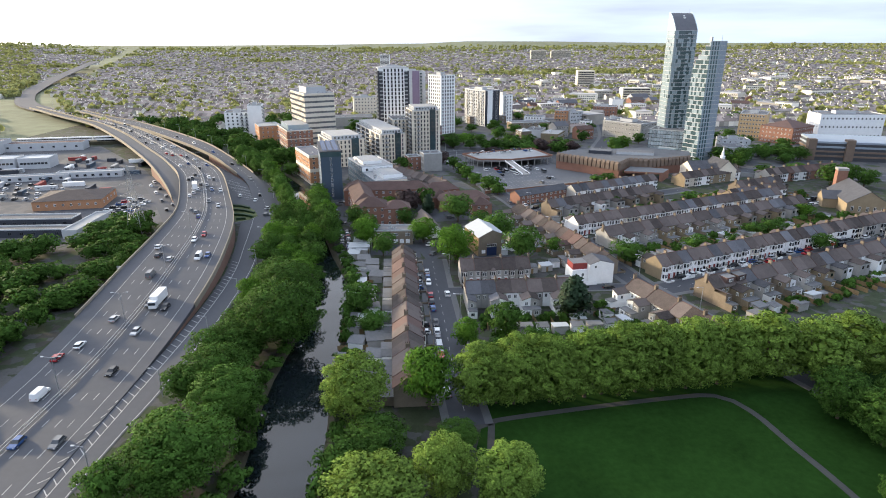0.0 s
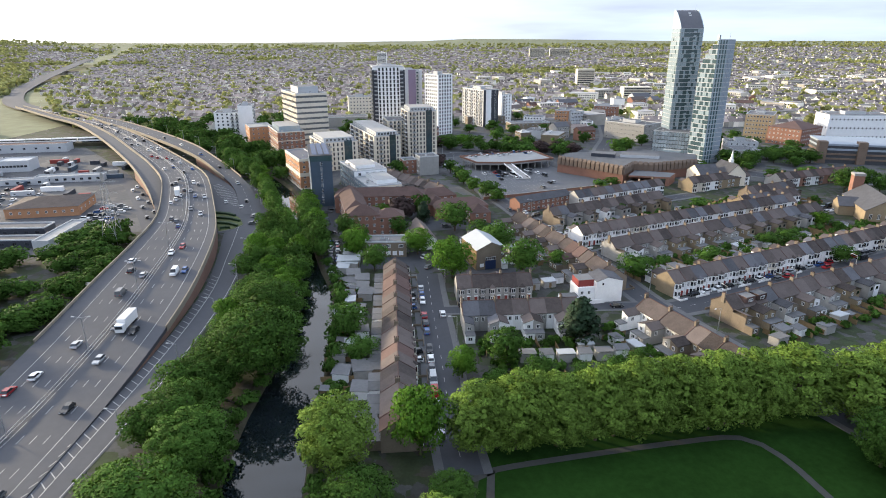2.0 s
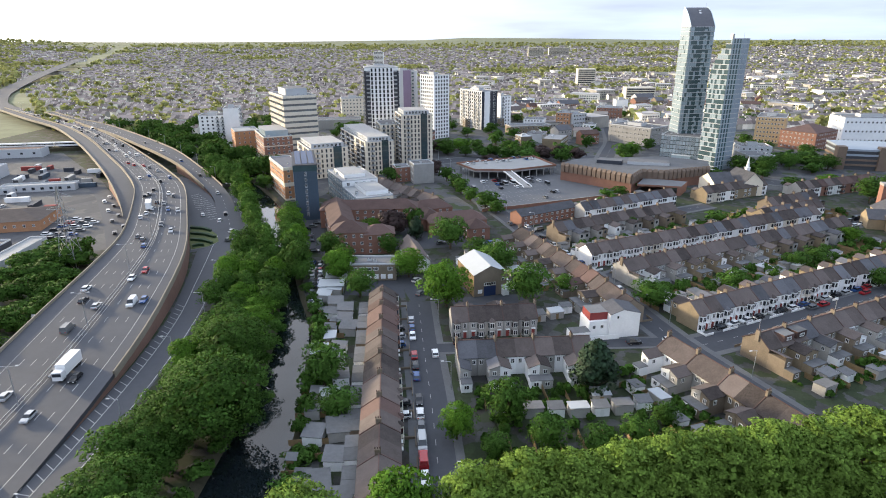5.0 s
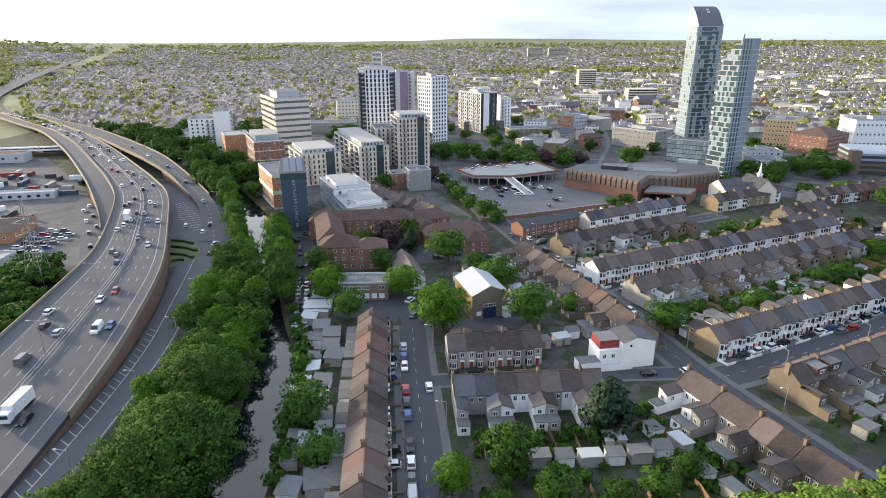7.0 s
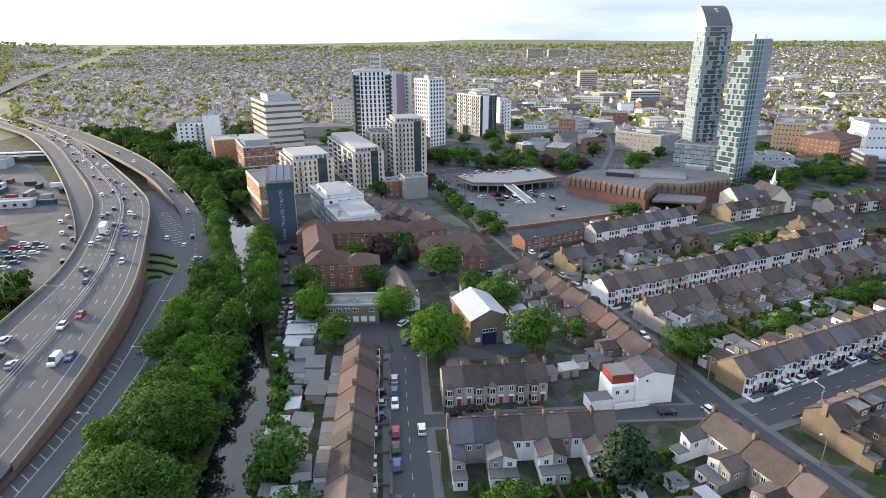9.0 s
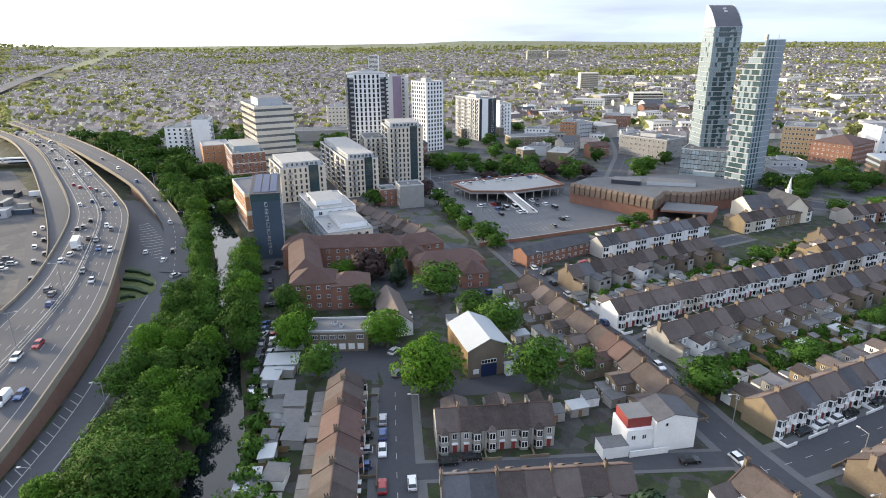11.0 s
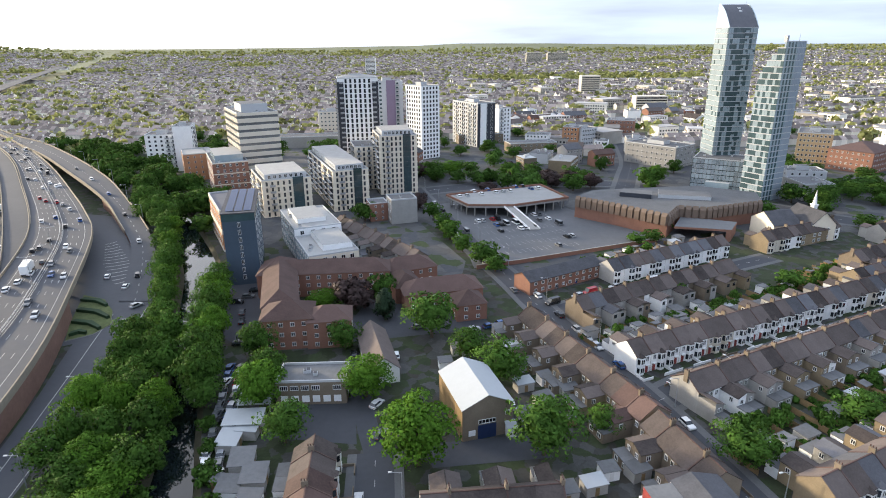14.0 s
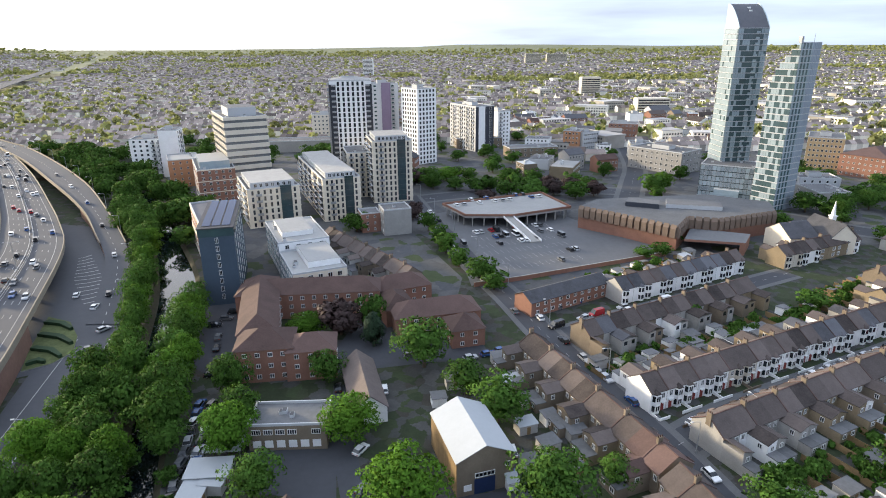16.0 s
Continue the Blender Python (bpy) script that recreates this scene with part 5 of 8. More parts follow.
def terrace(x, y, angle, n, kinds, facing=1, step=W, gardens=True, end=None, low=False):
    """A row of n houses from (x, y) at that heading; facing -1 turns the fronts to the other side."""
    base = Matrix.Translation((x, y, 0)) @ Matrix.Rotation(radians(angle), 4, 'Z')
    run = 0
    for k in range(n):
        if run <= 0:
            kind, run = house_rng.choice(kinds), house_rng.choice((1, 1, 2))
        run -= 1
        if k == 0 and end is not None:
            kind, run = end, 0
        sx = step / W
        m = base @ Matrix.Translation((k * step, 0, 0)) if facing > 0 else base @ Matrix.Translation(((k + 1) * step, 0, 0)) @ Matrix.Rotation(math.pi, 4, 'Z')
        twin = k % 2 == 1
        place_house(kind, m @ (Matrix.Translation((step, 0, 0)) @ Matrix.Diagonal((-sx, 1, 1, 1)) if twin else Matrix.Diagonal((sx, 1, 1, 1))), m.translation.y > 300 or m.translation.x > 130, twin, low)
        if gardens:
            for i in range(3):
                r_ = house_rng.uniform(0.6, 1.7)
                SHRUBS.append((*(m @ Vector((house_rng.choice((0.5, step - 0.5, house_rng.uniform(0.5, step - 0.5))), D + house_rng.uniform(7.5, 16), 0))).xy, r_, r_ * house_rng.uniform(1.2, 2.0)))
            f = part("garden_fence", FENCE_ME, None, at=m)
            tagged(f, "brown timber panel fence between back gardens", "fence", "garden fences")
            if house_rng.random() < 0.45:
                shed(house_rng.choice(("white", "timber", "grey", "pale")), m @ Matrix.Translation((house_rng.uniform(1.2, 3.6), D + house_rng.uniform(10.5, 15.5), 0)) @ Matrix.Rotation(house_rng.choice((0, math.pi)), 4, 'Z'))
            if house_rng.random() < 0.35:
                h = house_rng.uniform(2.5, 4.5)
                tree("bush", *(m @ Vector((house_rng.uniform(1, 4), D + house_rng.uniform(9, 15), 0))).xy, h, h * 0.55)

def step_x(x, y, a, s, off):
    """The point s along a heading and off to its left."""
    c, d = math.cos(radians(a)), math.sin(radians(a))
    return x + c * s - d * off, y + d * s + c * off

FRONTS, BACKS = (0, 0, 1, 6, 1, 2, 3, 0), (2, 3, 8, 3, 1, 6, 8, 5, 3, 2)
terrace(75.5, 217.5, 25.2, 30, FRONTS, end=0)
terrace(*step_x(84, 200, 24.6, 0, 4.2), 24.6, 26, BACKS, -1, end=8)
terrace(*step_x(63, 257.5, 25.8, 0, 4.2), 25.8, 25, BACKS, -1, end=3)
terrace(55.5, 271, 24.8, 26, FRONTS)
terrace(*step_x(46, 304, 27.5, 0, 4.2), 27.5, 14, BACKS, -1, end=8)
terrace(67, 334, 27.5, 12, (0, 1, 6, 0, 4))
terrace(*step_x(140, 366, 25, 0, 0), 25, 9, BACKS, 1, gardens=False)
terrace(196, 376, 20, 12, (4, 2, 3, 0), 1, gardens=False)
terrace(150, 322, 26, 8, FRONTS, 1)
terrace(*step_x(160, 345, 26, 0, 4), 26, 7, BACKS, -1)
terrace(0.5, 213.5, 5.5, 5, (3, 3, 2), 1, gardens=False)
terrace(*step_x(1.5, 196.5, 4.5, 0, 4.2), 4.5, 7, (3, 6, 1, 7, 8, 2), -1)
terrace(-9.2, 136, 95, 20, (8, 4, 8, 2), 1, 5.0, low=True)
terrace(61, 224, 106, 4, (8, 2), 1, gardens=False)
terrace(55.5, 246, 111, 11, (8, 2, 4, 8), 1, gardens=False)
terrace(82, 158, 113, 9, (8, 3, 6, 4, 3, 8), 1, gardens=True)
terrace(-1, 352, 127, 14, (8, 3, 8), 1, 4.6, gardens=False)

# ---- flats, towers, halls and shops ----
def facade(parent, m, width, h, storeys, n, win, base=0.0, fr="frame", gl="glass", skip=(), margin=1.0, bars=1, rows=False):
    """Rows of window units on one wall; m carries the wall's plane (x along it, -y outwards)."""
    me = window_mesh(*win, bars, fr, gl)
    fh = (h - base) / storeys
    pitch = (width - 2 * margin) / n
    if rows:
        tagged(part("window_grid", *row_of([(margin + (k + 0.5) * pitch, win[0], base + s * fh + (fh - win[1]) * 0.55, win[1]) for s in range(storeys) for k in range(n) if k not in skip], fr, gl), parent, at=m), kind="stuff")
        return
    for s in range(storeys):
        for k in range(n):
            if k not in skip:
                part("window", me, None, parent, at=m @ Matrix.Translation((margin + (k + 0.5) * pitch, 0, base + s * fh + (fh - win[1]) * 0.55)))

def faces(w, d):
    """The planes of a block's four walls: front, left, right, back."""
    R = lambda a: Matrix.Rotation(radians(a), 4, 'Z')
    return (Matrix.Identity(4), Matrix.Translation((0, d, 0)) @ R(-90), Matrix.Translation((w, 0, 0)) @ R(90), Matrix.Translation((w, d, 0)) @ R(180))

def balcony_mesh(w=2.6, d=1.4, rail="steel"):
    key = ("balcony", w, d, rail)
    if key not in WINDOWS:
        b = MB()
        b.box(-w / 2, -d, -0.15, w / 2, 0, 0.0)
        for q in ((-w / 2, -d, w / 2, -d + 0.05), (-w / 2, -d, -w / 2 + 0.05, 0), (w / 2 - 0.05, -d, w / 2, 0)):
            b.box(q[0], q[1], 0.15, q[2], q[3], 1.05, 1)
        WINDOWS[key] = b.mesh("balcony", [M["concrete"], M[rail]])
    return WINDOWS[key]

def roof_kit(parent, w, d, h, n, seed, plant=True):
    """Parapet upstand, plant room and small units on a flat roof."""
    rng = random.Random(seed)
    b = MB()
    for q in ((0, 0, w, 0.3), (0, d - 0.3, w, d), (0, 0.3, 0.3, d - 0.3), (w - 0.3, 0.3, w, d - 0.3)):
        b.box(q[0], q[1], h, q[2], q[3], h + 0.6)
    part("parapet", b, M["greyclad"], parent)
    for k in range(n):
        b, x, y, s = MB(), rng.uniform(1.5, w - 3), rng.uniform(1.5, d - 3), rng.uniform(0.7, 1.6)
        b.box(x, y, h, x + s, y + s * 1.3, h + s * 0.8); b.box(x + 0.1, y + 0.1, h + s * 0.8, x + s - 0.1, y + s * 1.2, h + s * 0.9, 1)
        part("roof_unit", b, [M["greyclad"], M["darkmetal"]], parent)
    if plant:
        b = MB(); b.box(w * 0.3, d * 0.35, h, w * 0.62, d * 0.68, h + 2.6, 0, 1)
        part("plant_room", b, [M["greyclad"], M["flat"]], parent)

def block(name, label, x, y, a, w, d, h, storeys, wall, nf, nl, nr, win=(1.3, 1.6), roof="flat", fr="frame", gl="glass", bars=1, base=0.0, balc=(), balc_l=(), balc_r=(), units=4, plant=True, side=None, skip_f=()):
    ob = thing(name, label, "building", Matrix.Translation((x, y, 0)) @ Matrix.Rotation(radians(a), 4, 'Z'))
    b = MB()
    b.box(0, 0, 0, w, d, h, 0, 2)
    if side:
        b.m[-1] = 1; b.m[-3] = 1
    part("wall", b, [M[wall], M[side or wall], M[roof]], ob)
    F, L, R, _ = faces(w, d)
    for m, ww, n, bal, sk in ((F, w, nf, balc, skip_f), (L, d, nl, balc_l, ()), (R, d, nr, balc_r, ())):
        if n:
            facade(ob, m, ww, h, storeys, n, win, base, fr, gl, bars=bars, skip=sk, rows=y > 480)
            me = balcony_mesh()
            for k in bal:
                for s in range(1, storeys):
                    part("balcony", me, None, ob, at=m @ Matrix.Translation((1.0 + (k + 0.5) * (ww - 2) / n, 0, base + s * (h - base) / storeys + 0.15)))
    roof_kit(ob, w, d, h, units, int(abs(x) * 7 + abs(y)), plant)
    return ob

def bands(ob, w, d, h, storeys, mtl, proud=0.25, hh=1.3, base=0.0):
    """Spandrel bands round a block, one a storey."""
    fh = (h - base) / storeys
    for s in range(storeys + 1):
        b = MB()
        z = base + s * fh - hh / 2
        z0, z1 = max(z, 0.1), min(z + hh, h + 0.5)
        b.box(-proud, -proud, z0, w + proud, 0, z1); b.box(-proud, 0, z0, 0, d, z1); b.box(w, 0, z0, w + proud, d, z1)
        part("spandrel_band", b, M[mtl], ob)

# riverside group
bt = block("apartment_block", "tall slate-blue clad flats with solar panels on top", -74, 333, 0, 13, 37, 24.5, 8, "blue", 1, 8, 5, (1.2, 1.9), base=1.5, units=0, plant=False)
bt.matrix_basis = Matrix.Translation((-74, 336, 0)) @ Matrix.Rotation(radians(14), 4, 'Z') @ Matrix.Diagonal((0.86, 1, 1, 1))
b = MB(); b.box(-0.15, -0.15, 24.5, 13.15, 37.1, 27.2, 0, 0)
part("top_storey", b, [M["tealglass"]], bt, "glazed top storey")
b = MB(); b.box(-0.4, -0.4, 27.2, 13.4, 37.4, 27.6)
part("roof", b, M["slate"], bt)
for i in range(3):
    for k in range(9):
        b = MB(); b.slab([(1.4 + i * 3.7, 2 + k * 3.8, 27.75), (4.5 + i * 3.7, 2 + k * 3.8, 27.75), (4.5 + i * 3.7, 5 + k * 3.8, 28.2), (1.4 + i * 3.7, 5 + k * 3.8, 28.2)], 0.06)
        part("solar_panel", b, M["panel"], bt)
ob = block("apartment_block", "long white flats with stepped flat roofs", -44.4, 337, 24, 19, 26, 10.5, 3, "cladding", 5, 7, 6, (1.6, 1.7), roof="paleroof", side="curtain", units=6, plant=False)
b = MB(); b.box(6.5, 5, 10.5, 18, 26, 12.6, 0, 1); part("upper_storey", b, [M["white"], M["paleroof"]], ob, "white stepped upper storey")
ob = block("apartment_block", "white flat-roofed end of the long flats", -55.2, 361.6, 24, 19.5, 32, 13.5, 4, "white", 4, 8, 7, (1.6, 1.7), roof="paleroof", side="curtain", units=5, plant=False)
b = MB(); b.box(3, 8, 13.5, 15, 28, 15.4, 0, 1); part("upper_storey", b, [M["white"], M["paleroof"]], ob)
ob = block("apartment_block", "cream and orange brick riverside flats", -89, 374, 27, 12, 36, 18, 6, "orange", 3, 9, 0, (1.3, 1.5), roof="slate", units=1, plant=False)
bands(ob, 12, 36, 18, 2, "cladding", 0.15, 2.2)
# cream flats
def cream(x, y, a, w, d, h, st, nf, nl, nr, label, glass=True):
    ob = block("apartment_block", label, x, y, a, w, d, h, st, "cladding", nf, nl, nr, (1.0, 2.1), roof="flat", fr="darkmetal", balc=(1,), units=5, bars=1, skip_f=(nf - 3, nf - 2) if glass else ())
    bands(ob, w, d, h, st, "cladding", 0.22, 0.45)
    if glass:
        b = MB(); p = (w - 2) / nf
        b.box(1 + (nf - 3) * p + 0.2, -0.5, 1, 1 + (nf - 1) * p - 0.2, 0.0, h + 1.0, 0)
        g = part("glazed_stair", b, M["tealglass"], ob, "full-height green glazed stair bay")
        for s in range(st):
            b = MB(); b.box(1 + (nf - 3) * p + 0.15, -0.58, 1 + (s + 1) * (h - 1) / st - 0.12, 1 + (nf - 1) * p - 0.15, 0.0, 1 + (s + 1) * (h - 1) / st)
            part("transom", b, M["darkmetal"], g)
    strips = max(2, int(d / 13))
    for i in range(strips):
        y0 = d * (i + 0.18) / strips
        y1 = y0 + d / strips * 0.52
        b = MB(); b.box(-0.18, y0, 2.6, 0.05, y1, h - 0.4)
        rc_ = part("balcony_recess", b, M["charcoal"], ob, "dark recessed balcony bay")
        for s in range(1, st):
            z = s * h / st
            b = MB(); b.box(-1.5, y0 - 0.3, z, -0.18, y1 + 0.3, z + 0.22); b.box(-1.5, y0 - 0.3, z + 0.22, -1.44, y1 + 0.3, z + 1.15, 1)
            part("balcony", b, [M["white"], M["steelclad"]], rc_)
    b = MB(); b.box(2, 2, h, w - 2, d - 2, h + 3, 0, 1)
    pn = part("penthouse", b, [M["greyclad"], M["pebble"]], ob, "set-back pale penthouse storey")
    facade(pn, Matrix.Translation((2, 2, 0)), w - 4, h + 3, 1, max(3, nf - 1), (1.5, 1.8), h)
    facade(pn, Matrix.Translation((2, d - 2, 0)) @ Matrix.Rotation(radians(-90), 4, 'Z'), d - 4, h + 3, 1, max(3, nl - 2), (1.5, 1.8), h)
    return ob
cream(-86, 426, 25, 25, 34, 19, 6, 8, 9, 0, "cream stone-clad flats with balconies and penthouses")
cream(-52, 437, 22, 19, 70, 21.5, 7, 7, 17, 0, "long cream stone-clad flats with dark balconies")
cream(-31, 474, 14, 22, 26, 34, 11, 8, 8, 6, "tall cream stone-clad flats with a glazed stair")
block("apartment_block", "lower cream wing with stacked balconies", -47, 486, 14, 14, 24, 26, 9, "cladding", 4, 7, 0, (1.2, 2.0), fr="darkmetal", balc=(0, 2), balc_l=(1, 3, 5), units=2, plant=False)
# the tall white slab and its neighbours
ob = block("tower_block", "tall white residential tower with dark balcony corners", -62, 528, 10, 26, 22, 63, 20, "white", 8, 6, 0, (1.35, 2.5), fr="darkmetal", balc=(0, 7), balc_l=(0, 2, 4), units=2, skip_f=(0, 7))
for x, wd in ((-0.2, 4.2), (22.2, 4.0)):
    b = MB(); b.box(x, -0.25, 0, x + wd, 0.2, 61)
    part("dark_pier", b, M["charcoal"], ob)
for k in range(3):
    b = MB(); b.box(-0.22, 2 + k * 7, 0, 0.1, 5 + k * 7, 62); part("dark_pier", b, M["charcoal"], ob)
b = MB(); b.hip(1, 1, 25, 21, 63.6, 2.0, 0.2); b.box(1, 1, 63, 25, 21, 63.6)
part("roof", b, M["paleroof"], ob, "sloping pale roof")
ob = block("tower_block", "pale tower with a mauve end wall", -47, 612, 10, 22, 18, 56, 18, "greyclad", 3, 0, 6, (2.2, 1.6), gl="tealglass", balc=(2,), units=2)
b = MB(); b.box(9, -0.4, 0, 16, 0.1, 57); part("end_panel", b, M["purple"], ob, "mauve clad panel")
ob = block("tower_block", "white gridded residential tower", -22, 602, -18, 17, 20, 54, 17, "white", 5, 0, 7, (1.6, 2.1), fr="greyclad", units=3)
ob.matrix_basis = Matrix.Translation((-10, 585, 0)) @ Matrix.Rotation(radians(38), 4, 'Z')
facade(ob, faces(17, 20)[1], 20, 54, 17, 6, (1.6, 2.1), 0, "greyclad", rows=True)
ob = block("tower_block", "charcoal and white block of flats", 30, 640, 20, 18, 40, 36, 11, "charcoal", 3, 11, 0, (1.8, 2.0), balc_l=(1, 4, 7, 9), units=5, side="greyclad")
ob.matrix_basis = Matrix.Translation((35, 638, 0)) @ Matrix.Rotation(radians(30), 4, 'Z')
b = MB(); b.box(3, -0.3, 0, 9, 0.1, 36); part("white_panel", b, M["white"], ob)
ob = block("apartment_block", "white slim block with dark balconies", 56, 668, 25, 12, 20, 29, 9, "white", 3, 0, 3, (1.4, 1.8), balc=(0,), units=1)
ob = block("office_block", "grey concrete office slab with long window bands", -118, 494, 32, 24, 44, 45, 9, "officeglass", 0, 0, 0, roof="flat", units=4)
ob.matrix_basis = Matrix.Translation((-117, 494, 0)) @ Matrix.Rotation(radians(28), 4, 'Z')
bands(ob, 24, 44, 45, 11, "cream", 0.4, 2.5)
b = MB(); b.box(4, 8, 45, 20, 30, 50, 0, 1); part("plant_storey", b, [M["greyclad"], M["flat"]], ob)
b = MB()
for k in range(12):
    b.box(-0.55, 2 + k * 3.6, 0, -0.1, 2.3 + k * 3.6, 45)
part("mullions", b, M["pebble"], ob)
block("apartment_block", "white flats with stacked balconies by the trees", -205, 556, 10, 22, 18, 24, 8, "white", 5, 4, 0, (1.4, 1.5), fr="darkmetal", balc=(3, 4), balc_l=(0,), units=3)
block("apartment_block", "white stair tower with a dark glazed top", -181, 548, 10, 12, 16, 31, 10, "white", 0, 0, 3, (1.4, 1.5), fr="darkmetal", balc_r=(1,), units=1)
block("apartment_block", "plain brown brick flats with a flat roof", -162, 515, 25, 18, 24, 17, 5, "orange", 4, 4, 0, (1.1, 1.4), roof="paleroof", units=2, plant=False)
ob = block("apartment_block", "red brick flats with pale blue penthouses", -128, 474, 25, 20, 40, 19, 6, "redbrick", 5, 9, 0, (1.4, 1.6), units=3)
bands(ob, 20, 40, 19, 3, "cladding", 0.12, 0.5)
b = MB(); b.box(2, 4, 19, 18, 34, 23, 0, 1); part("penthouse", b, [M["curtain"], M["paleroof"]], ob)
block("apartment_block", "pale block of flats behind the tower", -108, 690, 12, 26, 16, 25, 7, "cream", 7, 3, 0, (1.6, 1.5), units=2)
block("multi_storey_car_park", "low grey multi-storey car park", -142, 640, 8, 60, 20, 9, 3, "concrete", 0, 0, 0, units=0, plant=False)
block("shop_building", "plain grey brick building by the terraces", -20, 413, 18, 13, 12, 12, 3, "pebble", 0, 3, 0, (1.0, 1.2), units=1, plant=False)
block("shop_building", "dark red brick corner shop building", -31, 418, 18, 9, 10, 9, 3, "redbrick", 2, 2, 0, (1.0, 1.3), units=0, plant=False)
# the twin towers on their podium
def tower(name, label, x, y, a, w, d, h, storeys, wedge, cut_at=1.0):
    """A glazed tower; above cut_at of its height the front's left edge sweeps in to the far corner."""
    ob = thing(name, label, "tower", Matrix.Translation((x, y, 0)) @ Matrix.Rotation(radians(a), 4, 'Z'))
    fh, sail = h / storeys, cut_at < 1
    edge = lambda z: 0.92 * w * max(0.0, (z / h - cut_at) / (1 - cut_at)) ** 2.2 if sail else 0.0
    rng = random.Random(int(x))
    glz = MB()
    for s in range(storeys):
        za, zb = s * fh, (s + 1) * fh
        xl = edge(zb)
        core = MB(); core.prism([(xl, 0), (w, 0), (w, d), (xl, d)], za, zb - 0.01)
        out = 0.4 if sail else 0.2
        core.box(xl - 0.25, -out, zb - (0.42 if sail else 0.3), w + 0.12, d + 0.12, zb, 1)
        part("storey", core, [M["tealglass"], M["greyclad"]], ob)
        sides = [(Matrix.Translation((xl, 0, 0)), w - xl, 0)]
        sides.append((faces(w, d)[2], d, 2) if sail else (faces(w, d)[1], d, 1))
        for mm, ww, side in sides:
            n = max(1, int(ww / 1.35))
            for k in range(n):
                x0, x1 = k * ww / n + 0.07, (k + 1) * ww / n - 0.07
                f = (k + 0.5) / n
                if side == 0 and sail:
                    mi = 1 if rng.random() < 0.55 else 0
                elif side == 0:
                    mi = 1 if 0.42 < f < 0.62 or rng.random() < (0.5 if 0.2 < f < 0.8 else 0.12) else 0
                elif side == 1:
                    mi = 1 if 0.32 < f < 0.4 or rng.random() < 0.06 else 0
                else:
                    mi = 3 if f > 0.55 else (1 if k % 2 else 0)
                q = len(glz.v)
                glz.box(x0, -0.14 if side != 2 else -0.2, za + 0.08, x1, 0.0, zb - 0.45, mi)
                if side == 0 and not sail and f > 0.62 and k % 3 == 1:
                    glz.box(x0 - 0.4, -1.0, za + 0.05, x1 + 0.4, -0.14, za + 0.22, 2); glz.box(x0 - 0.4, -1.0, za + 0.22, x1 + 0.4, -0.95, za + 1.2, 0)
                glz.v[q:] = [tuple(mm @ Vector(p)) for p in glz.v[q:]]
    tagged(part("glazing", glz, [M["curtain"], M["tealglass"], M["greyclad"], M["steelclad"]], ob), kind="stuff")
    if wedge:
        b, n = MB(), 8
        zs = [h + wedge * (1 - (1 - k / n) ** 1.6) for k in range(n + 1)]
        for k in range(n):
            y0, y1 = d * k / n, d * (k + 1) / n
            b.face(((0.3, y0, zs[k]), (w - 0.3, y0, zs[k]), (w - 0.3, y1, zs[k + 1]), (0.3, y1, zs[k + 1])))
            for xx, s_ in ((0, 1), (w, -1)):
                q = [(xx, y1, h), (xx, y0, h), (xx, y0, zs[k] + 0.5), (xx, y1, zs[k + 1] + 0.5)]
                b.face(q if s_ > 0 else q[::-1], 1)
                q = [(xx + 0.3 * s_, y0, zs[k]), (xx + 0.3 * s_, y1, zs[k + 1]), (xx + 0.3 * s_, y1, zs[k + 1] + 0.5), (xx + 0.3 * s_, y0, zs[k] + 0.5)]
                b.face(q if s_ > 0 else q[::-1], 1)
                b.face((q[3], q[2], (xx, y1, zs[k + 1] + 0.5), (xx, y0, zs[k] + 0.5)), 1)
        b.face(((w, d, h), (0, d, h), (0, d, zs[n]), (w, d, zs[n])), 1)
        ro = part("sloping_roof", b, [M["slate"], M["curtain"]], ob, "curved sloping dark roof between glass edges")
        for k in (4, 5):
            b = MB(); b.box(w * 0.5, d * k / n, zs[k], w * 0.5 + 1.6, d * k / n + 1.2, zs[k] + 0.9); part("hatch", b, M["white"], ro)
    b = MB(); b.tube((w * 0.85, d * 0.8, h), (w * 0.85, d * 0.8, h + wedge + 4), 0.12, 0.05, 5); b.box(w - 2.2, 0.6, h, w - 0.6, 2.2, h + (2.6 if sail else 0.2))
    part("mast", b, M["steel"], ob)
    return ob
tower("residential_tower", "tall green-blue glass tower with a curved sloping roof", 170, 495, 2, 17, 16, 91.5, 31, 13)
tower("residential_tower", "glass tower with pale floor bands and a swept top", 172.8, 460.3, -60, 13, 17, 84, 27, 0, 0.72)
ob = block("podium_building", "glazed green-grey podium under the towers", 155.5, 487, -32, 30, 22, 18, 6, "tealglass", 0, 0, 0, roof="flat", units=4, plant=False)
facade(ob, Matrix.Identity(4), 30, 18, 6, 14, (1.9, 2.5), 0, "greyclad", "curtain", margin=0.2)
facade(ob, faces(30, 22)[1], 22, 18, 6, 9, (1.9, 2.5), 0, "greyclad", "curtain", margin=0.3)
b = MB(); b.box(9, -3.2, 0, 22, 0, 5.2, 0, 1); part("entrance_hall", b, [M["curtain"], M["greyclad"]], ob, "projecting pale glass entrance")
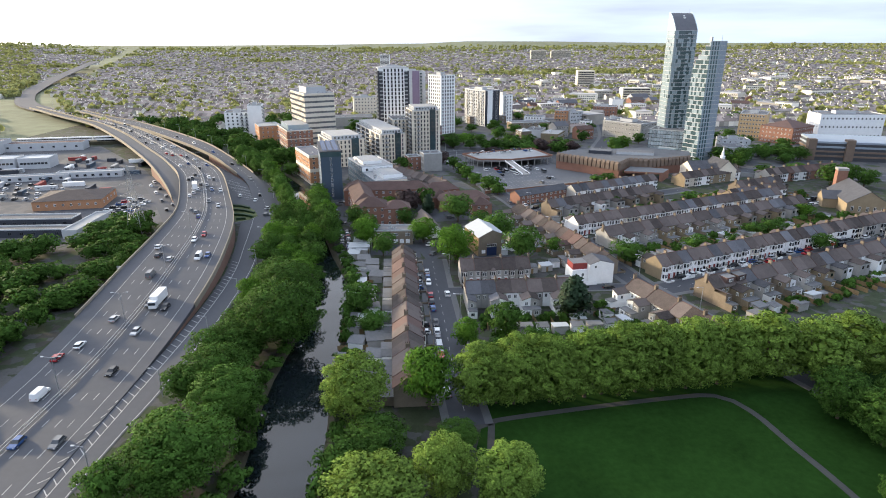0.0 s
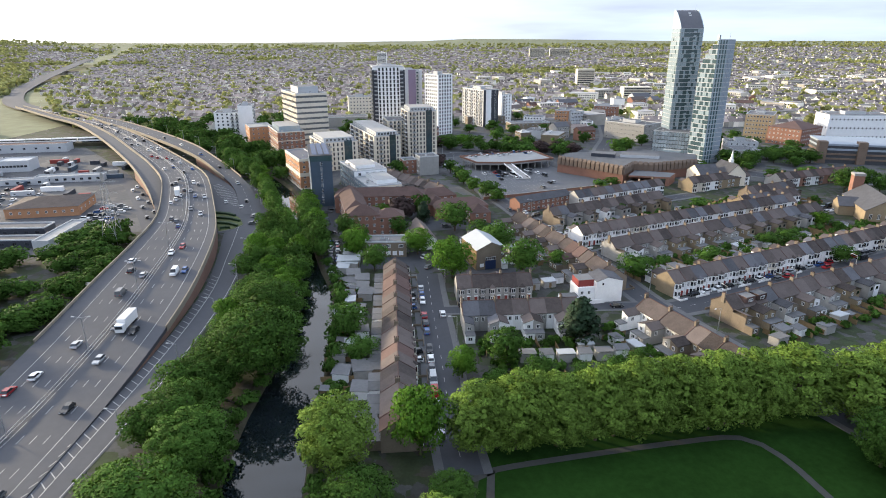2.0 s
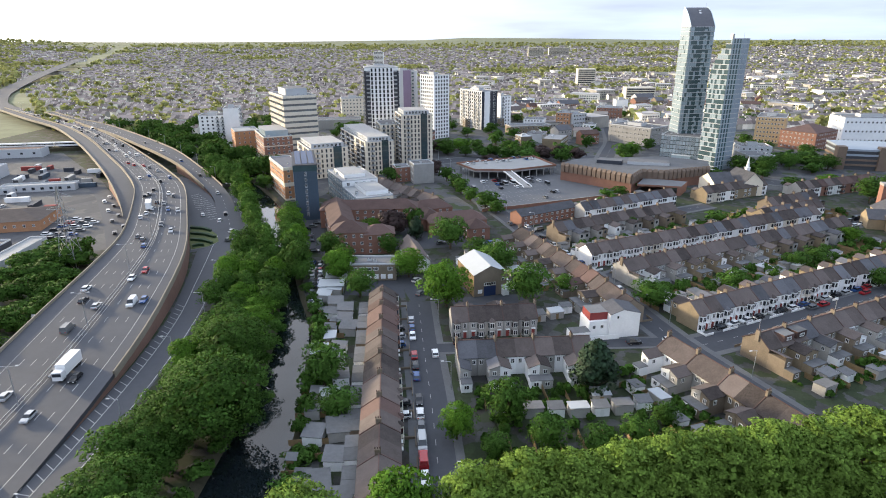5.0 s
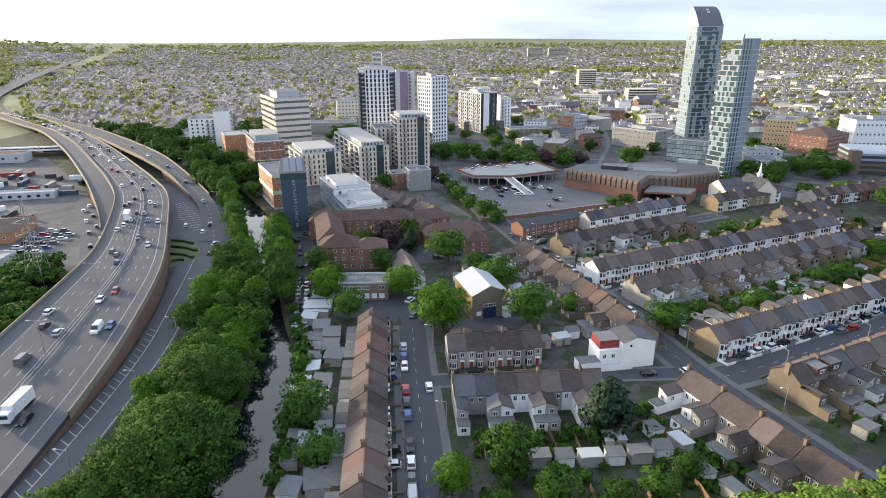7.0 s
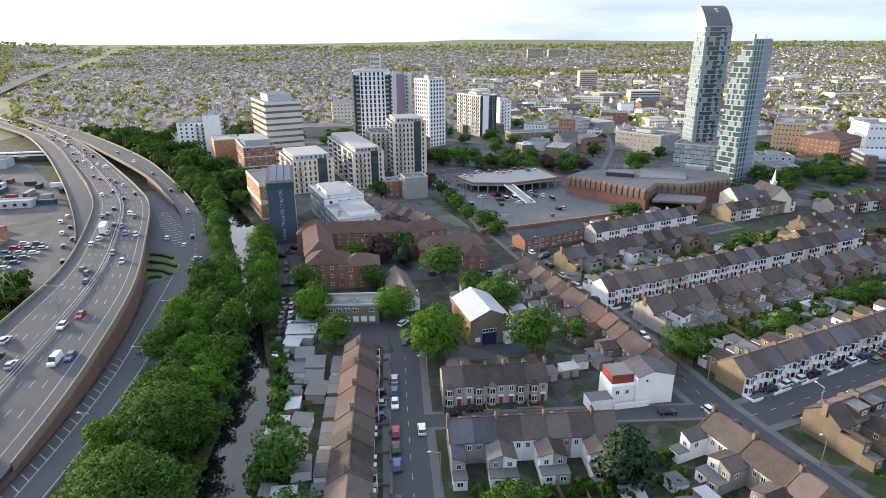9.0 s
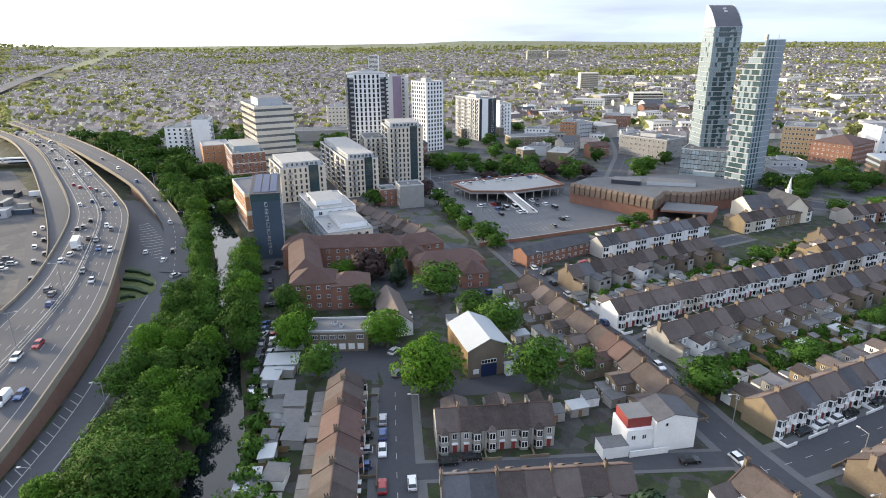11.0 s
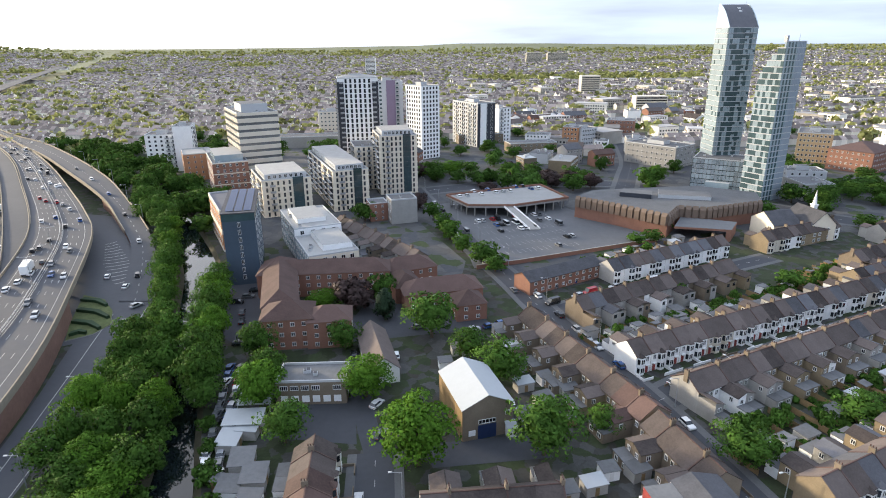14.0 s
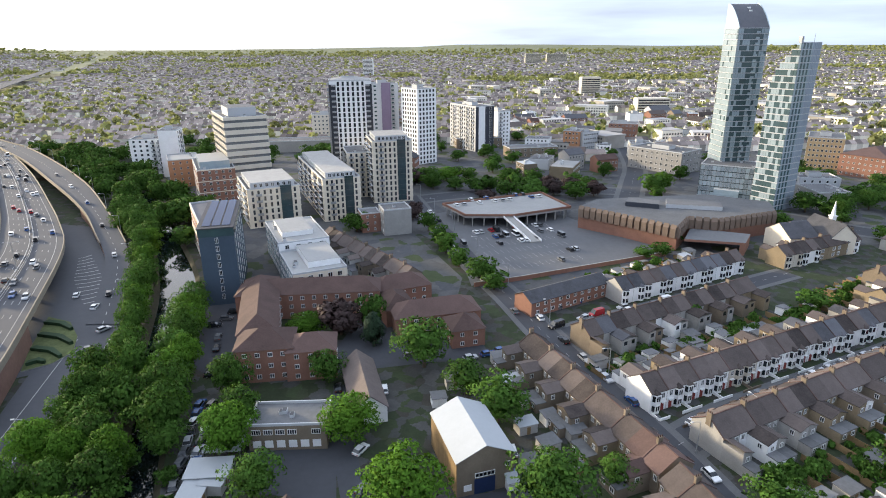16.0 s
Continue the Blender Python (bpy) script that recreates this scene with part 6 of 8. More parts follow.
# shopping hall, church, car park deck
mall = thing("shopping_hall", "brown ribbed-panel shopping hall on a red brick base", "building")
poly = [(72, 424), (88, 409), (106, 389), (116, 404), (128, 400), (160, 412), (166, 430), (142, 446), (84, 438)]
b = MB(); b.prism(poly, 0, 6.2); part("base_wall", b, M["redbrick"], mall)
b = MB(); b.prism(poly, 6.2, 10.6, 0, 1); part("upper_wall", b, [M["ribbed"], M["flat"]], mall)
rib = MB(); rib.box(-1.25, -0.9, 5.6, 1.25, 0, 9.6); rib.face(((-1.25, -0.9, 9.6), (1.25, -0.9, 9.6), (1.25, 0.2, 11.2), (-1.25, 0.2, 11.2))); rib.face(((-1.25, -0.9, 9.6), (-1.25, 0.2, 11.2), (-1.25, 0.2, 9.6))); rib.face(((1.25, -0.9, 9.6), (1.25, 0.2, 9.6), (1.25, 0.2, 11.2)))
rib_me = rib.mesh("cladding_panel", M["ribbed"])
for k in range(5):
    p, q = Vector(poly[k]), Vector(poly[k + 1])
    t = (q - p).normalized(); n = int((q - p).length / 3.0)
    for i in range(n):
        c = p + t * ((i + 0.5) * (q - p).length / n)
        part("cladding_panel", rib_me, None, mall, at=Matrix.Translation((c.x, c.y, 0)) @ Matrix.Rotation(math.atan2(t.y, t.x), 4, 'Z'))
b = MB(); b.prism([(112, 420), (136, 414), (139, 424), (116, 431)], 10.6, 12.4, 0, 1); part("plant_room", b, [M["greyclad"], M["flat"]], mall)
b = MB(); b.prism([(94, 424), (108, 418), (111, 426), (98, 432)], 10.6, 12.8, 0, 1); part("plant_room", b, [M["charcoal"], M["flat"]], mall)
b = MB(); b.prism([(109, 388), (132, 382), (140, 394), (118, 404)], 4.6, 5.6, 1, 0); b.prism([(130, 382.5), (132, 382), (140, 394), (138, 395)], 0, 4.6, 1)
part("entrance_canopy", b, [M["flat"], M["redbrick"]], mall, "flat grey canopy over the entrance")
ch = thing("church_hall", "pale brick church hall with grey roofs and a white spire", "church", Matrix.Translation((151, 383, 0)) @ Matrix.Rotation(radians(8), 4, 'Z'))
def gabled(parent, x0, y0, x1, y1, z, rise_, wall, roof, turn=False):
    b, r = MB(), MB()
    if turn:
        rm = Matrix.Translation((x0, y1, 0)) @ Matrix.Rotation(radians(-90), 4, 'Z')
        X1, Y1 = y1 - y0, x1 - x0
    else:
        rm, X1, Y1 = Matrix.Translation((x0, y0, 0)), x1 - x0, y1 - y0
    b.box(0, 0, 0, X1, Y1, z)
    for x in (0, X1):
        q = [(x, 0, z), (x, Y1, z), (x, Y1 / 2, z + rise_)]
        b.face(q if x else q[::-1])
    part("wall", b, M[wall], parent, at=rm)
    r.gable(-0.3, 0, X1 + 0.3, Y1, z, rise_, 0.4)
    part("roof", r, M[roof], parent, at=rm)
gabled(ch, 0, 0, 13, 16, 7, 4.5, "cladding", "slate")
gabled(ch, 15, -4, 27, 14, 7.5, 5.5, "cladding", "slate", True)
gabled(ch, 10, 8, 30, 20, 6, 4, "cladding", "slate")
facade(ch, Matrix.Identity(4), 13, 7, 2, 4, (1.1, 1.6)); facade(ch, Matrix.Translation((15, -4, 0)), 12, 7, 2, 2, (0.8, 1.8))
b = MB(); b.box(21.0, 4.0, 11, 23, 6.0, 14.5); b.tube((22, 5, 14.5), (22, 5, 21), 1.0, 0.05, 8); b.box(20.7, 3.7, 14.3, 23.3, 6.3, 14.6)
part("spire", b, M["white"], ch, "slim white spire")
dk = thing("car_park_deck", "pale concrete parking deck on columns above the car park", "car park deck")
dp = [(7, 449), (62, 472), (72, 441), (41, 426), (18, 427)]
b = MB(); b.prism(dp, 4.4, 5.4, 0, 1); part("deck", b, [M["concrete"], M["paleroof"]], dk)
b = MB()
for k in range(5):
    p, q = Vector((*dp[k], 0)), Vector((*dp[(k + 1) % 5], 0))
    t = (q - p).normalized(); nn = Vector((t.y, -t.x, 0)) * 0.25
    b.prism([(p - nn).xy, (q - nn).xy, (q + nn).xy, (p + nn).xy], 5.4, 6.4)
part("parapet", b, M["redbrick"], dk)
for k in range(5):
    p, q = Vector(dp[k]), Vector(dp[(k + 1) % 5])
    for i in range(int((q - p).length / 5)):
        c = p.lerp(q, (i + 0.5) / int((q - p).length / 5)).lerp(Vector((40, 445)), 0.03)
        cb = MB(); cb.box(c.x - 0.25, c.y - 0.25, 0, c.x + 0.25, c.y + 0.25, 4.4)
        part("column", cb, M["concrete"], dk)
b = MB(); b.slab([(36, 427, 4.6), (41, 426.5, 4.6), (51, 402, 0.1), (46, 401, 0.1)][::-1], 0.5); part("ramp", b, M["concrete"], dk)
for o in ((36, 427, 46, 401), (41, 426.5, 51, 402)):
    b = MB(); b.slab([(o[0] - 0.15, o[1], 4.9), (o[0] + 0.15, o[1], 4.9), (o[2] + 0.15, o[3], 0.4), (o[2] - 0.15, o[3], 0.4)][::-1], 0.9); part("ramp_wall", b, M["white"], dk)
# red brick complex with hipped roofs
def hipped(parent, x, y, a, w, d, eave, rise_, wall, roof, nf, nl, nr, st=3):
    m = Matrix.Translation((x, y, 0)) @ Matrix.Rotation(radians(a), 4, 'Z')
    b = MB(); b.box(0, 0, 0, w, d, eave); wa = part("wall", b, M[wall], parent, at=m)
    r = MB(); r.hip(0, 0, w, d, eave, rise_); part("roof", r, M[roof], parent, at=m)
    F, L, R, B = faces(w, d)
    for f, ww, n in ((F, w, nf), (L, d, nl), (R, d, nr)):
        if n:
            facade(wa, f, ww, eave, st, n, (1.2, 1.3))
rc = thing("sheltered_housing", "red brick housing complex with brown hipped roofs", "building")
hipped(rc, -48, 286, 8, 15, 12, 9.5, 3.6, "redbrick", "redtile", 4, 3, 0)
hipped(rc, -35, 287, 8, 13, 10, 8.5, 3.2, "redbrick", "redtile", 3, 0, 2)
hipped(rc, -50, 295, 14, 11, 42, 9.5, 3.6, "redbrick", "redtile", 0, 10, 10)
hipped(rc, -60, 324, 5, 46, 11, 8.5, 3.6, "redbrick", "redtile", 12, 0, 0)
hipped(rc, -16, 332, 22, 20, 11, 6.0, 3.6, "redbrick", "redtile", 5, 0, 0, 2)
hipped(rc, -8, 312, 14, 27, 11, 5.8, 3.6, "redbrick", "redtile", 7, 0, 2, 2)
hipped(rc, 9, 304, 14, 10, 10, 5.6, 3.4, "redbrick", "redtile", 2, 2, 2, 2)
hipped(rc, -2, 322, 112, 14, 10, 5.8, 3.4, "redbrick", "redtile", 3, 0, 0, 2)
# hall with the white metal roof
ha = thing("warehouse_hall", "brown timber-clad hall with a white metal roof and navy door", "hall", Matrix.Translation((8.6, 243.5, 0)) @ Matrix.Rotation(radians(17), 4, 'Z'))
HW, HD = 12.0, 17.5
b = MB(); b.box(0, 0, 0, HW, HD, 8.2)
for y_ in (0, HD):
    q = [(0, y_, 8.2), (HW, y_, 8.2), (HW / 2, y_, 11.0)]
    b.face(q if not y_ else q[::-1])
part("wall", b, M["brown"], ha)
for k in range(24):
    b = MB(); b.box(-0.12, k * HD / 24 + 0.03, 0.05, 0, (k + 1) * HD / 24 - 0.03, 8.1); part("board", b, M["timber"], ha)
r = MB(); r.gable(0, 0, HD + 0.4, HW, 8.2, 2.8, 0.3, 0.15)
part("roof", r, M["metalroof"], ha, "white profiled metal roof", Matrix.Translation((0, HD + 0.2, 0)) @ Matrix.Rotation(radians(-90), 4, 'Z'))
b = MB(); b.box(3.6, -0.1, 0, 8.0, 0, 3.6); part("roller_door", b, M["bluedoor"], ha, "navy roller door")
part("window", window_mesh(4.2, 1.1, 4), None, ha, at=Matrix.Translation((5.8, 0, 3.9)))
part("window", window_mesh(1.0, 1.1), None, ha, at=Matrix.Translation((10.6, 0, 5.2)))
b = MB(); b.box(10.2, -1.8, 0, 12.4, -0.05, 2.3); b.slab([(9.9, -2.1, 2.3), (12.6, -2.1, 2.3), (12.6, -0.02, 3.4), (9.9, -0.02, 3.4)], 0.1, 1); part("porch", b, [M["white"], M["metalroof"]], ha)
b = MB(); b.box(1.4, -0.12, 1.2, 3.0, 0, 2.6); part("notice_board", b, M["white"], ha)
# white cottage row, flat-roofed offices, white end house, long brick flats
wc = thing("cottage_row", "long white cottage row under brown tiles", "house", Matrix.Translation((-7, 269, 0)) @ Matrix.Rotation(radians(105), 4, 'Z'))
gabled(wc, 0, 0, 23, 8, 4.2, 3.4, "white", "tile")
facade(wc, faces(23, 8)[3], 23, 4.2, 1, 6, (1.0, 1.2), 0.4)
lf = block("office_building", "two-storey brown brick offices with white window panels", -36.5, 258.5, 2, 17, 9, 6.2, 2, "brown", 0, 0, 2, (1.2, 1.3), units=3, plant=False)
for k in range(6):
    if k != 4:
        part("window", window_mesh(2.0, 1.3, 3), None, lf, at=Matrix.Translation((1.8 + k * 2.6, 0, 4.1)))
    b = MB(); b.box(0.9 + k * 2.6, -0.08, 0.8, 2.7 + k * 2.6, 0, 2.6); part("infill_panel", b, M["white"], lf)
wh = thing("end_house", "white rendered end house with a red dormer", "house", Matrix.Translation((47.5, 213.5, 0)) @ Matrix.Rotation(radians(10), 4, 'Z'))
b = MB(); b.prism([(0, 0), (9.5, 0), (9.5, 8), (0, 8)], 0, 7.6, 0, 1); b.face(((0, 0, 7.6), (9.5, 0, 7.6), (4, 0, 9.0)))
part("wall", b, [M["white"], M["slate"]], wh)
r = MB(); r.slab([(0, -0.1, 7.6), (4, -0.1, 9.0), (4, 8.2, 9.0), (0, 8.2, 7.6)][::-1], 0.15); r.slab([(4, -0.1, 9.0), (9.8, -0.1, 7.5), (9.8, 8.2, 7.5), (4, 8.2, 9.0)][::-1], 0.15); part("roof", r, M["slate"], wh)
b = MB(); b.box(-6, 1, 0, 0, 8, 5.4); part("rear_wing", b, M["white"], wh)
b = MB(); b.box(-5.6, 2, 5.4, -0.05, 7.6, 7.8, 0, 1); part("dormer", b, [M["redpaint"], M["flat"]], wh, "dark red tile-hung dormer")
b = MB(); b.box(-12, -0.5, 0, -6.05, 3.5, 2.9, 0, 1); b.box(-6, -0.9, 0, 3, -0.7, 1.6, 0); part("outhouse", b, [M["white"], M["flat"]], wh)
part("window", window_mesh(0.7, 0.9, 0), None, wh, at=Matrix.Translation((2.4, 0, 6.3)))
for x in (-4.5, -2.0):
    part("window", window_mesh(1.0, 1.2), None, wh, at=Matrix.Translation((x, 1, 3.0)))
bk = thing("brick_flats", "long low red brick flats under a grey tiled roof", "building", Matrix.Translation((35, 324.5, 0)) @ Matrix.Rotation(radians(30), 4, 'Z'))
gabled(bk, 0, 0, 34, 9, 5.2, 2.2, "redbrick", "slate")
facade(bk, Matrix.Identity(4), 34, 5.2, 2, 10, (1.3, 1.2), 0.2)
# industrial yards west of the motorway
iw = thing("trade_warehouse", "low brown-roofed brick trade warehouse", "building", Matrix.Translation((-224, 314, 0)) @ Matrix.Rotation(radians(12), 4, 'Z'))
hipped(iw, 0, 0, 0, 34, 26, 5.0, 3.0, "orange", "tile", 8, 0, 4, 1)
for k, (x, y, w, d, h, rf, lab) in enumerate(((-226, 284, 40, 9, 4.0, "flat", "row of dark grey storage units with flat roofs"), (-224, 268, 44, 7, 3.5, "flat", "row of dark grey storage units with flat roofs"), (-180, 268, 7, 32, 3.5, "paleroof", "long open shelter with a pale roof"),
    (-330, 420, 22, 16, 7, "metalroof", "white and blue industrial shed"), (-306, 424, 20, 16, 7, "metalroof", "white and blue industrial shed"), (-300, 380, 50, 7, 3, "paleroof", "row of pale parked trailers and sheds"), (-420, 470, 60, 24, 9, "slate", "dark industrial shed with a slate roof"), (-375, 490, 70, 14, 6, "redtile", "long dull red depot building"), (-260, 392, 40, 8, 3.5, "paleroof", "low pale lock-up units"))):
    block("storage_building", lab, x, y, 12 if k > 2 else 3, w, d, h, 1, "charcoal" if k < 2 else "greyclad", 8 if k != 2 else 0, 0, 0, (1.8, 1.4), roof=rf, units=0, plant=False, fr="darkmetal")
tn = thing("commuter_train", "white commuter train standing on the railway", "train", Matrix.Translation((-372, 519, 0)) @ Matrix.Rotation(radians(12), 4, 'Z'))
for k in range(5):
    b = MB(); b.box(k * 20 + 0.4, 0, 3.6, k * 20 + 19.6, 2.8, 6.8); b.box(k * 20 + 0.4, -0.02, 5.0, k * 20 + 19.6, 2.82, 5.9, 1); b.box(k * 20 + 3, 0.4, 2.6, k * 20 + 17, 2.4, 3.6, 1)
    part("carriage", b, [M["white"], M["glass"]], tn)
b = MB(); b.box(-40, -4, 0, 150, 8, 2.6); tagged(part("railway_embankment", b, M["bank"], at=tn.matrix_basis.copy()), "dark railway embankment", "embankment", kind="structure")
# town centre
for x, y, a, w, d, h, st, wall, nf, nl, lab in ((77, 650, -20, 20, 14, 9, 3, "white", 6, 0, "white flat-roofed shop building"), (109, 650, -25, 14, 16, 15, 4, "orange", 4, 3, "orange brick and glass office building"), (124, 643, 30, 18, 14, 14, 4, "greyclad", 8, 0, "grey finned office building"),
    (166, 541, 40, 26, 40, 14.5, 4, "pebble", 5, 10, "grey banded office building"), (201, 771, 0, 14, 14, 15, 4, "white", 0, 0, "plain white box on the high street"), (263, 566, -32, 22, 32, 21, 6, "yellow", 8, 9, "ochre brick office block with dark window bands"), (166, 720, -20, 26, 18, 12, 3, "redbrick", 7, 4, "red brick shop building on the high street"),
    (326, 548, -5, 54, 24, 22, 3, "white", 16, 5, "white office building with tall windows"), (204, 452, 0, 17, 22, 9, 2, "pebble", 4, 3, "grey stone villa with small windows"), (212, 484, -10, 22, 16, 10, 3, "greyclad", 5, 3, "pale blue low office"),
    (150, 600, -10, 16, 16, 12, 3, "cream", 4, 3, "cream corner shop building"), (20, 655, 10, 40, 16, 8, 2, "brown", 8, 3, "old red brick pub building"), (60, 610, 12, 40, 16, 7, 2, "brown", 8, 0, "brown brick shop row"), (390, 540, -60, 50, 30, 15, 4, "cream", 10, 5, "cream shop building with a flat roof")):
    block("town_building", lab, x, y, a, w, d, h, st, wall, nf, nl, 0, (1.4, 1.6), units=3, plant=h > 9)

rb_ = thing("college_building", "large red brick building under a red-brown hipped roof", "building")
hipped(rb_, 271, 541, -56, 28, 34, 14, 5, "redbrick", "redtile", 8, 9, 9, 4)
mp = thing("multi_storey_car_park", "long brown multi-storey car park with pale blue parapets", "car park", Matrix.Translation((268, 453, 0)) @ Matrix.Rotation(radians(-15), 4, 'Z'))
b = MB(); b.box(0.5, 0.5, 0, 63.5, 39.5, 13, 0, 1); part("core", b, [M["darkmetal"], M["flat"]], mp)
for k in range(4):
    b = MB(); b.box(0, 0, 2.6 + k * 3.3, 64, 40, 3.9 + k * 3.3, 0); part("deck_parapet", b, M["steelclad" if k > 1 else "ribbed"], mp)
for x in (-5, 20):
    b = MB(); b.box(x, -1.5, 0, x + 5.5, 5, 15.5); part("stair_tower", b, M["ribbed"], mp)
hl = thing("brick_hall", "brown brick hall with grey roofs and a square tower", "church", Matrix.Translation((199, 305, 0)) @ Matrix.Rotation(radians(-16), 4, 'Z'))
gabled(hl, 0, 0, 19, 34, 6.5, 6, "brick", "slate", True)
gabled(hl, -7, 14, 2, 24, 5, 3.5, "brick", "slate")
b = MB(); b.box(4, 35, 0, 9, 40, 17); b.box(3.8, 34.8, 16.2, 9.2, 40.2, 17.4, 1); part("bell_tower", b, [M["redbrick"], M["concrete"]], hl, "square red brick tower")
for k in range(5):
    part("window", window_mesh(1.2, 2.4), None, hl, at=Matrix.Translation((2.5 + k * 3.4, 0, 2.4)))
for x, y, h_, r_ in ((228, 366, 13, 7), (238, 370, 14, 8), (247, 364, 12, 7), (232, 452, 11, 6), (246, 450, 10, 7), (258, 452, 10, 7), (207, 437, 12, 6), (214, 446, 11, 6)):
    tree("mid", x, y, h_, r_)

# small shops and houses filling the town centre
shop_rng = random.Random(77)
TAKEN = [(92, 655, 20), (115, 655, 16), (133, 650, 18), (170, 560, 32), (205, 775, 16), (275, 570, 30), (300, 545, 34), (352, 560, 40), (300, 470, 44), (212, 462, 20), (222, 490, 18), (158, 606, 16), (40, 662, 26), (80, 618, 26), (415, 545, 40), (180, 500, 34), (180, 728, 18),
    (-45, 540, 24), (-36, 620, 20), (-8, 600, 20), (35, 660, 30), (62, 678, 16), (-95, 698, 20), (-112, 650, 36), (-100, 515, 40), (-20, 485, 30), (-195, 565, 24), (-150, 525, 24), (265, 905, 24)]
HIGH_ST = [(110, 470), (128, 520), (145, 570), (160, 640), (185, 760), (230, 900)]
def on_high_street(x, y):
    for (x0, y0), (x1, y1) in zip(HIGH_ST, HIGH_ST[1:]):
        if y0 <= y <= y1:
            return abs(x - (x0 + (x1 - x0) * (y - y0) / (y1 - y0))) < 15
    return False
def town_shop(x, y, a, w, d, h):
    wall = shop_rng.choice(("redbrick", "brown", "cream", "white", "pebble", "brick", "redbrick", "greyclad"))
    lab = {"redbrick": "red brick", "brown": "brown brick", "cream": "cream rendered", "white": "white painted", "pebble": "grey rendered", "brick": "yellow brick", "greyclad": "grey clad"}[wall]
    pitched = shop_rng.random() < 0.5
    ob = thing("town_shop", f"small {lab} town shop with a {'pitched' if pitched else 'flat'} roof", "building", Matrix.Translation((x, y, 0)) @ Matrix.Rotation(radians(a), 4, 'Z') @ Matrix.Translation((-w / 2, -d / 2, 0)))
    b = MB(); b.box(0, 0, 0, w, d, h)
    if pitched:
        for x_ in (0, w):
            q = [(x_, 0, h), (x_, d, h), (x_, d / 2, h + d * 0.3)]
            b.face(q if x_ else q[::-1])
        b.gable(-0.2, 0, w + 0.2, d, h, d * 0.3, 0.3, 0.2, 1)
    else:
        b.box(0.3, 0.3, h, w - 0.3, d - 0.3, h + 0.2, 1)
        for k in range(3):
            u, v = shop_rng.uniform(1, w - 3), shop_rng.uniform(1, d - 3)
            b.box(u, v, h + 0.2, u + 1.6, v + 1.4, h + shop_rng.uniform(0.9, 2.0), 2)
    part("wall", b, [M[wall], M[shop_rng.choice(("tile", "slate", "redtile")) if pitched else shop_rng.choice(("flat", "paleroof", "flat", "metalroof"))], M["greyclad"]], ob)
    n, st = int(w / 2.6), max(1, int(h / 3.2))
    units = [((k + 0.5) * w / n, 1.3, 1.0 + s * h / st, 1.6) for s in range(st) for k in range(n)]
    tagged(part("window_grid", *row_of(units), ob), kind="stuff")
count = 0
while count < 105:
    y = shop_rng.uniform(512, 860)
    x = shop_rng.uniform(-60 if y > 560 else 60, 150 + (y - 470) * 0.75)
    w, d, h = shop_rng.uniform(10, 26), shop_rng.uniform(9, 16), shop_rng.uniform(5.5, 11)
    r = max(w, d) * 0.55
    count += 1
    if on_high_street(x, y) or any(math.hypot(x - p, y - q) < r + t for p, q, t in TAKEN):
        continue
    TAKEN.append((x, y, r))
    town_shop(x, y, shop_rng.choice((18, -15, 24, 70, -70)) + shop_rng.uniform(-5, 5), w, d, h)
for k in range(60):
    x, y = shop_rng.uniform(-60, 330), shop_rng.uniform(505, 760)
    if not on_high_street(x, y) and all(math.hypot(x - p, y - q) > t * 0.9 for p, q, t in TAKEN):
        tree("far", x, y, shop_rng.uniform(6, 11), shop_rng.uniform(4, 6.5))

# containers and plant in the yards
box_rng = random.Random(13)
for k in range(60):
    x, y = box_rng.uniform(-330, -185), box_rng.uniform(330, 470)
    if -250 < x < -185 and y < 345 or x > -215 and y > 380 or (-335 < x < -280 and 415 < y < 445):
        continue
    w, h = box_rng.choice((6, 12)), 2.6
    ob = thing("storage_container", "weathered steel storage container in the yard", "container", Matrix.Translation((x, y, 0.03)) @ Matrix.Rotation(radians(box_rng.choice((12, 102))), 4, 'Z'), "yard containers")
    b = MB(); b.box(0, 0, 0, w, 2.4, h)
    part("body", b, M[box_rng.choice(("white", "blue", "charcoal", "greyclad", "redpaint", "paleroof"))], ob)
    b = MB(); b.box(-0.06, 0.1, 0.15, 0, 2.3, 2.45); part("door", b, M["darkmetal"], ob)
sg = thing("road_sign", "white road sign board beside the motorway", "sign", Matrix.Translation((-130, 222.5, 0)))
b = MB(); b.box(-1.0, -0.05, 1.8, 1.0, 0.05, 4.0); part("board", b, M["white"], sg)
for x in (-0.6, 0.6):
    b = MB(); b.tube((x, 0.1, 0), (x, 0.1, 3.9), 0.06, 0.06, 6); part("post", b, M["steel"], sg)

# wall along the car park's edge
bw = thing("boundary_wall", "low red-brown brick wall along the car park", "wall")
for k, (x0, y0, x1, y1) in enumerate(((18, 351, 36, 357), (36, 357, 58, 366), (58, 366, 80, 375), (80, 375, 100, 383))):
    t = Vector((x1 - x0, y1 - y0, 0)); n = Vector((t.y, -t.x, 0)).normalized() * 0.15
    b = MB(); p, q = Vector((x0, y0, 0)), Vector((x1, y1, 0))
    b.prism([(p - n).xy, (q - n * 1.0).xy, (q + n).xy, (p + n).xy], 0, 1.7)
    part("wall_run", b, M["redbrick"], bw)
    b = MB(); b.prism([(p - n * 1.5).xy, (q - n * 1.5).xy, (q + n * 1.5).xy, (p + n * 1.5).xy], 1.7, 1.82)
    part("coping", b, M["concrete"], bw)

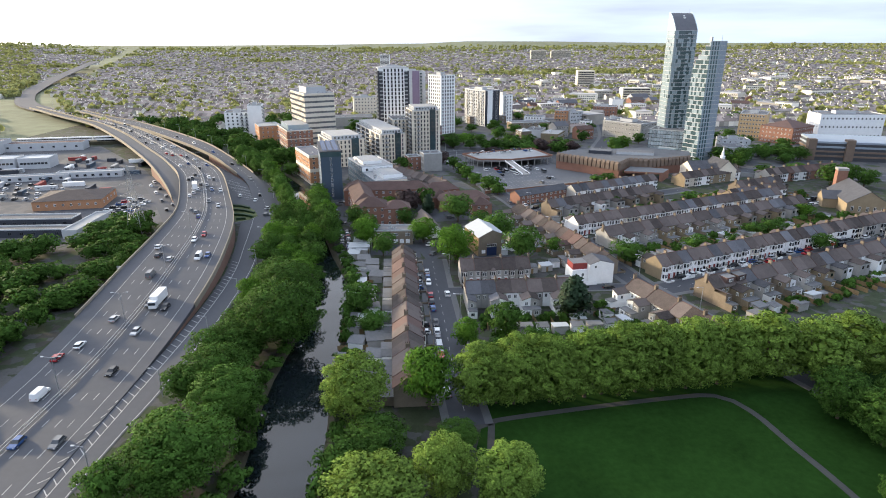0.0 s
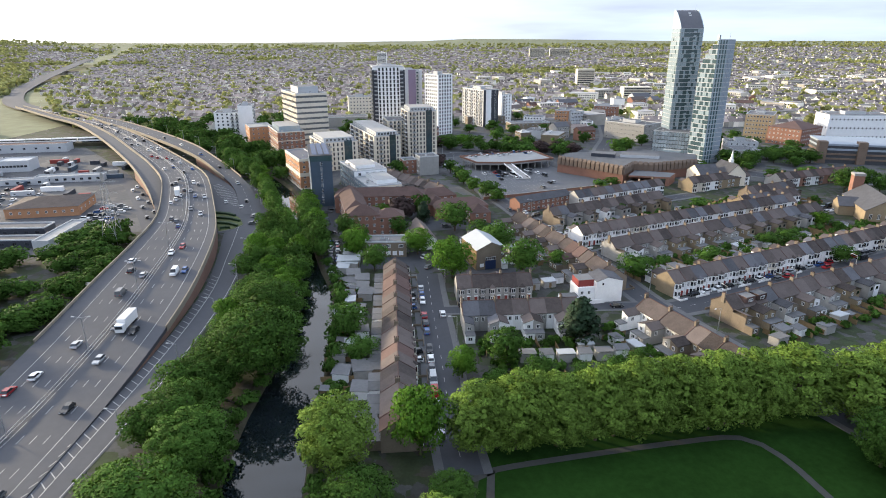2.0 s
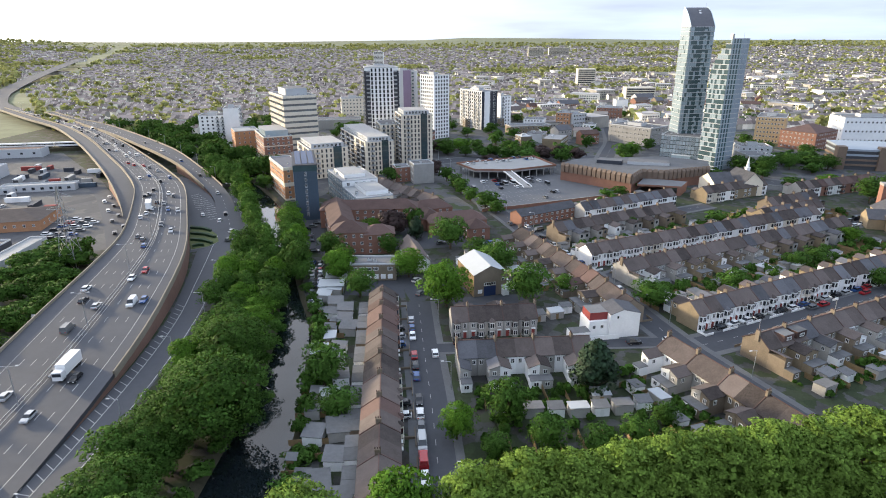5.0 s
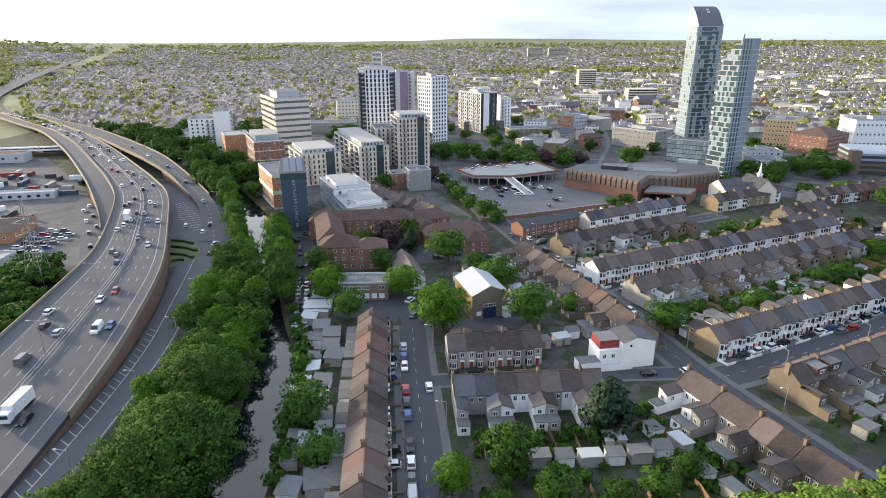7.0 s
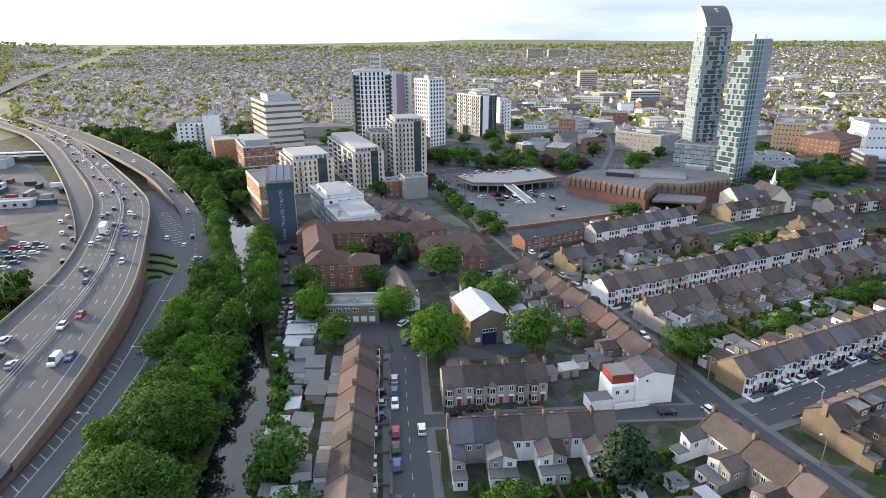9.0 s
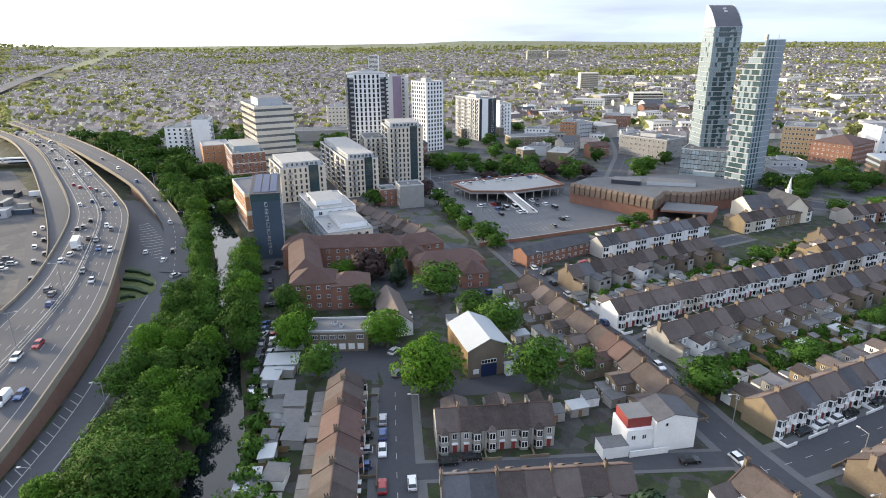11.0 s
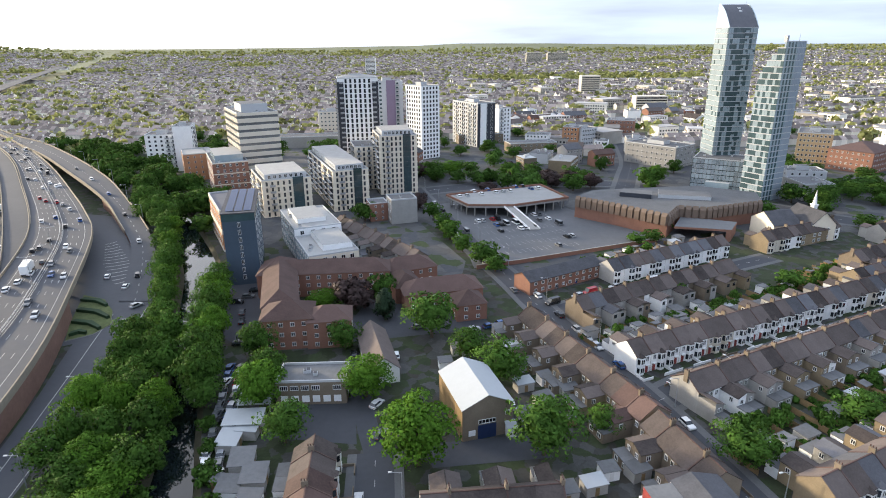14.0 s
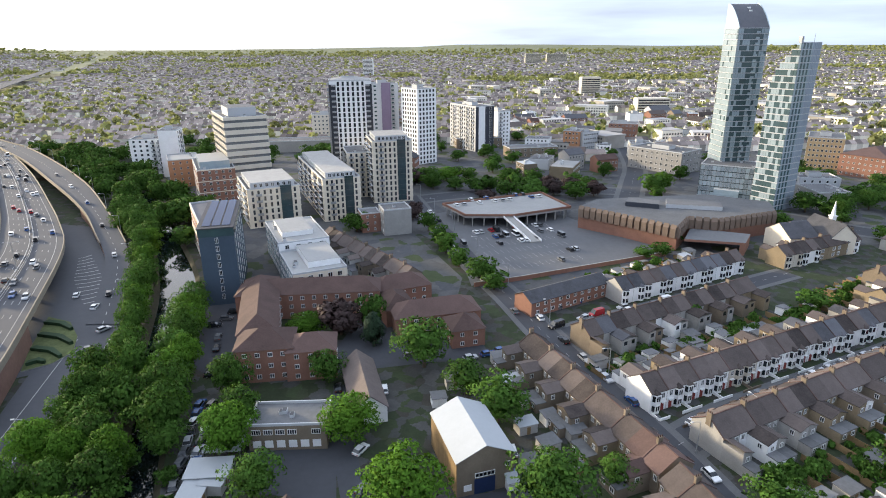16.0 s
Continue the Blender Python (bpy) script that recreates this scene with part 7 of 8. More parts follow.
# ---- vehicles ----
def car_proto(paint, van=False):
    L, Wd, H = (5.4, 2.0, 2.3) if van else (4.3, 1.78, 1.48)
    root = thing("van" if van else "car", f"{paint} {'panel van' if van else 'hatchback car'} on the road", "van" if van else "car", group="vehicles")
    b = MB()
    h1, sill = (1.2 if van else 0.85), 0.28
    pro = [(-L / 2, sill), (L / 2, sill), (L / 2, h1 * 0.75), (L / 2 - 0.15, h1 * 0.92), (L * 0.22, h1 + 0.06), (-L / 2 + 0.1, h1 + 0.04), (-L / 2, h1 * 0.8)]
    for s in (-1, 1):
        q = [(x, s * Wd / 2, z) for x, z in pro]
        b.face(q if s < 0 else q[::-1])
    for k in range(len(pro)):
        (x0, z0), (x1, z1) = pro[k], pro[(k + 1) % len(pro)]
        b.face(((x0, Wd / 2, z0), (x1, Wd / 2, z1), (x1, -Wd / 2, z1), (x0, -Wd / 2, z0)))
    part("body", b, CAR_PAINT[paint], root)
    b = MB()
    lo = [(-L / 2 + (0.05 if van else 0.15), h1), (L * (0.33 if van else 0.24), h1)]
    hi = [(-L / 2 + (0.1 if van else 0.65), H - 0.06), (L * (0.2 if van else 0.06), H - 0.06)]
    a, c, t = Wd / 2 - 0.04, Wd / 2 - 0.2, 0
    p = [(lo[0][0], -a, h1), (lo[1][0], -a, h1), (lo[1][0], a, h1), (lo[0][0], a, h1), (hi[0][0], -c, H - 0.06), (hi[1][0], -c, H - 0.06), (hi[1][0], c, H - 0.06), (hi[0][0], c, H - 0.06)]
    for q in ((0, 1, 5, 4), (1, 2, 6, 5), (2, 3, 7, 6), (3, 0, 4, 7)):
        b.face([p[i] for i in q], 1 if van and q != (1, 2, 6, 5) else 0)
    b.box(hi[0][0], -c, H - 0.06, hi[1][0], c, H, 1)
    part("cabin", b, [M["glass"], CAR_PAINT[paint]], root, "dark tinted windows")
    wm = MB(); wm.tube((0, -0.1, 0), (0, 0.1, 0), 0.32, 0.32, 10); wm.tube((0, -0.11, 0), (0, 0.11, 0), 0.18, 0.18, 8, 1)
    wme = wm.mesh("wheel", [M["tyre"], M["steel"]])
    for x in (-L * 0.3, L * 0.31):
        for y in (-Wd / 2 + 0.08, Wd / 2 - 0.08):
            part("wheel", wme, None, root, at=Matrix.Translation((x, y, 0.32)))
    b = MB()
    for y in (-Wd / 2 + 0.3, Wd / 2 - 0.3):
        b.box(L / 2 - 0.06, y - 0.2, h1 * 0.6, L / 2 + 0.03, y + 0.2, h1 * 0.75); b.box(-L / 2 - 0.03, y - 0.2, h1 * 0.6, -L / 2 + 0.06, y + 0.2, h1 * 0.75, 1)
    part("lamps", b, [M["lamp_white"], M["lamp_red"]], root)
    return root

CARS = {}
car_rng = random.Random(21)
FAR_CARS, PAINTS = MB(), list(CAR_PAINT)
def vehicle(x, y, heading, paint=None, van=False, z=0.1, far=False):
    paint = paint or car_rng.choice(("white", "white", "white", "white", "black", "black", "black", "silver", "silver", "grey", "grey", "grey", "red", "blue"))
    m = Matrix.Translation((x, y, z)) @ Matrix.Rotation(radians(heading), 4, 'Z')
    if far or y > 345 or x < -150 or x > 120:
        L, w, h = (5.4, 1.0, 2.2) if van else (4.2, 0.88, 1.45)
        i = len(FAR_CARS.v)
        FAR_CARS.box(-L / 2, -w, 0.25, L / 2, w, 0.85, PAINTS.index(paint)); FAR_CARS.box(-L * 0.4, -w + 0.15, 0.85, L * (0.4 if van else 0.2), w - 0.15, h, len(PAINTS), PAINTS.index(paint))
        FAR_CARS.v[i:] = [tuple(m @ Vector(q)) for q in FAR_CARS.v[i:]]
        return
    if (paint, van) not in CARS:
        CARS[paint, van] = car_proto(paint, van)
        CARS[paint, van].matrix_basis = m
    else:
        copy_thing(CARS[paint, van], m)

def parked(line, side, s0, s1, fill=0.7, z=0.06):
    s = s0
    while s < min(s1, length(line) - 3):
        if car_rng.random() < fill:
            p, a = along(line, s)
            n = Vector((math.sin(radians(a)), -math.cos(radians(a)), 0))
            q = p + n * side
            vehicle(q.x, q.y, a + car_rng.choice((0, 180)), van=car_rng.random() < 0.07, z=z)
        s += 5.6

def truck(x, y, heading, z):
    m = Matrix.Translation((x, y, z)) @ Matrix.Rotation(radians(heading), 4, 'Z')
    ob = thing("lorry", "white box lorry driving on the motorway", "lorry", m)
    b = MB(); b.box(-5, -1.25, 1.0, 3.2, 1.25, 4.0); part("box_body", b, CAR_PAINT["white"], ob)
    b = MB(); b.prism([(3.4, -1.2), (5.3, -1.2), (5.3, 1.2), (3.4, 1.2)], 0.6, 2.9); b.box(5.1, -1.1, 1.7, 5.34, 1.1, 2.6, 1); part("cab", b, [CAR_PAINT["white"], M["glass"]], ob)
    b = MB(); b.box(-5, -0.5, 0.5, 5, 0.5, 1.0); part("chassis", b, M["darkmetal"], ob)
    for x_ in (-3.6, -2.4, 4.2):
        for y_ in (-1.05, 1.05):
            b = MB(); b.tube((x_, y_ - 0.15, 0.5), (x_, y_ + 0.15, 0.5), 0.5, 0.5, 12); part("wheel", b, M["tyre"], ob)

for f, way, start, gap in ((0.20, 0, 150, 46), (0.285, 0, 175, 38), (0.375, 0, 190, 34), (0.45, 0, 160, 52), (0.58, 180, 170, 40), (0.665, 180, 150, 33), (0.755, 180, 190, 36), (0.845, 180, 165, 50)):
    ln = between(f)
    s, L = start + car_rng.uniform(0, 25), length(ln)
    while s < L - 10:
        p, a = along(ln, s)
        vehicle(p.x, p.y, a + way, van=car_rng.random() < 0.12, z=p.z)
        s += gap * car_rng.uniform(0.9, 2.6)
p, a = along(between(0.32), 395)
truck(p.x, p.y, a, p.z)
p, a = along(between(0.66), 250); truck(p.x, p.y, a + 180, p.z)
for k in range(14):
    p, a = along([l.lerp(r, 0.35 + 0.35 * (k % 2)) for l, r in zip(LS_L, LS_R)], 40 + k * 11)
    vehicle(p.x, p.y, a, z=0.08)
for k in range(6):
    p, a = along([l.lerp(r, 0.4) for l, r in zip(RI, RO)], 25 + k * 42)
    vehicle(p.x, p.y, a + 180, z=p.z)
for x, y, a in ((-100, 318, 60), (-112, 335, 100), (-124, 345, 110), (-97, 305, 20), (-88, 290, 95), (-83, 262, 95)):
    vehicle(x, y, a)
parked(TERRACE_ST, -3.0, 14, 105, 0.75); parked(TERRACE_ST, 3.0, 20, 80, 0.12)
for k in range(20):
    c, a = along(TERRACE_ST, 12 + k * 5)
    n = Vector((math.sin(radians(a)), -math.cos(radians(a)), 0))
    if car_rng.random() < 0.3:
        q = c - n * 7.2; vehicle(q.x, q.y, a + 90)
parked(MAIN_ST, -3.0, 60, 330, 0.35); parked(MAIN_ST, 3.0, 70, 330, 0.3)
parked(CROSS_A, -3.4, 14, 190, 0.12); parked(CROSS_A, -6.2, 8, 180, 0.7)
parked(CROSS_B, 3.0, 10, 180, 0.6); parked(CROSS_B, -3.0, 10, 180, 0.7)
parked(CROSS_C, -2.4, 10, 100, 0.5); parked(CROSS_C, -5.0, 4, 34, 0.8)
for r in range(6):
    for k in range(16):
        if car_rng.random() < (0.08, 0.1, 0.12, 0.35, 0.6, 0.6)[r]:
            c, d = math.cos(radians(20)), math.sin(radians(20))
            x, y = 28 - r * 1.2 + (2.6 * k + 1.3) * c - 2.3 * d, 366 + r * 9.5 + (2.6 * k + 1.3) * d + 2.3 * c
            vehicle(x, y, 110, van=car_rng.random() < 0.1)
for k in range(12):
    vehicle(14 + 4.1 * k, 446 + 1.6 * k + car_rng.choice((0, 8)), 110, z=5.42)
for x, y, a in ((-64, 325, 10), (-66, 320, 10), (-63, 330, 10), (-60, 305, 100), (-62, 312, 100), (-56, 290, 15), (-21, 283, 100), (3, 210, 8), (8, 211.5, 5), (54, 210, 8), (-12, 258, 60), (23, 302, 20), (40, 330, 60), (46, 332, 60), (50, 335, 60), (54, 337, 60), (58, 340, 60)):
    vehicle(x, y, a)
yard = random.Random(4)
for k in range(26):
    vehicle(-54 + (k % 2) * 3.0 + (k // 2) * 0.7, 276 - (k // 2) * 3.6, 95 + yard.uniform(-15, 15))
for k in range(40):
    vehicle(-300 + (k % 10) * 7 + yard.uniform(-1, 1), 338 + (k // 10) * 12, 100, z=0.03)
for k in range(26):
    vehicle(-184 + (k % 3) * 6, 290 + (k // 3) * 6, 10, z=0.03)
tagged(part("far_cars", FAR_CARS, [*CAR_PAINT.values(), M["glass"]]), "distant parked and driving cars of all colours", "cars", kind="stuff")
# street lamps
def lamp_proto(h=10, double=True):
    ob = thing("street_lamp", "tall grey steel street lamp with double arms" if double else "grey steel street lamp with one arm", "street lamp", group="street lamps")
    b = MB(); b.tube((0, 0, 0), (0, 0, h), 0.13, 0.07, 7); part("pole", b, M["steel"], ob)
    for s in (-1, 1) if double else (1,):
        b = MB(); b.tube((0, 0, h - 0.1), (0, s * 2.2, h + 0.25), 0.06, 0.05, 5); part("arm", b, M["steel"], ob)
        b = MB(); b.box(-0.18, s * 2.2 - 0.35, h + 0.15, 0.18, s * 2.2 + 0.35, h + 0.32); part("lantern", b, M["greyclad"], ob)
    return ob
LAMP2, LAMP1 = lamp_proto(11), lamp_proto(8, False)
ln = between(0.52)
pts = [along(ln, s) for s in range(200, int(length(ln)), 36)]
for k, (p, a) in enumerate(pts):
    m = Matrix.Translation((p.x, p.y, p.z)) @ Matrix.Rotation(radians(a), 4, 'Z')
    if k == 0:
        LAMP2.matrix_basis = m
    else:
        copy_thing(LAMP2, m)
first = True
for line, off, gap in ((SR, 1.5, 30), (RO, 0.6, 40), (MAIN_ST, 5.0, 34), (CROSS_A, 6.2, 34), (CROSS_B, 5.5, 34), (TERRACE_ST, 5.5, 38)):
    for s in range(20, int(length(line)) - 5, gap):
        p, a = along(line, s)
        n = Vector((math.sin(radians(a)), -math.cos(radians(a)), 0)) * off
        m = Matrix.Translation((p.x + n.x, p.y + n.y, p.z)) @ Matrix.Rotation(radians(a), 4, 'Z')
        if first:
            LAMP1.matrix_basis, first = m, False
        else:
            copy_thing(LAMP1, m)
# lattice pylon
py = thing("electricity_pylon", "grey steel lattice electricity pylon", "pylon", Matrix.Translation((-147, 272, 0)))
b = MB()
lv = [(0, 3.6), (7, 2.7), (14, 1.9), (21, 1.2), (27, 0.8), (33, 0.15)]
for (z0, r0), (z1, r1) in zip(lv, lv[1:]):
    c0, c1 = [(sx * r0, sy * r0, z0) for sx, sy in ((-1, -1), (1, -1), (1, 1), (-1, 1))], [(sx * r1, sy * r1, z1) for sx, sy in ((-1, -1), (1, -1), (1, 1), (-1, 1))]
    for k in range(4):
        b.tube(c0[k], c1[k], 0.1, 0.09, 4); b.tube(c0[k], c1[(k + 1) % 4], 0.05, 0.05, 3); b.tube(c0[(k + 1) % 4], c1[k], 0.05, 0.05, 3); b.tube(c1[k], c1[(k + 1) % 4], 0.05, 0.05, 3)
part("tower", b, M["steel"], py)
for z in (19, 24, 29):
    b = MB(); b.tube((-5.5, 0, z), (5.5, 0, z), 0.09, 0.09, 4); b.tube((-5.5, 0, z), (0, 0, z + 2), 0.05, 0.05, 3); b.tube((5.5, 0, z), (0, 0, z + 2), 0.05, 0.05, 3)
    part("cross_arm", b, M["steel"], py)
# garden clutter by the river
for x, y, k in ((-40, 248, "pale"), (-43, 243, "pale"), (-38, 236, "grey"), (-34, 231, "grey"), (-38, 228, "white"), (-33, 224, "white"), (-31, 218, "grey"), (-36, 216, "timber"), (-32, 205, "white"), (-37, 203, "pale"), (-31, 196, "white"), (-29, 190, "white"), (-30, 180, "pale"), (-26, 168, "grey"), (-31, 166, "white"), (-25, 158, "white"), (-27, 150, "grey"), (-22, 145, "grey")):
    shed(k, Matrix.Translation((x, y, 0)) @ Matrix.Rotation(radians(95 + yard.uniform(-8, 8)), 4, 'Z') @ Matrix.Diagonal((1.4, 1.4, 1, 1)))
for x, y, w, d in ((-46, 246, 9, 6), (-45, 254, 8, 6)):
    ob = thing("canopy_shed", "open scrapyard shed under white metal sheeting", "shed", Matrix.Translation((x, y, 0)) @ Matrix.Rotation(radians(4), 4, 'Z'))
    b = MB(); b.slab([(0, 0, 3), (w, 0, 3), (w, d, 3.4), (0, d, 3.4)], 0.12); part("roof", b, M["metalroof"], ob)
    for px, py_ in ((0.2, 0.2), (w - 0.2, 0.2), (0.2, d - 0.2), (w - 0.2, d - 0.2)):
        b = MB(); b.tube((px, py_, 0), (px, py_, 3.1), 0.1, 0.1, 6); part("post", b, M["steel"], ob)

for x, y, k in ((24, 252, "white"), (29, 258, "grey"), (25, 265, "pale"), (31, 268, "white"), (27, 275, "grey"), (33, 280, "timber"), (24, 284, "pale"), (29, 290, "white"), (36, 262, "grey"), (34, 250, "timber"), (22, 296, "grey"), (5, 276, "white"), (9, 284, "grey"), (38, 232, "white"), (44, 232, "grey"), (34, 228, "pale"), (50, 228, "white"), (28, 226, "grey")):
    shed(k, Matrix.Translation((x, y, 0)) @ Matrix.Rotation(radians(18 + yard.uniform(-8, 8)), 4, 'Z'))
for x, y, a in ((20, 250, 100), (21, 257, 95), (-10, 246, 60), (-5, 252, 15), (14, 298, 20), (19, 300, 20), (-3, 300, 20), (-9, 282, 100)):
    vehicle(x, y, a)
GARAGE = None
for k in range(14):
    f = (k + 0.5) / 14
    m = Matrix.Translation((-52 + 27 * f, 405 - 42 * f, 0)) @ Matrix.Rotation(radians(33), 4, 'Z')
    if GARAGE:
        copy_thing(GARAGE, m)
        continue
    GARAGE = thing("lock_up_garage", "low lock-up garage with a dark sloping roof", "garage", m, "garages behind the flats")
    b = MB(); b.box(-3.4, -1.4, 0, 3.4, 1.4, 2.3); part("wall", b, M["pebble"], GARAGE)
    b = MB(); b.slab([(-3.6, -1.45, 2.3), (3.6, -1.45, 2.3), (3.6, 1.2, 2.75), (-3.6, 1.2, 2.75)], 0.12); part("roof", b, M["slate"], GARAGE)
    b = MB(); b.box(-3.46, -1.1, 0, -3.4, 1.1, 2.0); part("door", b, M["frame"], GARAGE)

# back gardens between the terraces and the park
for k in range(7):
    shed(("white", "grey", "white", "pale")[k % 4], Matrix.Translation((14 + 5.4 * k, 175 + 0.45 * k + yard.uniform(-1, 1), 0)) @ Matrix.Rotation(radians(4.5 + 180 * (k % 2)), 4, 'Z'))
for k in range(8):
    tagged(part("garden_fence", FENCE_ME, None, at=Matrix.Translation((11 + 5.4 * k, 182 + 0.45 * k, 0)) @ Matrix.Rotation(radians(184.5), 4, 'Z')), "brown timber panel fence between back gardens", "fence", "garden fences")
for x, y, h_, r_ in ((21, 163, 8, 4.2), (31, 160, 7, 3.8), (41, 164, 7, 3.6), (49, 171, 6, 3.2), (9, 160, 6, 3.2)):
    tree("mid", x, y, h_, r_)
for k in range(130):
    r_ = yard.uniform(0.5, 1.6)
    SHRUBS.append((yard.uniform(5, 62), yard.uniform(154, 181), r_, r_ * yard.uniform(1.1, 1.9)))

# ---- the far suburb ----
far_rng = random.Random(31)
def keep_clear(x, y):
    """Ground taken by the near town, so that nothing distant stands on it."""
    if y < 510 and -240 < x < 330:
        return True
    if y < 690 and -210 < x < 75:
        return True
    if y < 620 and (75 < x < 135 and y > 630 or 140 < x < 420):
        return True
    if 95 < x < 260 and 560 < y < 900 and abs(x - (130 + (y - 520) * 0.27)) < 14:
        return True
    if x < 0 and y < 980 and abs(x - (-0.86 * y + 165 - 45)) < 45 and y > 420:
        return True
    fx = -515 - (y - 785) * 0.74 if y < 1090 else -740 - (y - 1090) * 0.43
    if y > 780 and abs(x - fx) < 24:
        return True
    if y < 620 and x < -120 and x > -440:
        return True
    return abs(x) > y * 0.86 + 120

roofs, walls = MB(), MB()
def far_row(x, y, a, n, w=5.4, d=8.5, e=5.2, rg=8.0):
    z0 = rise(x, y)
    c, s = math.cos(a), math.sin(a)
    T = lambda u, v, z: (x + u * c - v * s, y + u * s + v * c, z0 + z)
    L = n * w
    for p, q in (((0, 0), (L, 0)), ((L, d), (0, d))):
        for k in range(n):
            u0, u1 = p[0] + (q[0] - p[0]) * k / n, p[0] + (q[0] - p[0]) * (k + 1) / n
            walls.face((T(u0, p[1], 0), T(u1, p[1], 0), T(u1, p[1], e), T(u0, p[1], e)))
    walls.face((T(0, d, 0), T(0, 0, 0), T(0, 0, e), T(0, d / 2, rg - 0.1), T(0, d, e)))
    walls.face((T(L, 0, 0), T(L, d, 0), T(L, d, e), T(L, d / 2, rg - 0.1), T(L, 0, e)))
    for k in range(n):
        u0, u1 = k * w, (k + 1) * w
        roofs.face((T(u0, -0.3, e - 0.1), T(u1, -0.3, e - 0.1), T(u1, d / 2, rg), T(u0, d / 2, rg)))
        roofs.face((T(u1, d + 0.3, e - 0.1), T(u0, d + 0.3, e - 0.1), T(u0, d / 2, rg), T(u1, d / 2, rg)))
    if y < 1500:
        for k in range(0, n, 2):
            walls.box(*(lambda q: (q[0] - 0.5, q[1] - 0.5, z0 + rg - 0.8, q[0] + 0.5, q[1] + 0.5, z0 + rg + 1.2))(T(k * w, d / 2, 0)))

for band in range(78):
    y = 470 + band * 15 * (1 + band * 0.021)
    xspan = y * 0.86 + 120
    x = -xspan
    while x < xspan:
        zone = noise.noise(Vector((x * 0.0012, y * 0.0012, 3.3)))
        a = (0.4 if zone > 0 else -0.25) + 0.35 * zone
        n = far_rng.randint(5, 12)
        g = noise.noise(Vector((x * 0.0035, y * 0.0028, 9.1)))
        if not keep_clear(x, y) and not keep_clear(x + n * 5, y) and (g < 0.36 or y < 1500):
            far_row(x, y + far_rng.uniform(-4, 4), a * 0.4 + far_rng.uniform(-0.05, 0.05), n)
        x += n * 5.4 + far_rng.uniform(3, 18) * (1 + y / 2500)
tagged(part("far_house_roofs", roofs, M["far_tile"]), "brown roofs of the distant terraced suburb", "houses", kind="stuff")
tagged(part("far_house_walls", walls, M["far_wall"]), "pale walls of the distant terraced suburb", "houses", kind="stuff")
# larger buildings of the town beyond the towers
big_r = random.Random(8)
tb = MB(); tr_ = MB()
for k in range(150):
    y = big_r.uniform(640, 1500)
    x = big_r.uniform(-0.05, 0.75) * y + 60
    if keep_clear(x, y):
        continue
    w, d, h = big_r.uniform(12, 40), big_r.uniform(10, 26), big_r.uniform(5, 12)
    i, j = len(tb.v), len(tr_.v)
    tb.box(0, 0, 0, w, d, h); tr_.box(-0.2, -0.2, h, w + 0.2, d + 0.2, h + 0.5)
    for z in np.arange(1.5, h - 1.5, 3.2):
        for u in np.arange(1.5, w - 2, 3.0):
            tr_.box(u, -0.1, z, u + 1.6, 0, z + 1.5, 1)
    m = Matrix.Translation((x, y, 0)) @ Matrix.Rotation(big_r.choice((0.35, -0.3, 0.2, -1.1)) + big_r.uniform(-0.1, 0.1), 4, 'Z')
    tb.v[i:] = [tuple(m @ Vector(p)) for p in tb.v[i:]]
    tr_.v[j:] = [tuple(m @ Vector(p)) for p in tr_.v[j:]]
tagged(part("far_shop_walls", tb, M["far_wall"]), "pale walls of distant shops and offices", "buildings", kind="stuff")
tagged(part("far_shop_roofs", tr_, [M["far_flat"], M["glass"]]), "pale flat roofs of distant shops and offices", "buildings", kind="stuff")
for x, y, w, h in ((-190, 1750, 26, 48), (330, 2500, 60, 40), (420, 2560, 80, 36), (230, 1120, 30, 34), (250, 900, 40, 20)):
    ob = thing("far_tower_block", "distant pale block of flats", "building", Matrix.Translation((x, y, rise(x, y) - 1)))
    b = MB(); b.box(0, 0, 0, w, 18, h); part("wall", b, M["white" if w < 30 else "cream"], ob)
    for s in range(int(h / 3.2)):
        b = MB(); b.box(1, -0.15, 1 + s * 3.2, w - 1, 0, 2.6 + s * 3.2); part("window_band", b, M["glass"], ob)

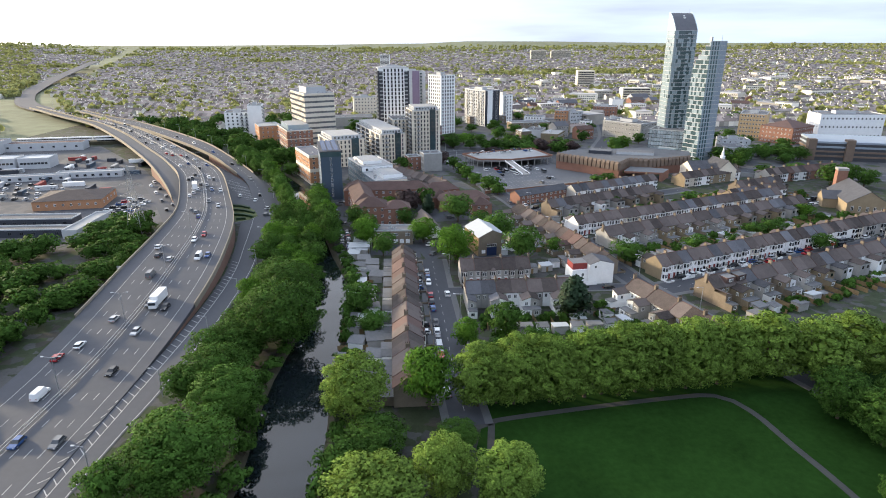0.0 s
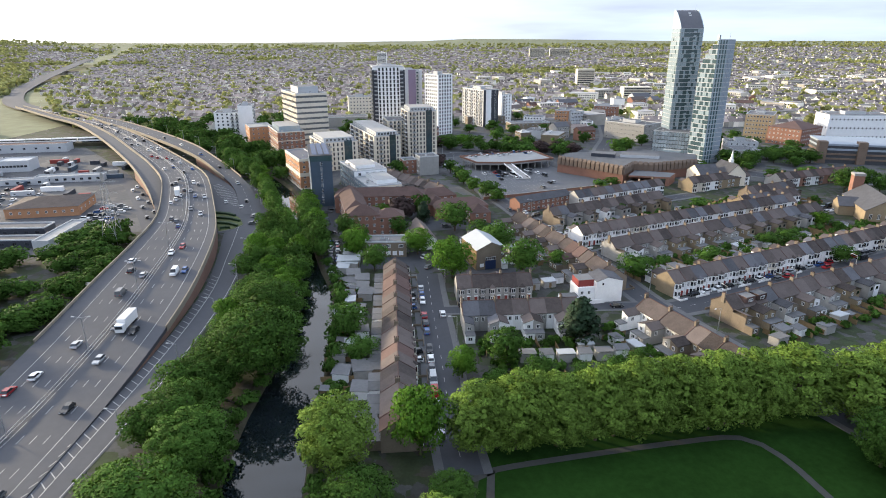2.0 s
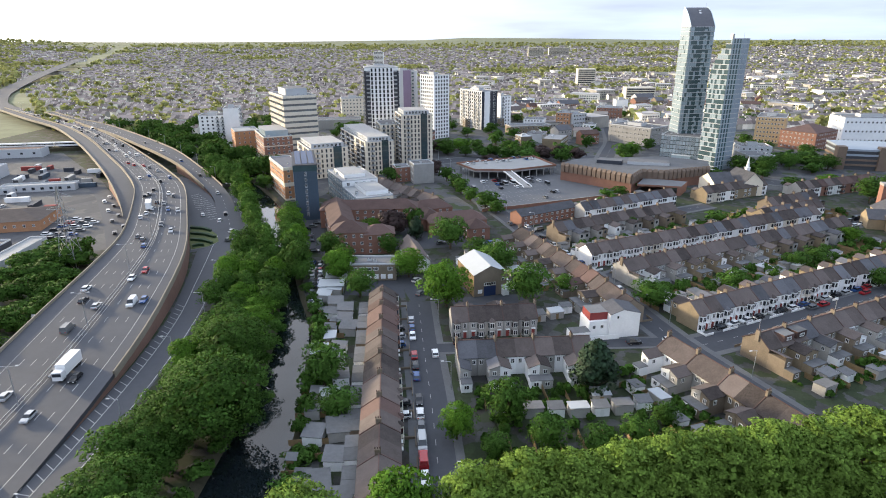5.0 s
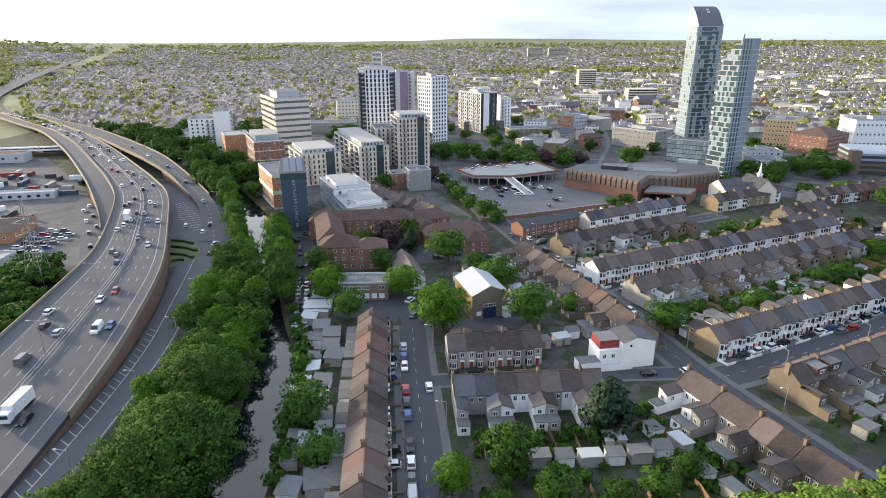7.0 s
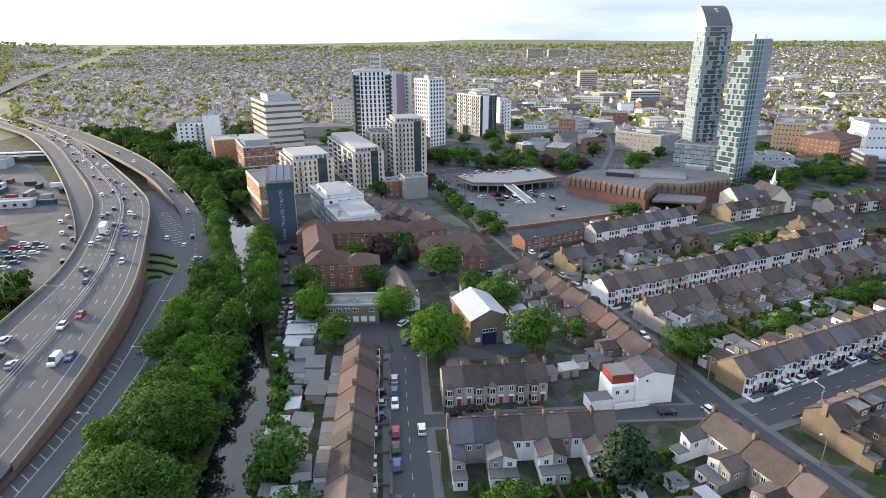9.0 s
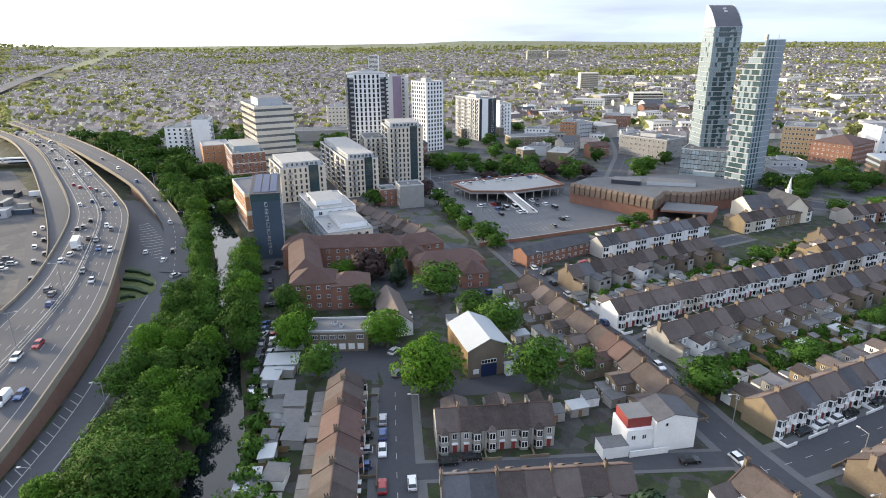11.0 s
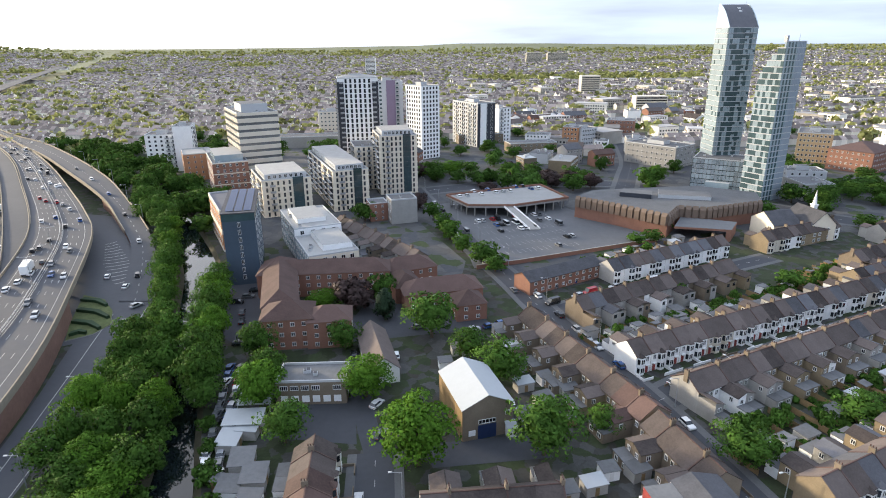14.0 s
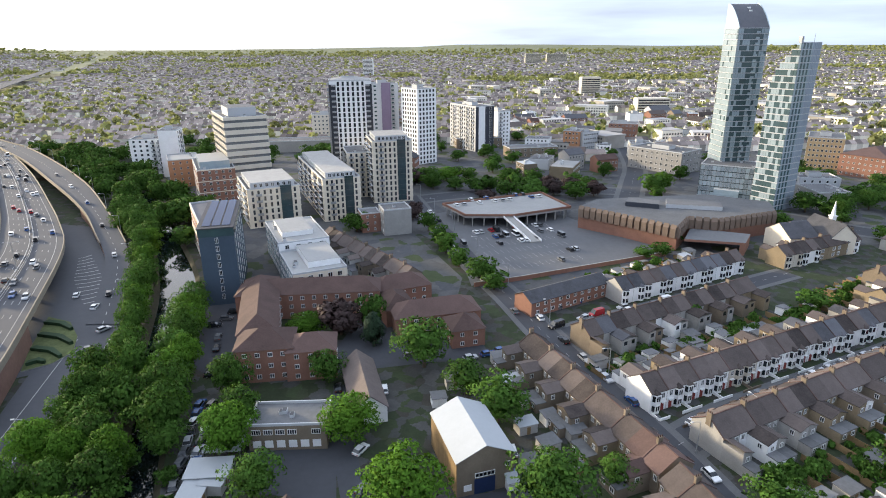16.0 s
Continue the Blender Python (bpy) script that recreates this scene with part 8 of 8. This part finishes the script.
# distant trees: loose clumps of leaves
def far_trees(spots, name, leaf, cards=26, label="scattered green trees of the distant suburb", category="trees"):
    rg = np.random.default_rng(17)
    P = []
    for x, y, r, h in spots:
        n = rg.normal(size=(cards, 3)); n /= np.linalg.norm(n, axis=1)[:, None]
        n[:, 2] = np.abs(n[:, 2]) * 1.0 - 0.15
        c = np.array([x, y, rise(x, y) + h * 0.42]) + n * np.array([r, r, h * 0.55]) * rg.uniform(0.5, 1.0, (cards, 1))
        nn = n + 0.35 * rg.normal(size=n.shape); nn /= np.linalg.norm(nn, axis=1)[:, None]
        u = np.cross(nn, rg.normal(size=nn.shape)); u /= np.linalg.norm(u, axis=1)[:, None]
        w = np.cross(nn, u)
        s = r * rg.uniform(0.28, 0.5, (cards, 1))
        P.append(np.stack([c - u * s - w * s * 0.6, c + u * s - w * s, c + u * s * 0.7 + w * s, c - u * s + w * s * 0.7], 1).reshape(-1, 3))
    v = np.concatenate(P)
    me = bpy.data.meshes.new(name)
    me.from_pydata(v.tolist(), [], np.arange(len(v)).reshape(-1, 4).tolist())
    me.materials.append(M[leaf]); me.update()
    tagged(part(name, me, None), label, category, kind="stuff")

spots = []
for k in range(30000):
    y = 460 + 4100 * far_rng.random() ** 1.5
    x = far_rng.uniform(-1, 1) * (y * 0.84 + 100)
    if keep_clear(x, y) or y > 4000:
        continue
    if y < 690 and -260 < x < 340:
        continue
    g = noise.noise(Vector((x * 0.0035, y * 0.0028, 9.1)))
    wood = (g > 0.33 and y > 1500) or (y > 3300 and far_rng.random() < 0.3) or (y > 900 and x < -0.66 * y)
    if wood or far_rng.random() < 0.34:
        r = far_rng.uniform(3.5, 6.5) * (1.25 if wood else 1.0) * (1 + max(0, y - 2000) / 7000)
        spots.append((x, y, r, r * far_rng.uniform(1.5, 2.1)))
random.Random(2).shuffle(spots)
spots = spots[:12000]
for k in range(170):
    y = far_rng.uniform(540, 980)
    x = -0.80 * y - 20 - far_rng.uniform(0, 190)
    r = far_rng.uniform(3.5, 6)
    spots.append((x, y, r, r * 1.8))
far_trees(spots, "far_trees", "far_leaf_hazed", 20)
far_trees(SHRUBS, "garden_shrubs", "leaf_mid", 40, "low green shrubs and hedges in the back gardens", "shrubs")
